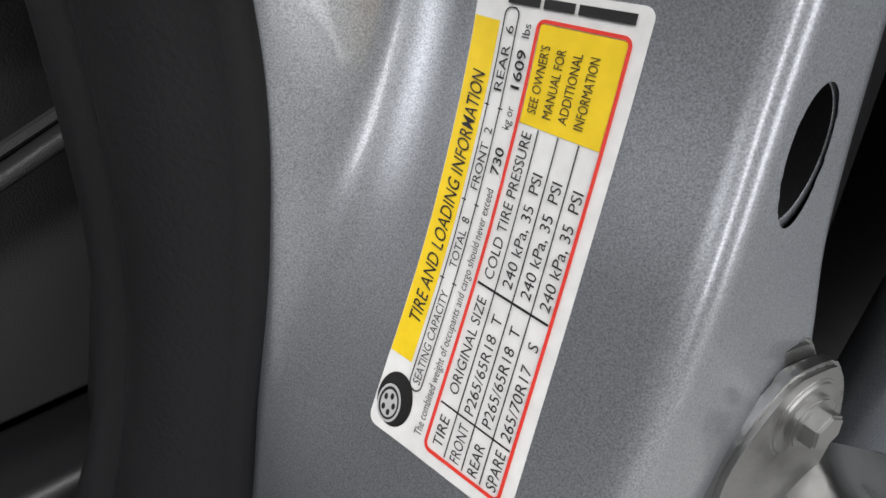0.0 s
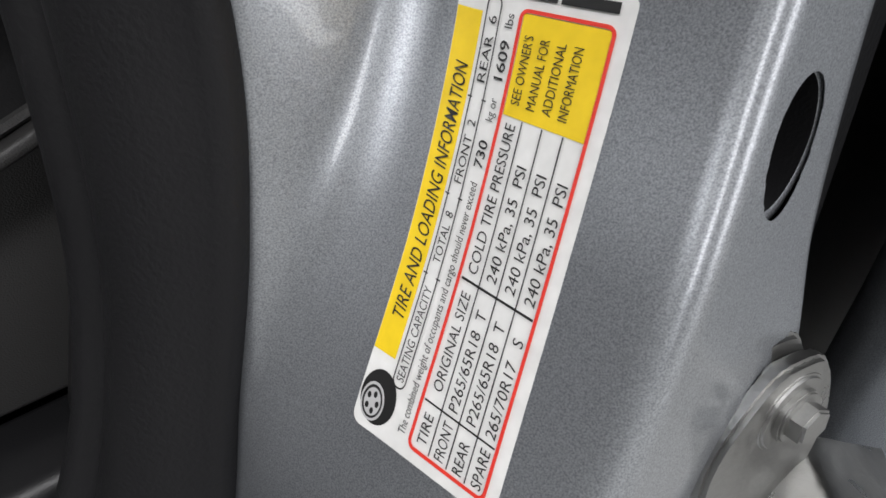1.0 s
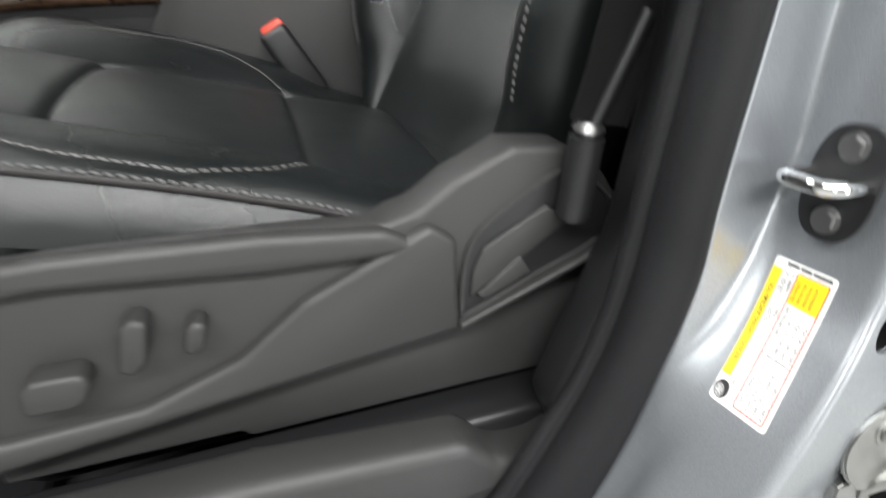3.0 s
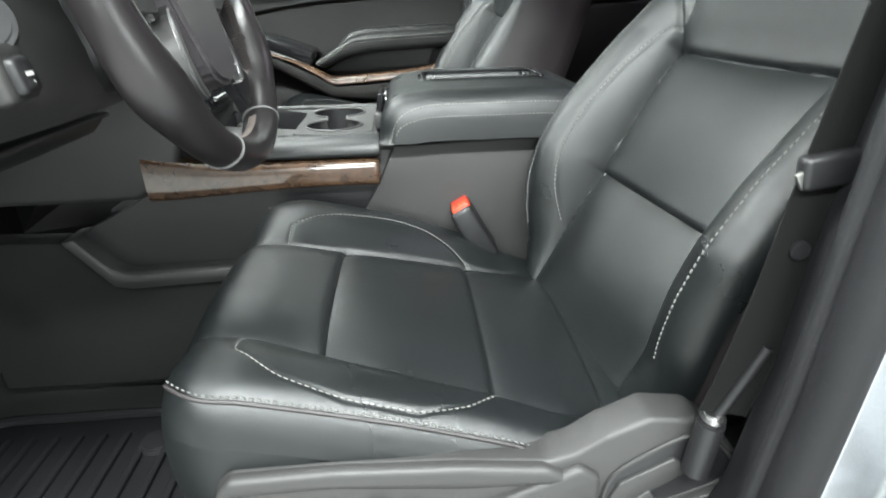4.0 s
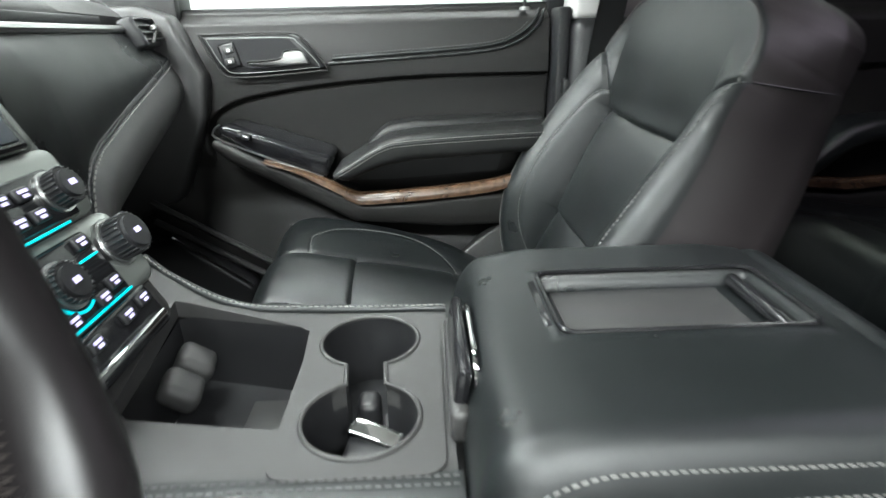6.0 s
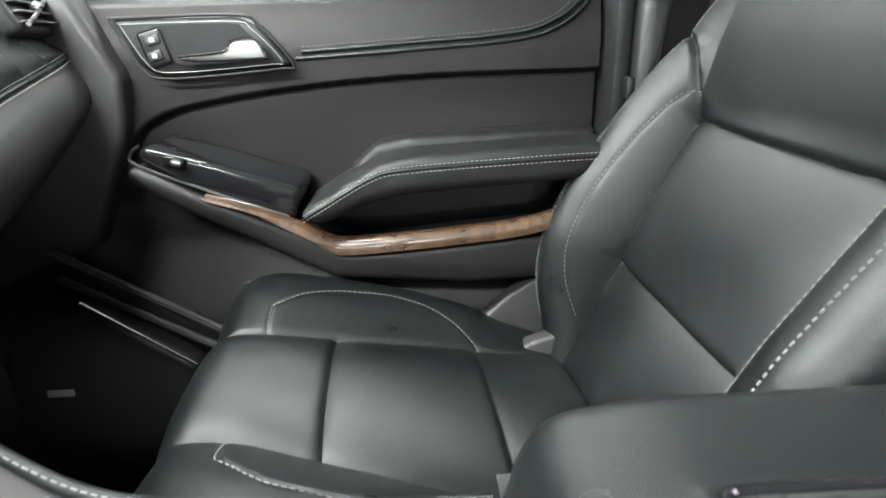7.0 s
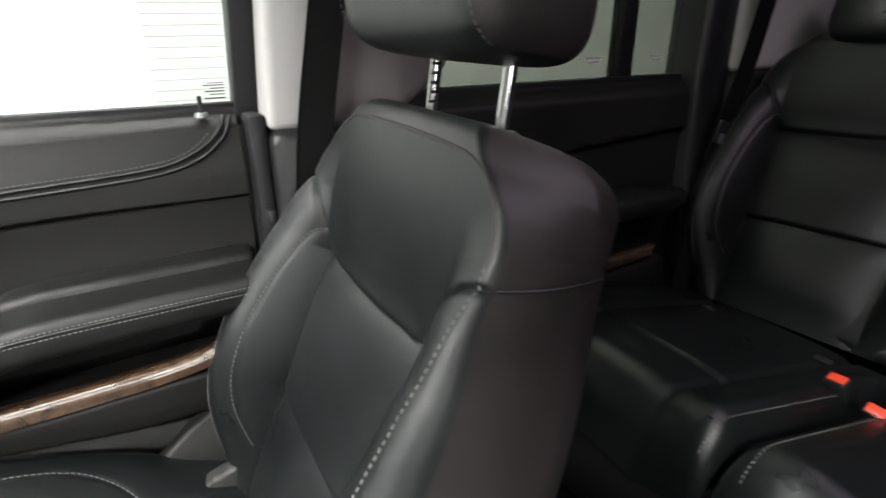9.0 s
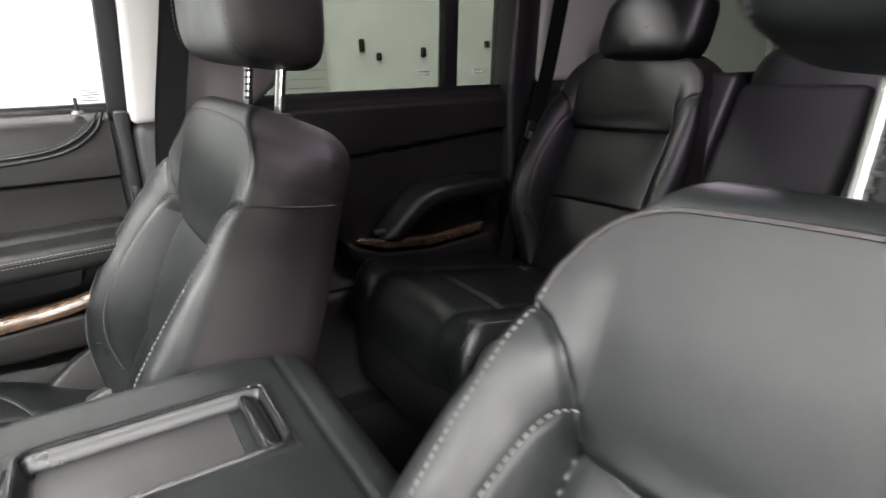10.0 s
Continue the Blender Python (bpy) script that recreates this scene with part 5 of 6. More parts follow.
vent.parent = dash
VM = pose(-0.722, 1.645, 1.425, 0, -25, 12)
part("vent_frame", box(0, 0, 0, 0.03, 0.12, 0.055, 0.008, 3, VM @ pose(-0.012, 0, 0)), PLASTIC_BLACK, vent)
for k in range(4):
    part("vent_slat", box(0, 0, 0, 0.012, 0.1, 0.003, 0.001, 1, VM @ pose(0.006, 0, -0.018 + 0.012 * k, 0, 20, 0)), PLASTIC, vent)
part("vent_knob", box(0, 0, 0, 0.012, 0.02, 0.008, 0.002, 2, VM @ pose(0.012, 0.005, 0)), SATIN, vent)
tube("vent_trim", [VM @ Vector((0.012, -0.06 + 0.125 * math.sin(a / 1.9), -0.024 + 0.055 * a / 3)) for a in np.linspace(0, 3, 24)], 0.0028, CHROME, vent, seg=8)
part("dash_end", prism([(-0.98, 1.0), (-0.74, 1.1), (-0.665, 1.26), (-0.65, 1.34), (-0.7, 1.45), (-0.76, 1.47), (-0.98, 1.46)], "y", 1.69, 1.745, 0.012, 3), PLASTIC, dash)
part("kick_panel", prism([(-1.4, 0.62), (-0.93, 0.62), (-0.9, 0.9), (-0.98, 1.3), (-1.4, 1.3)], "y", 1.66, 1.72, 0.01), PLASTIC_BLACK, dash)
part("firewall", box(-1.42, 0.99, 1.0, 0.05, 1.6, 0.95), CARPET, dash)
# driver side
prof = [(-0.9, 1.2), (-0.6, 1.203), (-0.53, 1.213), (-0.5, 1.232), (-0.483, 1.262), (-0.479, 1.295), (-0.491, 1.328), (-0.53, 1.36), (-0.9, 1.42)]
rows = []
for y in np.linspace(0.19, 0.7, 50):
    push = 0.02 * math.exp(-((y - 0.575) / 0.16) ** 2)
    rows.append([(a + (push if a > -0.6 else 0), y, b) for a, b in smooth_line(prof, 50)])
v, f = loft(rows)
link_mesh("knee_panel", v, f + [tuple(range(50)), tuple(range(len(v) - 50, len(v)))], PLASTIC, dash, sharp=60)
part("knee_bolster", prism([(-0.9, 1.13), (-0.66, 1.14), (-0.575, 1.17), (-0.556, 1.192), (-0.57, 1.206), (-0.9, 1.21)], "y", 0.22, 0.7, 0.012, 3), PLASTIC_BLACK, dash)
tube("bolster_lip", [(-0.5535, y, 1.193) for y in np.linspace(0.24, 0.69, 12)], 0.0035, PLASTIC, dash, seg=8)
part("under_cover", prism([(-1.2, 0.98), (-0.9, 1.02), (-0.8, 1.12), (-0.8, 1.15), (-1.2, 1.15)], "y", 0.24, 0.8, 0.02, 3), CARPET, dash)
part("dash_cheek", prism([(-0.9, 1.02), (-0.62, 1.022), (-0.55, 1.06), (-0.53, 1.13), (-0.55, 1.3), (-0.62, 1.4), (-0.9, 1.42)], "y", 0.845, 0.88, 0.012, 3), PLASTIC, dash)
part("cluster_hood", prism([(-0.98, 1.36), (-0.7, 1.38), (-0.66, 1.46), (-0.68, 1.54), (-0.78, 1.565), (-0.98, 1.55)], "y", 0.3, 0.84, 0.025, 4), PLASTIC_BLACK, dash)
part("driver_dash_top", box(-1.15, 0.65, 1.42, 0.62, 0.92, 0.1, 0.03, 3), PLASTIC_BLACK, dash)
part("switch_bezel", box(-0.474, 0.4, 1.272, 0.02, 0.05, 0.046, 0.008, 3, pose(0, 0, 0, 0, -8, 8)), PLASTIC, dash)
part("rocker_switch", box(-0.463, 0.398, 1.271, 0.016, 0.028, 0.03, 0.006, 3, pose(0, 0, 0, 0, -12, 8)), PLASTIC_BLACK, dash)
part("switch_mark", box(-0.4545, 0.397, 1.266, 0.001, 0.009, 0.003), PAPER, dash)
part("switch_mark", box(-0.4545, 0.397, 1.273, 0.001, 0.009, 0.003), PAPER, dash)
part("stalk_boot", cylinder((-0.5, 0.42, 1.305), (-0.482, 0.402, 1.312), 0.03, 0.024, bevel=0.004), PLASTIC_BLACK, dash)
part("stalk_stem", cylinder((-0.49, 0.41, 1.31), (-0.462, 0.37, 1.352), 0.0155, 0.014, bevel=0.003), PLASTIC_BLACK, dash)
part("stalk_knob", cylinder((-0.466, 0.378, 1.347), (-0.452, 0.36, 1.366), 0.019, 0.018, bevel=0.004), PLASTIC, dash)
# pedals in the dark footwell
pedal = thing("brake_pedal", "black rubber brake pedal on a steel arm", "pedal")
part("pad", box(-0.86, 0.62, 0.86, 0.03, 0.1, 0.055, 0.008, 3, pose(0, 0, 0, 0, -35, 0)), RUBBER, pedal)
part("arm", cylinder((-0.87, 0.62, 0.87), (-1.0, 0.62, 1.08), 0.01), PLASTIC_BLACK, pedal)

# ---- centre stack ----
stack = thing("centre_stack", "grey trimmed radio and climate panel with rubber knobs", "control panel")
SM = Matrix.Translation((-0.54, 0.982, 1.258)) @ Euler((0, radians(-28), 0)).to_matrix().to_4x4()


def on_stack(x, y, z):
    return SM @ Vector((x, y, z))


def stack_box(name, d, y, z, sd, sy, sz, mat, bevel=0.004, parent=None, label=""):
    return part(name, box(0, 0, 0, sd, sy, sz, bevel, 3, SM @ pose(d, y, z)), mat, parent or stack, label)


STACK_TRIM = material("satin_grey_green_trim", (0.17, 0.182, 0.168), 0.36, metal=0.15, grain=0.1, grain_size=1500)
stack_box("surround", -0.065, 0.0, 0.06, 0.1, 0.245, 0.36, PLASTIC, 0.018)
stack_box("radio_housing", -0.018, 0.0, 0.045, 0.03, 0.222, 0.07, STACK_TRIM, 0.012)
stack_box("climate_housing", -0.018, 0.0, -0.032, 0.03, 0.24, 0.082, STACK_TRIM, 0.014)
stack_box("screen_surround", -0.02, -0.005, 0.158, 0.026, 0.225, 0.158, STACK_TRIM, 0.012)
stack_box("screen_frame", -0.006, -0.01, 0.155, 0.012, 0.19, 0.15, GLOSS_BLACK, 0.005)
SCREEN = material("dark_screen_glass", (0.012, 0.016, 0.03), 0.28)
stack_box("screen", 0.001, -0.01, 0.155, 0.004, 0.165, 0.136, SCREEN, 0.001)
stack_box("radio_panel", -0.007, 0.0, 0.037, 0.012, 0.162, 0.048, GLOSS_BLACK, 0.004)
stack_box("climate_panel", -0.006, 0.0, -0.032, 0.012, 0.128, 0.066, GLOSS_BLACK, 0.005)
stack_box("lower_panel", -0.006, 0.0, -0.09, 0.012, 0.16, 0.045, GLOSS_BLACK, 0.005)


def knob(y, z, r, depth):
    k = part("knob", cylinder(on_stack(-0.008, y, z), on_stack(depth, y, z), r, r * 0.94, seg=48, bevel=0.003), PLASTIC_BLACK, stack, "black ribbed rubber knob")
    part("knob_base", cylinder(on_stack(-0.01, y, z), on_stack(0.004, y, z), r * 1.18, seg=48, bevel=0.002), SATIN, k)
    part("knob_mark", box(0, 0, 0, 0.001, 0.008, 0.005, 0, 1, SM @ pose(depth + 0.0008, y, z)), LED, k)
    for j in range(24):
        a = 2 * math.pi * j / 24
        q = on_stack(depth * 0.55, y + r * 0.985 * math.cos(a), z + r * 0.985 * math.sin(a))
        part("rib", box(q.x, q.y, q.z, depth * 0.7, 0.002, 0.002, 0.0006, 1, Euler((0, radians(-28), 0)).to_matrix().to_4x4()), PLASTIC_BLACK, k)
    return k


def emitter(name, colour, strength):
    m = bpy.data.materials.new(name)
    m.use_nodes = True
    b = m.node_tree.nodes["Principled BSDF"]
    b.inputs["Base Color"].default_value = (*colour, 1)
    b.inputs["Emission Color"].default_value = (*colour, 1)
    b.inputs["Emission Strength"].default_value = strength
    return m


LED = emitter("white_backlight", (0.62, 0.55, 0.85), 0.7)
TEAL = emitter("teal_backlight", (0.02, 0.55, 0.62), 0.85)
for y, z, r, d in ((0.066, 0.038, 0.0165, 0.02), (-0.066, 0.038, 0.0165, 0.02), (0.086, -0.024, 0.02, 0.026), (-0.086, -0.024, 0.02, 0.026), (0.0, -0.03, 0.018, 0.012)):
    knob(y, z, r, d)
for y, z in ((0.03, 0.046), (0.005, 0.046), (-0.02, 0.046), (0.03, 0.026), (0.005, 0.026), (-0.02, 0.026), (0.045, -0.008), (0.045, -0.05), (0.022, -0.056), (-0.022, -0.056), (-0.045, -0.008), (-0.045, -0.05), (0.06, -0.078), (0.03, -0.08), (-0.02, -0.08), (-0.05, -0.08)):
    b = stack_box("button", 0.002, y, z, 0.005, 0.018, 0.012, PLASTIC_BLACK, 0.002)
    for k in (-1, 1):
        part("button_mark", box(0, 0, 0, 0.0008, 0.0085 + 0.002 * k, 0.0026, 0, 1, SM @ pose(0.005, y, z + 0.0021 * k)), LED, b)
for y0, y1, z in ((-0.06, 0.06, -0.064), (-0.02, 0.055, 0.011), (0.03, 0.055, -0.022)):
    stack_box("light_line", 0.001, 0.5 * (y0 + y1), z, 0.003, y1 - y0, 0.0022, TEAL, 0.0005)
tube("knob_light", [on_stack(0.0012, 0.025 * math.cos(a), -0.03 + 0.025 * math.sin(a)) for a in np.linspace(2.2, 5.2, 24)], 0.0014, TEAL, stack, seg=6)
stack_box("chrome_bar", 0.004, 0.005, -0.1, 0.008, 0.13, 0.008, CHROME, 0.003)

# ---- passenger door details ----
rows = []
for k, (x, z) in enumerate(smooth_line([(-0.54, 1.194), (-0.485, 1.176), (-0.429, 1.154), (-0.385, 1.132), (-0.36, 1.125), (-0.285, 1.128), (-0.2, 1.134), (-0.127, 1.141), (-0.075, 1.152), (-0.055, 1.166)], 80)):
    h = 0.007 + 0.016 * float(sstep(-0.5, -0.36, np.array(x)))
    sec = [(1.634, z - 0.004), (1.628, z + 0.0005), (1.617, z - 0.001), (1.611, z - 0.3 * h), (1.61, z - 0.65 * h), (1.614, z - h), (1.68, z - h)]
    rows.append([(x, p, q) for p, q in smooth_line(sec, 22)])
v, f = loft(rows)
link_mesh("wood_strip", v, f + [tuple(range(22)), tuple(range(len(v) - 22, len(v)))], WOOD, door, "glossy burl wood strip", sharp=50)
HANDLE = [(-0.655, 1.416), (-0.49, 1.416), (-0.461, 1.404), (-0.42, 1.352), (-0.441, 1.346), (-0.59, 1.338), (-0.625, 1.354)]
cx, cz = -0.54, 1.377
tube("bezel_edge", [(x, 1.7005, z) for x, z in closed_smooth(HANDLE, 60)], 0.002, PLASTIC_SOFT, door, seg=8, closed=True)
tube("bezel_trim", [(cx + (x - cx) * 0.88, 1.6995, cz + (z - cz) * 0.8) for x, z in closed_smooth(HANDLE, 60)], 0.0007, GREY_TRIM, door, seg=6, closed=True)
# Flat black patch on the bezel paints the shade of the hollow behind the lever.
part("recess_shade_patch", prism([(cx + (x - cx) * 0.62 + 0.012, cz + (z - cz) * 0.66 + 0.003) for x, z in closed_smooth(HANDLE, 40)], "y", 1.6985, 1.7035), RUBBER, door)
lever = [(-0.562, 1.3655), (-0.503, 1.3705), (-0.491, 1.384), (-0.46, 1.385), (-0.448, 1.361), (-0.5, 1.3585), (-0.54, 1.3585), (-0.558, 1.361)]
LEVER = material("brushed_dark_silver", (0.3, 0.3, 0.29), 0.33, metal=1.0, grain=0.1, grain_size=1500)
grip = part("door_handle", prism(lever, "y", 1.674, 1.684, 0.003, 3), LEVER, door, "brushed silver door handle lever")
tube("lever_edge", smooth_line([(-0.562, 1.6735, 1.366), (-0.503, 1.6735, 1.371), (-0.492, 1.6735, 1.3835), (-0.461, 1.6735, 1.3845), (-0.449, 1.6735, 1.362)], 40), 0.0016, CHROME, grip, seg=6)
part("lock_plate", box(-0.6, 1.6985, 1.378, 0.032, 0.006, 0.046, 0.005, 3, pose(0, 0, 0, 0, -14, 0)), PLASTIC_BLACK, door)
for dz in (0.01, -0.01):
    lk = part("lock_button", box(-0.6, 1.695, 1.378 + dz, 0.02, 0.005, 0.013, 0.003, 2, pose(0, 0, 0, 0, -14, 0)), PLASTIC, door)
    part("lock_mark", box(-0.6, 1.692, 1.378 + dz, 0.006, 0.001, 0.005), PAPER, lk)
for off in (0.0, 0.009):
    line = smooth_line([(-0.42 + off, 1.723, 1.358 + off), (-0.271, 1.7235, 1.365 + off), (-0.118, 1.7245, 1.374 + off), (-0.053 - off * 0.6, 1.725, 1.389 + off), (-0.012 - off, 1.729, 1.418 + off * 0.5), (0.003 - off, 1.738, 1.448)], 80)
    tube("piping", line, 0.0034, LEATHER, door, seg=8)
stitches("stitching", smooth_line([(-0.41, 1.7205, 1.3735), (-0.271, 1.721, 1.3805), (-0.118, 1.722, 1.3895), (-0.06, 1.7225, 1.404), (-0.026, 1.7265, 1.43)], 80), THREAD_DARK, door, r=0.0006)
arm_line = [(-0.412, 1.6035, 1.172), (-0.385, 1.5995, 1.188), (-0.315, 1.599, 1.226), (-0.264, 1.599, 1.2345), (-0.12, 1.599, 1.241), (-0.0, 1.5995, 1.2445)]
for k in (0.0, -0.0085):
    stitches("stitching", [(x, y - 0.0008, z - 0.009 + k) for x, y, z in smooth_line(arm_line, 90)], THREAD, door, length=0.0042, gap=0.0018, r=0.0006)
tube("armrest_seam", [(x, y + 0.0002, z - 0.0132) for x, y, z in smooth_line(arm_line, 60)], 0.0014, PLASTIC_BLACK, door, seg=6)
part("arm_shelf", prism([(-0.36, 1.2), (-0.315, 1.241), (-0.264, 1.249), (0.004, 1.255), (0.004, 1.215), (-0.3, 1.2)], "y", 1.68, 1.745, 0.012, 3), DOOR_LEATHER, door)
part("window_switch", box(-0.575, 1.629, 1.2375, 0.03, 0.012, 0.014, 0.004, 3, pose(0, 0, 0, 0, 16, 0)), GLOSS_BLACK, door)
part("switch_toggle", box(-0.57, 1.6225, 1.2365, 0.014, 0.01, 0.009, 0.003, 2, pose(0, 0, 0, 0, 16, 0)), SATIN, door)
tube("pad_edge", smooth_line([(-0.616, 1.6285, 1.26), (-0.628, 1.6285, 1.25), (-0.624, 1.6285, 1.235), (-0.545, 1.6285, 1.2), (-0.435, 1.6285, 1.156)], 50), 0.0022, SATIN, door, seg=6)
part("pull_pocket", prism([(-0.4, 1.13), (-0.3, 1.13), (-0.09, 1.142), (-0.07, 1.205), (-0.26, 1.19), (-0.34, 1.165)], "y", 1.7, 1.745), PLASTIC_BLACK, door)
pin = part("lock_pin", cylinder((-0.034, 1.745, 1.447), (-0.034, 1.745, 1.476), 0.0035, 0.003, bevel=0.001), PLASTIC_BLACK, door)
part("pin_collar", cylinder((-0.034, 1.745, 1.447), (-0.034, 1.745, 1.453), 0.011, 0.009, bevel=0.001), GREY_TRIM, pin)
# lower door: map pocket and loudspeaker
part("map_pocket", prism([(-0.72, 0.66), (0.0, 0.66), (0.0, 0.93), (-0.3, 0.9), (-0.56, 0.86)], "y", 1.64, 1.69, 0.015, 3), PLASTIC_BLACK, door)
speaker = part("speaker_grille", prism([(-0.875, 0.785), (-0.735, 0.74), (-0.6, 0.74), (-0.6, 0.93), (-0.74, 1.035), (-0.85, 1.03), (-0.89, 0.93)], "y", 1.63, 1.69, 0.014, 3), PLASTIC_BLACK, door, "black loudspeaker grille with chrome edge")
tube("speaker_trim", [(-0.745, 1.626, 1.042), (-0.6, 1.626, 0.932)], 0.0028, CHROME, speaker, seg=8)
part("speaker_badge", box(-0.81, 1.627, 0.893, 0.04, 0.004, 0.012, 0.002, 2), GREY_TRIM, speaker)
for dz in (0.03, 0.07):
    tube("door_crease", [(-0.79, 1.665, 1.035 + dz), (-0.56, 1.665, 0.9 + dz * 0.9)], 0.007, PLASTIC, door, seg=8)
# window frame and glass
part("sill_strip", box(-0.35, 1.79, 1.456, 0.75, 0.03, 0.014, 0.004), RUBBER, door)
part("frame_rear", prism([(0.012, 1.43), (0.046, 1.43), (0.085, 1.95), (0.045, 1.95)], "y", 1.76, 1.83, 0.006), RUBBER, door)
part("frame_front", prism([(-0.76, 1.45), (-0.705, 1.45), (-0.705, 1.53), (-0.5, 1.83), (-0.55, 1.86)], "y", 1.76, 1.83, 0.006), PLASTIC, door)
part("mirror_cover", prism([(-0.86, 1.44), (-0.7, 1.445), (-0.7, 1.53), (-0.86, 1.53)], "y", 1.735, 1.76, 0.006), PLASTIC, door)
pane = part("window_pane", prism([(-0.72, 1.45), (0.04, 1.45), (0.075, 1.93), (-0.42, 1.93), (-0.7, 1.55)], "y", 1.8, 1.804), GLASS, door, "clear side window glass")
pane.visible_shadow = False
for k, (a, b, c) in enumerate(((0.024, 0.002, 1.524), (0.03, 0.003, 1.518), (0.02, 0.003, 1.51), (0.028, 0.004, 1.502), (0.022, 0.003, 1.494), (0.03, 0.004, 1.484))):
    part("glass_mark", box(0.006 - a / 2, 1.7985, 1.45 + (c - 1.45) * 0.55, a, 0.0006, b * 0.5), BLACK_INK, pane)
part("door_shut_filler", prism([(-0.02, 0.64), (0.08, 0.64), (0.075, 1.44), (-0.02, 1.44)], "y", 1.765, 1.84), PLASTIC_BLACK, door)
part("door_shut_seal", prism([(0.014, 0.66), (0.034, 0.66), (0.044, 1.45), (0.02, 1.45)], "y", 1.68, 1.76, 0.006), RUBBER, door)

# ---- passenger side pillar ----
GREY_TRIM_SOFT = material("light_grey_pillar_trim", (0.5, 0.49, 0.48), 0.7, grain=0.3, grain_size=900)
SMOKE = material("brown_grey_pillar_trim", (0.18, 0.165, 0.16), 0.65, grain=0.3, grain_size=900)
pill = thing("pillar_far_side", "grey trimmed pillar between the passenger doors", "pillar", kind="structure")
part("pillar_lower", prism([(0.04, 0.66), (0.2, 0.66), (0.17, 1.43), (0.044, 1.43)], "y", 1.66, 1.78, 0.02, 3), PLASTIC_BLACK, pill)
part("pillar_upper", prism([(0.044, 1.427), (0.105, 1.427), (0.19, 1.97), (0.09, 1.97)], "y", 1.67, 1.78, 0.012, 3), GREY_TRIM_SOFT, pill)
part("belt_tower", prism([(0.11, 1.33), (0.33, 1.49), (0.36, 1.55), (0.32, 1.6), (0.22, 1.62), (0.2, 1.97), (0.14, 1.97)], "y", 1.7, 1.79, 0.02, 3), SMOKE, pill)
part("adjuster", box(0.235, 1.69, 1.64, 0.05, 0.03, 0.1, 0.01, 3), SMOKE, pill)


def belt(name, points, width, label):
    rows = []
    pts = smooth_line(points, 40)
    for i, p in enumerate(pts):
        d = pts[min(i + 1, 39)] - pts[max(i - 1, 0)]
        side = np.cross(d, (0, 1, 0))
        side = side / (np.linalg.norm(side) + 1e-9) * width / 2
        nrm = np.array((0, 0.0008, 0))
        rows.append([tuple(p - side - nrm), tuple(p + side - nrm), tuple(p + side + nrm), tuple(p - side + nrm)])
    v, f = loft(rows, closed=True)
    b = thing(name, label, "seat belt")
    link_mesh("webbing", v, f, WEBBING, b, sharp=60)
    for s in (0, 1):
        tube("woven_edge", [r[s] for r in rows], 0.0011, WEBBING, b, seg=6)
    return b


belt("seat_belt", [(0.2, 1.66, 1.9), (0.14, 1.655, 1.6), (0.1, 1.65, 1.4), (0.08, 1.645, 1.2), (0.06, 1.64, 0.8)], 0.048, "black webbing seat belt hanging on the far pillar")
guide = thing("belt_guide", "black plastic seat belt guide on the pillar", "belt guide")
part("guide_body", box(0.03, 1.648, 1.31, 0.012, 0.02, 0.03, 0.004, 2), PLASTIC_BLACK, guide)
for name, outline, y0, y1, bevel in (("side_shield", [(-0.2, 0.962), (-0.168, 0.984), (-0.128, 1.02), (-0.092, 1.043), (-0.02, 1.05), (0.0, 0.93), (-0.15, 0.925)], 1.632, 1.662, 0.006),
                                     ("hinge_cover", [(-0.142, 0.951), (-0.108, 0.972), (-0.07, 0.985), (-0.048, 0.97), (-0.044, 0.93), (-0.1, 0.9)], 1.57, 1.598, 0.006)):
    part(name, prism(outline, "y", y0, y1, bevel, 3), PLASTIC, passenger, "dark grey plastic seat side trim").location = -Vector((0.0, 1.403, SEAT_Z))


# ---- driver seat trim ----
trim = new("side_shield")
trim.parent = driver
trim.location = -Vector(driver.location)


def plate_y(name, outline, y0, y1, mat, parent, bevel=0.006, label=""):
    return part(name, prism(outline, "y", y0, y1, bevel, 3), mat, parent, label)


shield = [(-0.362, 0.88), (-0.358, 0.915), (-0.343, 0.93), (-0.248, 0.932), (-0.131, 0.926), (-0.05, 0.917), (-0.025, 0.923), (0.003, 0.942), (0.045, 0.961), (0.09, 0.955), (0.12, 0.932), (0.146, 0.895), (0.139, 0.879), (0.113, 0.866), (0.0, 0.823), (-0.094, 0.812), (-0.236, 0.794), (-0.325, 0.784), (-0.345, 0.8)]
plate_y("shield_panel", shield, 0.318, 0.36, PLASTIC, trim, 0.006, "dark grey plastic seat side shield")
plate_y("upper_band", [(-0.36, 0.885), (-0.357, 0.914), (-0.343, 0.929), (-0.248, 0.931), (-0.131, 0.925), (-0.05, 0.916), (-0.025, 0.9), (-0.044, 0.894), (-0.134, 0.897), (-0.253, 0.909), (-0.34, 0.907), (-0.344, 0.88)], 0.309, 0.33, PLASTIC, trim, 0.007)
plate_y("lower_band", [(-0.362, 0.88), (-0.34, 0.885), (-0.322, 0.812), (-0.31, 0.808), (-0.224, 0.812), (-0.158, 0.836), (-0.111, 0.873), (-0.05, 0.9), (-0.02, 0.915), (0.0, 0.9), (0.001, 0.823), (-0.094, 0.812), (-0.236, 0.794), (-0.325, 0.784), (-0.345, 0.8)], 0.309, 0.33, PLASTIC, trim, 0.006)
plate_y("lip_band", [(0.0, 0.823), (0.001, 0.829), (0.06, 0.851), (0.115, 0.873), (0.14, 0.893), (0.146, 0.892), (0.139, 0.879), (0.113, 0.866)], 0.308, 0.33, PLASTIC, trim, 0.002)
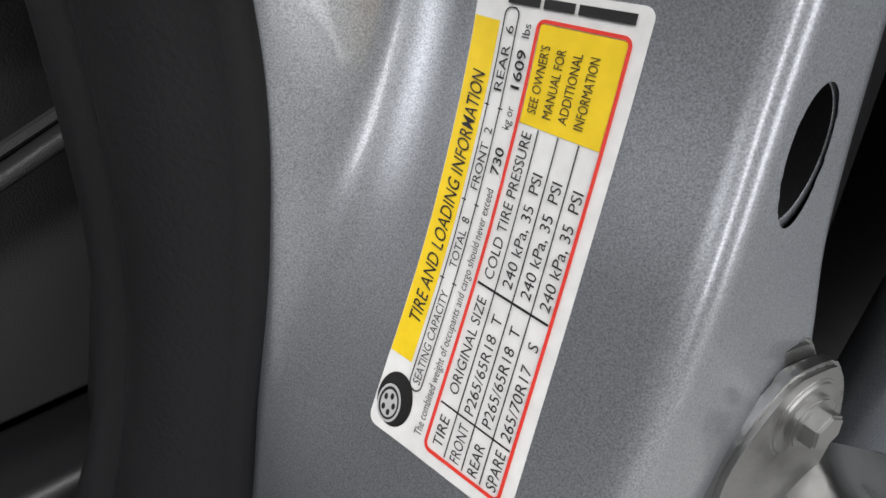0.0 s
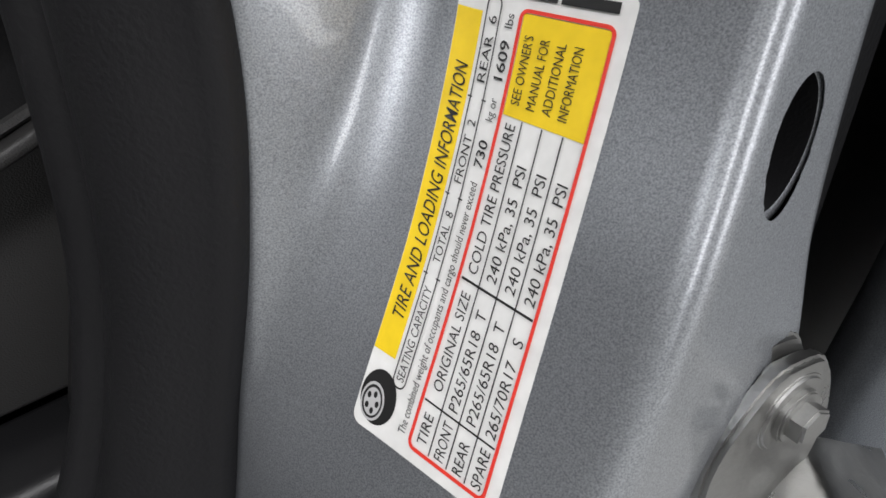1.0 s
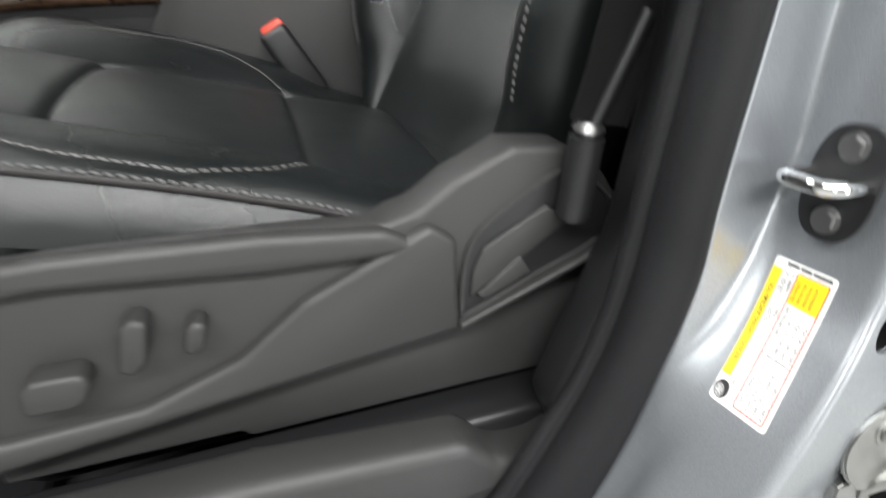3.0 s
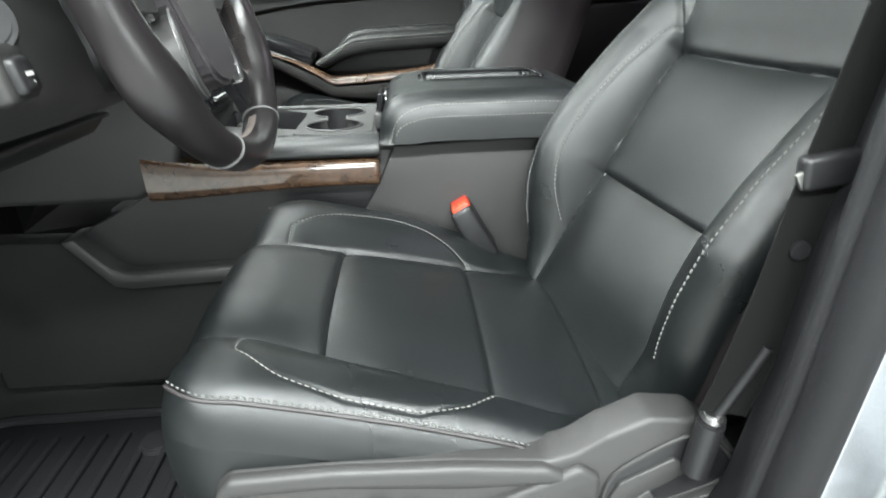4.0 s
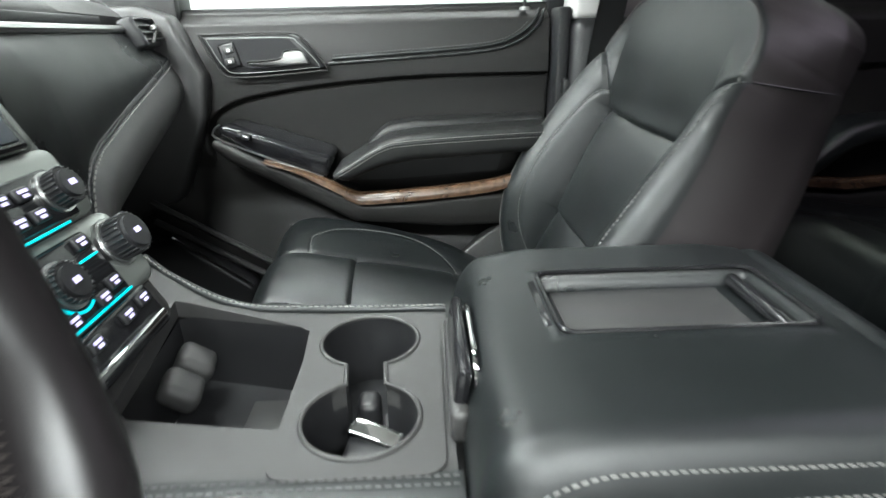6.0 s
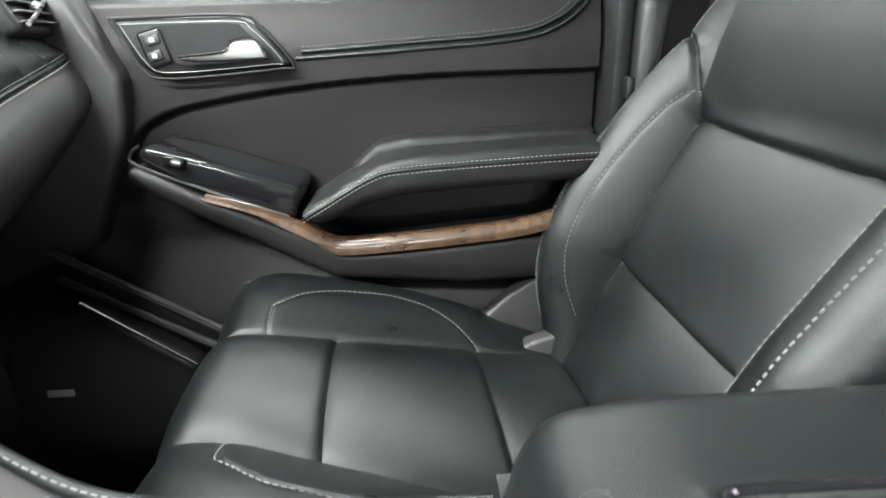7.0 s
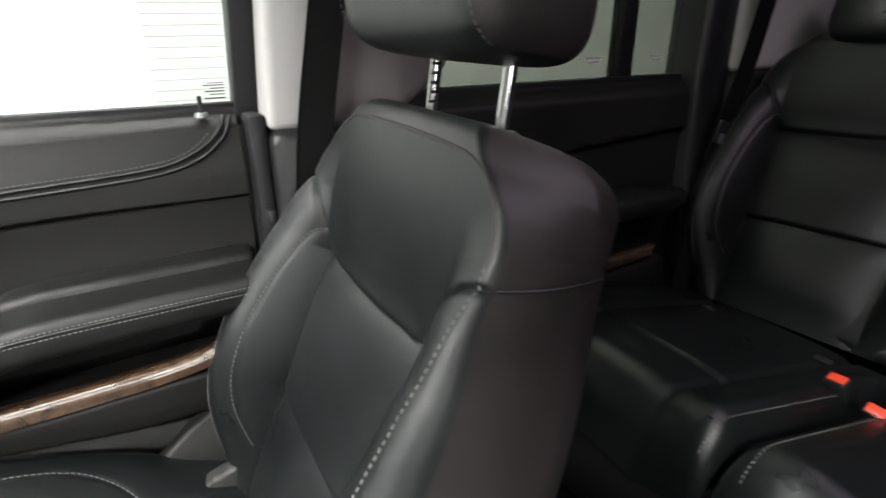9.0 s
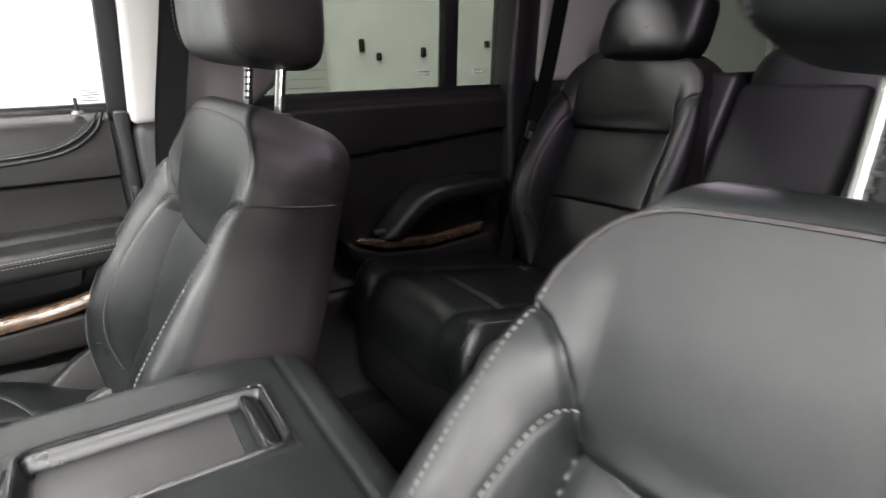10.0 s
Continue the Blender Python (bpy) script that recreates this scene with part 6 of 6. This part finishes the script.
plate_y("valance", [(-0.33, 0.805), (-0.1, 0.825), (0.12, 0.875), (0.15, 0.86), (0.13, 0.755), (0.1, 0.745), (-0.165, 0.745), (-0.172, 0.752), (-0.33, 0.754)], 0.334, 0.36, PLASTIC, trim, 0.004)
plate_y("slide_switch", [(-0.284, 0.834), (-0.282, 0.852), (-0.274, 0.859), (-0.247, 0.858), (-0.243, 0.85), (-0.248, 0.838), (-0.256, 0.833)], 0.298, 0.32, PLASTIC, trim, 0.004)
plate_y("recline_switch", [(-0.228, 0.853), (-0.22, 0.884), (-0.211, 0.889), (-0.203, 0.885), (-0.21, 0.856), (-0.219, 0.848)], 0.298, 0.32, PLASTIC, trim, 0.004)
plate_y("lumbar_switch", [(-0.19, 0.857), (-0.185, 0.874), (-0.178, 0.879), (-0.171, 0.875), (-0.176, 0.858), (-0.183, 0.853)], 0.3, 0.32, PLASTIC, trim, 0.004)
pocket = [(0.004, 0.83), (0.005, 0.862), (0.012, 0.892), (0.03, 0.91), (0.08, 0.938), (0.112, 0.926), (0.136, 0.893), (0.115, 0.876), (0.06, 0.854)]
plate_y("belt_pocket", pocket, 0.3165, 0.33, PLASTIC_BLACK, trim, 0.002)
tube("pocket_rim", [(x, 0.3165, z) for x, z in closed_smooth(pocket, 50)], 0.0022, PLASTIC, trim, seg=6, closed=True)
plate_y("pocket_wall", [(0.01, 0.848), (0.012, 0.87), (0.02, 0.888), (0.07, 0.915), (0.09, 0.9), (0.06, 0.88)], 0.3125, 0.32, PLASTIC, trim, 0.002)
plate_y("pocket_flap", [(0.015, 0.85), (0.05, 0.878), (0.06, 0.862), (0.022, 0.845)], 0.311, 0.32, PLASTIC, trim, 0.002)
lower = thing("seat_belt_anchor", "black sleeved lower seat belt anchor beside the driver seat", "seat belt")
part("sleeve", cylinder((0.0865, 0.305, 0.905), (0.091, 0.302, 0.97), 0.0126, 0.0125, seg=24, bevel=0.003), PLASTIC_BLACK, lower)
part("sleeve_end", cylinder((0.091, 0.302, 0.97), (0.092, 0.302, 0.977), 0.012, 0.01, seg=24, bevel=0.002), SATIN, lower)
part("cable", cylinder((0.093, 0.302, 0.97), (0.125, 0.3, 1.045), 0.005), PLASTIC_BLACK, lower)
belt("seat_belt", [(0.1, 0.304, 0.975), (0.109, 0.302, 1.015), (0.124, 0.3, 1.097), (0.133, 0.298, 1.168), (0.142, 0.297, 1.23), (0.165, 0.29, 1.4), (0.2, 0.28, 1.7)], 0.045, "black webbing seat belt rising beside the driver seat")
tongue = thing("belt_tongue", "steel and black seat belt tongue parked on the webbing", "belt tongue")
part("tongue_grip", box(0.136, 0.294, 1.2, 0.05, 0.014, 0.026, 0.005, 3, pose(0, 0, 0, 0, -8, 0)), PLASTIC_BLACK, tongue)
part("tongue_plate", box(0.116, 0.292, 1.194, 0.014, 0.004, 0.014, 0.0015, 2, pose(0, 0, 0, 0, -30, 0)), STEEL, tongue)
part("belt_stop", cylinder((0.128, 0.294, 1.135), (0.128, 0.3, 1.135), 0.008, seg=16, bevel=0.001), PLASTIC_BLACK, tongue)
sill = thing("sill_trim", "dark plastic sill trim plate below the driver seat", "trim", kind="structure")
part("scuff_plate", prism([(-0.9, 0.775), (-0.163, 0.764), (-0.008, 0.75), (0.018, 0.721), (0.05, 0.716), (0.09, 0.73), (0.1, 0.7), (0.0, 0.63), (-0.9, 0.62)], "y", 0.262, 0.31, 0.012, 3), PLASTIC, sill)
part("inner_sill", prism([(-0.9, 0.73), (0.1, 0.735), (0.12, 0.68), (-0.9, 0.66)], "y", 0.3, 0.35, 0.008, 3), PLASTIC_BLACK, sill)
part("pillar_trim", prism([(0.06, 0.76), (0.115, 0.9), (0.135, 1.03), (0.14, 1.13), (0.19, 1.6), (0.32, 1.6), (0.32, 0.66), (0.1, 0.66)], "y", 0.265, 0.31, 0.01, 3), PLASTIC_BLACK, sill)

# ---- rest of the car shell ----
shell("floor", box(0.75, 0.99, 0.60, 4.4, 1.6, 0.04), CARPET, "black carpeted car floor", "floor")
shell("ceiling", box(1.55, 0.99, 2.02, 4.0, 1.72, 0.05, 0.02), HEADLINER, "light grey car headliner", "ceiling")
shell("rear_gap", prism([(0.265, 0.5), (0.3, 0.5), (0.275, 0.8), (0.25, 0.9), (0.245, 1.1), (0.28, 1.6), (0.255, 1.6), (0.222, 1.1), (0.224, 0.9), (0.248, 0.8)], "y", 0.152, 0.2), RUBBER, "black rubber lined gap before the rear door", "gap")
shell("wall_near_side", box(1.75, 0.2, 1.2, 2.9, 0.06, 1.55, 0.02), PLASTIC_BLACK, "dark rear side wall behind the driver seat", "wall")
shell("rear_door_edge", prism([(0.285, 0.45), (1.4, 0.45), (1.4, 1.4), (0.32, 1.4), (0.262, 1.1), (0.262, 0.92), (0.285, 0.8)], "y", 0.06, 0.14, 0.02, 4), SILVER, "silver painted rear door edge", "car door")
shell("wall_tail", box(3.1, 0.99, 1.25, 0.06, 1.7, 1.5), PLASTIC_BLACK, "dark tailgate trim", "wall")
shell("outer_sill", box(-0.4, 0.11, 0.5, 1.3, 0.1, 0.18, 0.03, 3), SILVER, "silver painted outer sill", "sill")
a_p = thing("windscreen_pillar", "dark trimmed windscreen pillars", "pillar", kind="structure")
for y in (0.24, 1.74):
    part("pillar_cover", prism([(-1.2, 1.4), (-1.12, 1.4), (-0.42, 1.95), (-0.5, 1.99)], "y", y - 0.03, y + 0.03, 0.01), GREY_TRIM_SOFT, a_p)
shell("bonnet", box(-1.9, 0.99, 1.28, 1.1, 1.6, 0.1, 0.05, 3), SILVER, "silver painted bonnet", "bonnet")
windscreen = tagged(part("window_1", prism([(-1.36, 1.4), (-1.354, 1.4), (-0.47, 1.97), (-0.476, 1.975)], "y", 0.28, 1.7), GLASS), "clear windscreen glass", "window", kind="structure")
windscreen.visible_shadow = False

# ---- far rear door ----
rdoor = thing("rear_door", "black rear door trim with armrest and burl wood strip", "car door")


def rdoor_face(x, z):
    y = 1.83 + 0 * x
    line = np.interp(x, [0.2, 0.5, 0.9, 1.05], [1.29, 1.302, 1.331, 1.34])
    y = y - 0.02 * sstep(-0.004, 0.006, z - line) + groove(z - line, 0.005, 0.006) * -1
    y = y + 0.03 * sstep(1.42, 1.45, z) - 0.05 * sstep(1.06, 0.95, z)
    return y


height_panel("trim_panel", np.linspace(0.17, 1.05, 90), np.linspace(0.62, 1.45, 110), rdoor_face, PLASTIC_SOFT, rdoor)
part("armrest", prism([(0.545, 1.1), (0.6, 1.09), (0.67, 1.15), (0.72, 1.17), (0.93, 1.175), (0.93, 1.225), (0.71, 1.22), (0.66, 1.205)], "y", 1.72, 1.83, 0.02, 4), LEATHER, rdoor)
part("wood_strip", prism([(0.48, 1.105), (0.56, 1.075), (0.7, 1.062), (0.85, 1.075), (0.86, 1.1), (0.7, 1.088), (0.56, 1.1), (0.49, 1.118)], "y", 1.735, 1.76, 0.006, 3), WOOD, rdoor)
part("lower_bulge", prism([(0.46, 1.11), (0.56, 1.07), (0.7, 1.055), (0.9, 1.065), (0.92, 0.98), (0.6, 0.985), (0.47, 1.06)], "y", 1.745, 1.83, 0.015, 3), PLASTIC_SOFT, rdoor)
part("pull_switch", box(0.55, 1.755, 1.12, 0.03, 0.012, 0.012, 0.004, 2), SATIN, rdoor)
part("lower_panel", box(0.6, 1.79, 0.82, 0.75, 0.04, 0.32, 0.03, 3), PLASTIC, rdoor)
part("window_sill", box(0.62, 1.86, 1.452, 0.9, 0.04, 0.016, 0.004), RUBBER, rdoor)
part("divider", prism([(0.815, 1.45), (0.855, 1.45), (0.885, 1.95), (0.845, 1.95)], "y", 1.85, 1.89, 0.004), RUBBER, rdoor)
part("frame_front", prism([(0.2, 1.44), (0.3, 1.44), (0.3, 1.95), (0.24, 1.95)], "y", 1.85, 1.89, 0.004), RUBBER, rdoor)
for outline in ([(0.28, 1.45), (0.82, 1.45), (0.85, 1.95), (0.3, 1.95)], [(0.85, 1.45), (1.0, 1.45), (1.03, 1.95), (0.88, 1.95)]):
    g = part("window_pane", prism(outline, "y", 1.868, 1.872), PRIVACY, rdoor, "dark tinted privacy glass")
    for k, (w, h, z) in enumerate(((0.04, 0.004, 1.5), (0.03, 0.003, 1.492))):
        part("glass_mark", box(outline[1][0] - 0.06, 1.8665, z, w, 0.0006, h), PAPER, g)
shell("pillar_rear", prism([(0.99, 0.66), (1.12, 0.66), (1.1, 1.46), (1.14, 1.97), (1.03, 1.97), (0.995, 1.46)], "y", 1.79, 1.9, 0.015, 3), PLASTIC_BLACK, "black plastic rear pillar trim", "pillar")
quarter = thing("rear_quarter_trim", "light grey rear quarter trim with small window", "wall", kind="structure")
part("quarter_upper", prism([(1.08, 1.46), (1.5, 1.46), (1.5, 1.97), (1.12, 1.97)], "y", 1.77, 1.84, 0.02, 3), GREY_TRIM_SOFT, quarter)
part("quarter_lower", prism([(1.06, 0.62), (3.1, 0.62), (3.1, 1.46), (1.08, 1.46)], "y", 1.76, 1.84, 0.02, 3), PLASTIC_BLACK, quarter)
part("quarter_rear", prism([(2.3, 1.46), (3.1, 1.46), (3.1, 1.97), (2.3, 1.97)], "y", 1.77, 1.84, 0.02, 3), GREY_TRIM_SOFT, quarter)
part("quarter_glass", prism([(1.5, 1.46), (2.3, 1.46), (2.3, 1.97), (1.5, 1.97)], "y", 1.8, 1.804), PRIVACY, quarter, "tinted quarter window")
belt("seat_belt", [(1.16, 1.72, 1.9), (1.08, 1.735, 1.5), (1.03, 1.745, 1.33), (0.96, 1.73, 1.1), (0.9, 1.7, 0.98)], 0.05, "black rear seat belt with metal slider")
slider = thing("belt_slider", "chrome and black seat belt slider on the webbing", "belt buckle")
part("slider_plate", box(1.022, 1.738, 1.335, 0.03, 0.01, 0.05, 0.004, 2, pose(0, 0, 0, 0, 22, 0)), PLASTIC_BLACK, slider)
part("slider_tongue", box(1.016, 1.731, 1.322, 0.012, 0.004, 0.022, 0.001, 2, pose(0, 0, 0, 0, 22, 0)), SATIN, slider)


# ---- rear bench ----
def soft_panel(name, place_fn, nu, nv, mat, parent, label=""):
    verts, faces = [], []
    for i in range(nu):
        for j in range(nv):
            verts.append(place_fn(i / (nu - 1), j / (nv - 1)))
    faces = [(i * nv + j, (i + 1) * nv + j, (i + 1) * nv + j + 1, i * nv + j + 1) for i in range(nu - 1) for j in range(nv - 1)]
    return link_mesh(name, verts, faces, mat, parent, label, sharp=0)


def edge_fall(s, r):
    e = np.clip(1 - min(s, 1 - s) / r, 0, 1)
    return 1 - math.sqrt(max(0, 1 - e ** 2.4))


def rear_seat(label, y0, y1, sewn=False):
    seat = thing("rear_seat", label, "car seat", (0, 0, 0), "rear seats")
    yc, half = 0.5 * (y0 + y1), 0.5 * (y1 - y0)

    def cush(s, t):
        x, y = 0.455 + 0.5 * s, y0 + (y1 - y0) * t
        a = abs(y - yc)
        z = 1.066 - 0.09 * s + 0.018 * min(1, max(0, (a - half * 0.55) / (half * 0.3))) * (s < 0.85)
        z += 0.006 * (1 - min(1, a / (half * 0.55)) ** 4)
        z += float(groove(np.array(x - 0.62), 0.006, 0.007)) * (a < half * 0.6) + float(groove(np.array(a - half * 0.58), 0.006, 0.007))
        z -= 0.14 * max(edge_fall(min(s, 0.5), 0.14), 0) + 0.05 * edge_fall(t, 0.09)
        return (x - 0.012 * edge_fall(min(s, 0.5), 0.14), y, z)

    soft_panel("seat_cushion", cush, 70, 70, LEATHER, seat)
    for t in (0.035, 0.965):
        stitches("stitching", [Vector(cush(q, t)) + Vector((0, 0, 0.0012)) for q in np.linspace(0.03, 0.6, 50)], THREAD_SOFT, seat, r=0.0009)
    part("seat_box", box(0.68, yc, 0.86, 0.46, 2 * half - 0.03, 0.18, 0.02), PLASTIC_BLACK, seat)
    up, out = Vector((0.447, 0, 0.894)), Vector((-0.894, 0, 0.447))
    base = Vector((0.955, 0, 1.005))

    def back(s, t):
        v, y = -0.03 + 0.64 * s, y0 + (y1 - y0) * t
        a = abs(y - yc)
        d = 0.03 + 0.026 * float(sstep(0.5, 0.95, np.array(a / half))) * float(sstep(0.42, 0.36, np.array(v)))
        for c in (0.16, 0.385):
            d += float(groove(np.array(v - c), 0.007, 0.009)) * (a < half * 0.6)
        d += float(groove(np.array(a - half * 0.58), 0.006, 0.009)) * (v < 0.4)
        d -= 0.11 * edge_fall(max(s, 0.5), 0.12) + 0.08 * edge_fall(t, 0.1)
        vv = v - 0.02 * edge_fall(t, 0.12) * (s > 0.8)
        return base + up * vv + out * d + Vector((0, y, 0))

    if sewn:
        backrest(seat).matrix_local = pose(1.038, yc + 0.022, 1.166, 0, 0, 5)
    else:
        soft_panel("backrest", back, 90, 70, LEATHER, seat)
    bc = base + up * 0.27 - out * 0.06
    part("back_shell", box(bc.x, yc, bc.z, 0.06, 2 * half - 0.05, 0.56, 0.02, 3, Euler((0, radians(26.5), 0)).to_matrix().to_4x4()), PLASTIC_BLACK, seat)
    return seat


def rear_headrest(seat, y, z=1.5, x=1.185):
    verts, faces = [], []
    nu, nv = 40, 24
    up, out = Vector((0.35, 0, 0.937)), Vector((-0.937, 0, 0.35))
    c = Vector((x, y, z)) + up * 0.09
    for i in range(nv + 1):
        p = -math.pi / 2 + math.pi * i / nv
        for j in range(nu):
            a = 2 * math.pi * j / nu
            verts.append(c + Vector((0, 0.148 * sp(math.cos(p), 0.4) * sp(math.cos(a), 0.4), 0)) + out * (0.05 * sp(math.cos(p), 0.5) * sp(math.sin(a), 0.5)) + up * (0.085 * sp(math.sin(p), 0.5)))
    for i in range(nv):
        for j in range(nu):
            faces.append((i * nu + j, i * nu + (j + 1) % nu, (i + 1) * nu + (j + 1) % nu, (i + 1) * nu + j))
    h = link_mesh("head_restraint", verts, faces, LEATHER, seat, sharp=0)
    for s in (-0.06, 0.06):
        part("post", cylinder(Vector((x, y + s, z)) - up * 0.06, Vector((x, y + s, z)) + up * 0.02, 0.006), CHROME, h)


right = rear_seat("black leather rear bench seat beside the far door", 1.245, 1.745, True)
rear_headrest(right, 1.5)
middle = rear_seat("black leather wide section of the rear bench", 0.3, 1.235)
rear_headrest(middle, 0.52)
rear_arm = thing("fold_armrest", "black fold-down armrest set in the rear bench", "armrest")
part("pad", box(1.05, 1.08, 1.27, 0.06, 0.24, 0.4, 0.02, 3, Euler((0, radians(26.5), 0)).to_matrix().to_4x4()), RUBBER, rear_arm)
part("pull", box(1.12, 1.08, 1.45, 0.012, 0.05, 0.01, 0.003, 2), PLASTIC_BLACK, rear_arm)
for place, tip in (((0.79, 1.262, 0.965), (-0.35, 0.1, 0.9)), ((0.81, 1.225, 0.965), (-0.55, -0.15, 0.6))):
    buckle(place, tip, "black rear buckle with red button on the bench", 0.72)
for y in (1.36, 1.6):
    ring = thing("anchor_loop", "small metal child seat anchor loop in the seat gap", "anchor")
    part("loop", box(0.885, y, 0.995, 0.012, 0.03, 0.005, 0.002, 2), SATIN, ring)

# ---- floor mats ----
mat_ob = thing("floor_mat", "black ribbed rubber floor mat in the driver footwell", "floor mat")
part("mat_base", box(-0.66, 0.56, 0.628, 0.6, 0.46, 0.012, 0.004), RUBBER, mat_ob)
for k in range(12):
    part("mat_rib", box(-0.88 + 0.04 * k, 0.56, 0.637, 0.012, 0.34, 0.008, 0.002, 1), RUBBER, mat_ob)
tube("mat_rim", [(x, y, 0.638) for x, y in round_rect(-0.95, -0.37, 0.34, 0.78, 0.05)], 0.01, RUBBER, mat_ob, seg=8, closed=True)
part("mat_button", cylinder((-0.62, 0.7, 0.632), (-0.62, 0.7, 0.645), 0.03, 0.026, bevel=0.003), PLASTIC_BLACK, mat_ob)

# ---- garage ----
shell("ground", box(0, 1, 0.1, 24, 24, 0.1), CONCRETE, "grey concrete garage floor", "floor")
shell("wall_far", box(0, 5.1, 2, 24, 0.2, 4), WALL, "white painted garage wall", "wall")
# Out of view from here on: dark surfaces that hold the bounced light down.
shell("wall_near", box(0, -4.1, 2, 24, 0.2, 4), WALL_GREY, "unseen garage wall, kept dark grey to cut bounced light", "wall")
shell("wall_front", box(-7.1, 0.5, 2, 0.2, 9.4, 4), WALL_GREY, "unseen garage wall, kept dark grey to cut bounced light", "wall")
shell("wall_rear", box(9.1, 0.5, 2, 0.2, 9.4, 4), WALL_GREY, "unseen garage wall, kept dark grey to cut bounced light", "wall")
shell("ceiling_garage", box(1, 0.5, 4.05, 16.4, 9.4, 0.1), WALL_GREY, "unseen garage ceiling, kept dark grey to cut bounced light", "ceiling")
SLAT = material("off_white_door_slat", (0.5, 0.52, 0.5), 0.6, grain=0.2, grain_size=80, wear=0.05)
rollup = thing("roll_up_door", "white ribbed roll-up door in the garage wall", "garage door")
for k in range(46):
    part("slat", box(0.75, 4.975, 0.2 + 0.065 * k, 1.82, 0.035, 0.0635, 0.002, 1), SLAT, rollup)
for x, z, h in ((1.98, 1.715, 0.1), (2.13, 1.626, 0.06), (2.56, 1.657, 0.08), (3.24, 1.718, 0.06)):
    hook = thing("wall_hook", "small dark hook on the garage wall", "hook")
    part("hook_body", box(x, 4.98, z, 0.035, 0.05, h, 0.008, 2), PLASTIC_BLACK, hook)
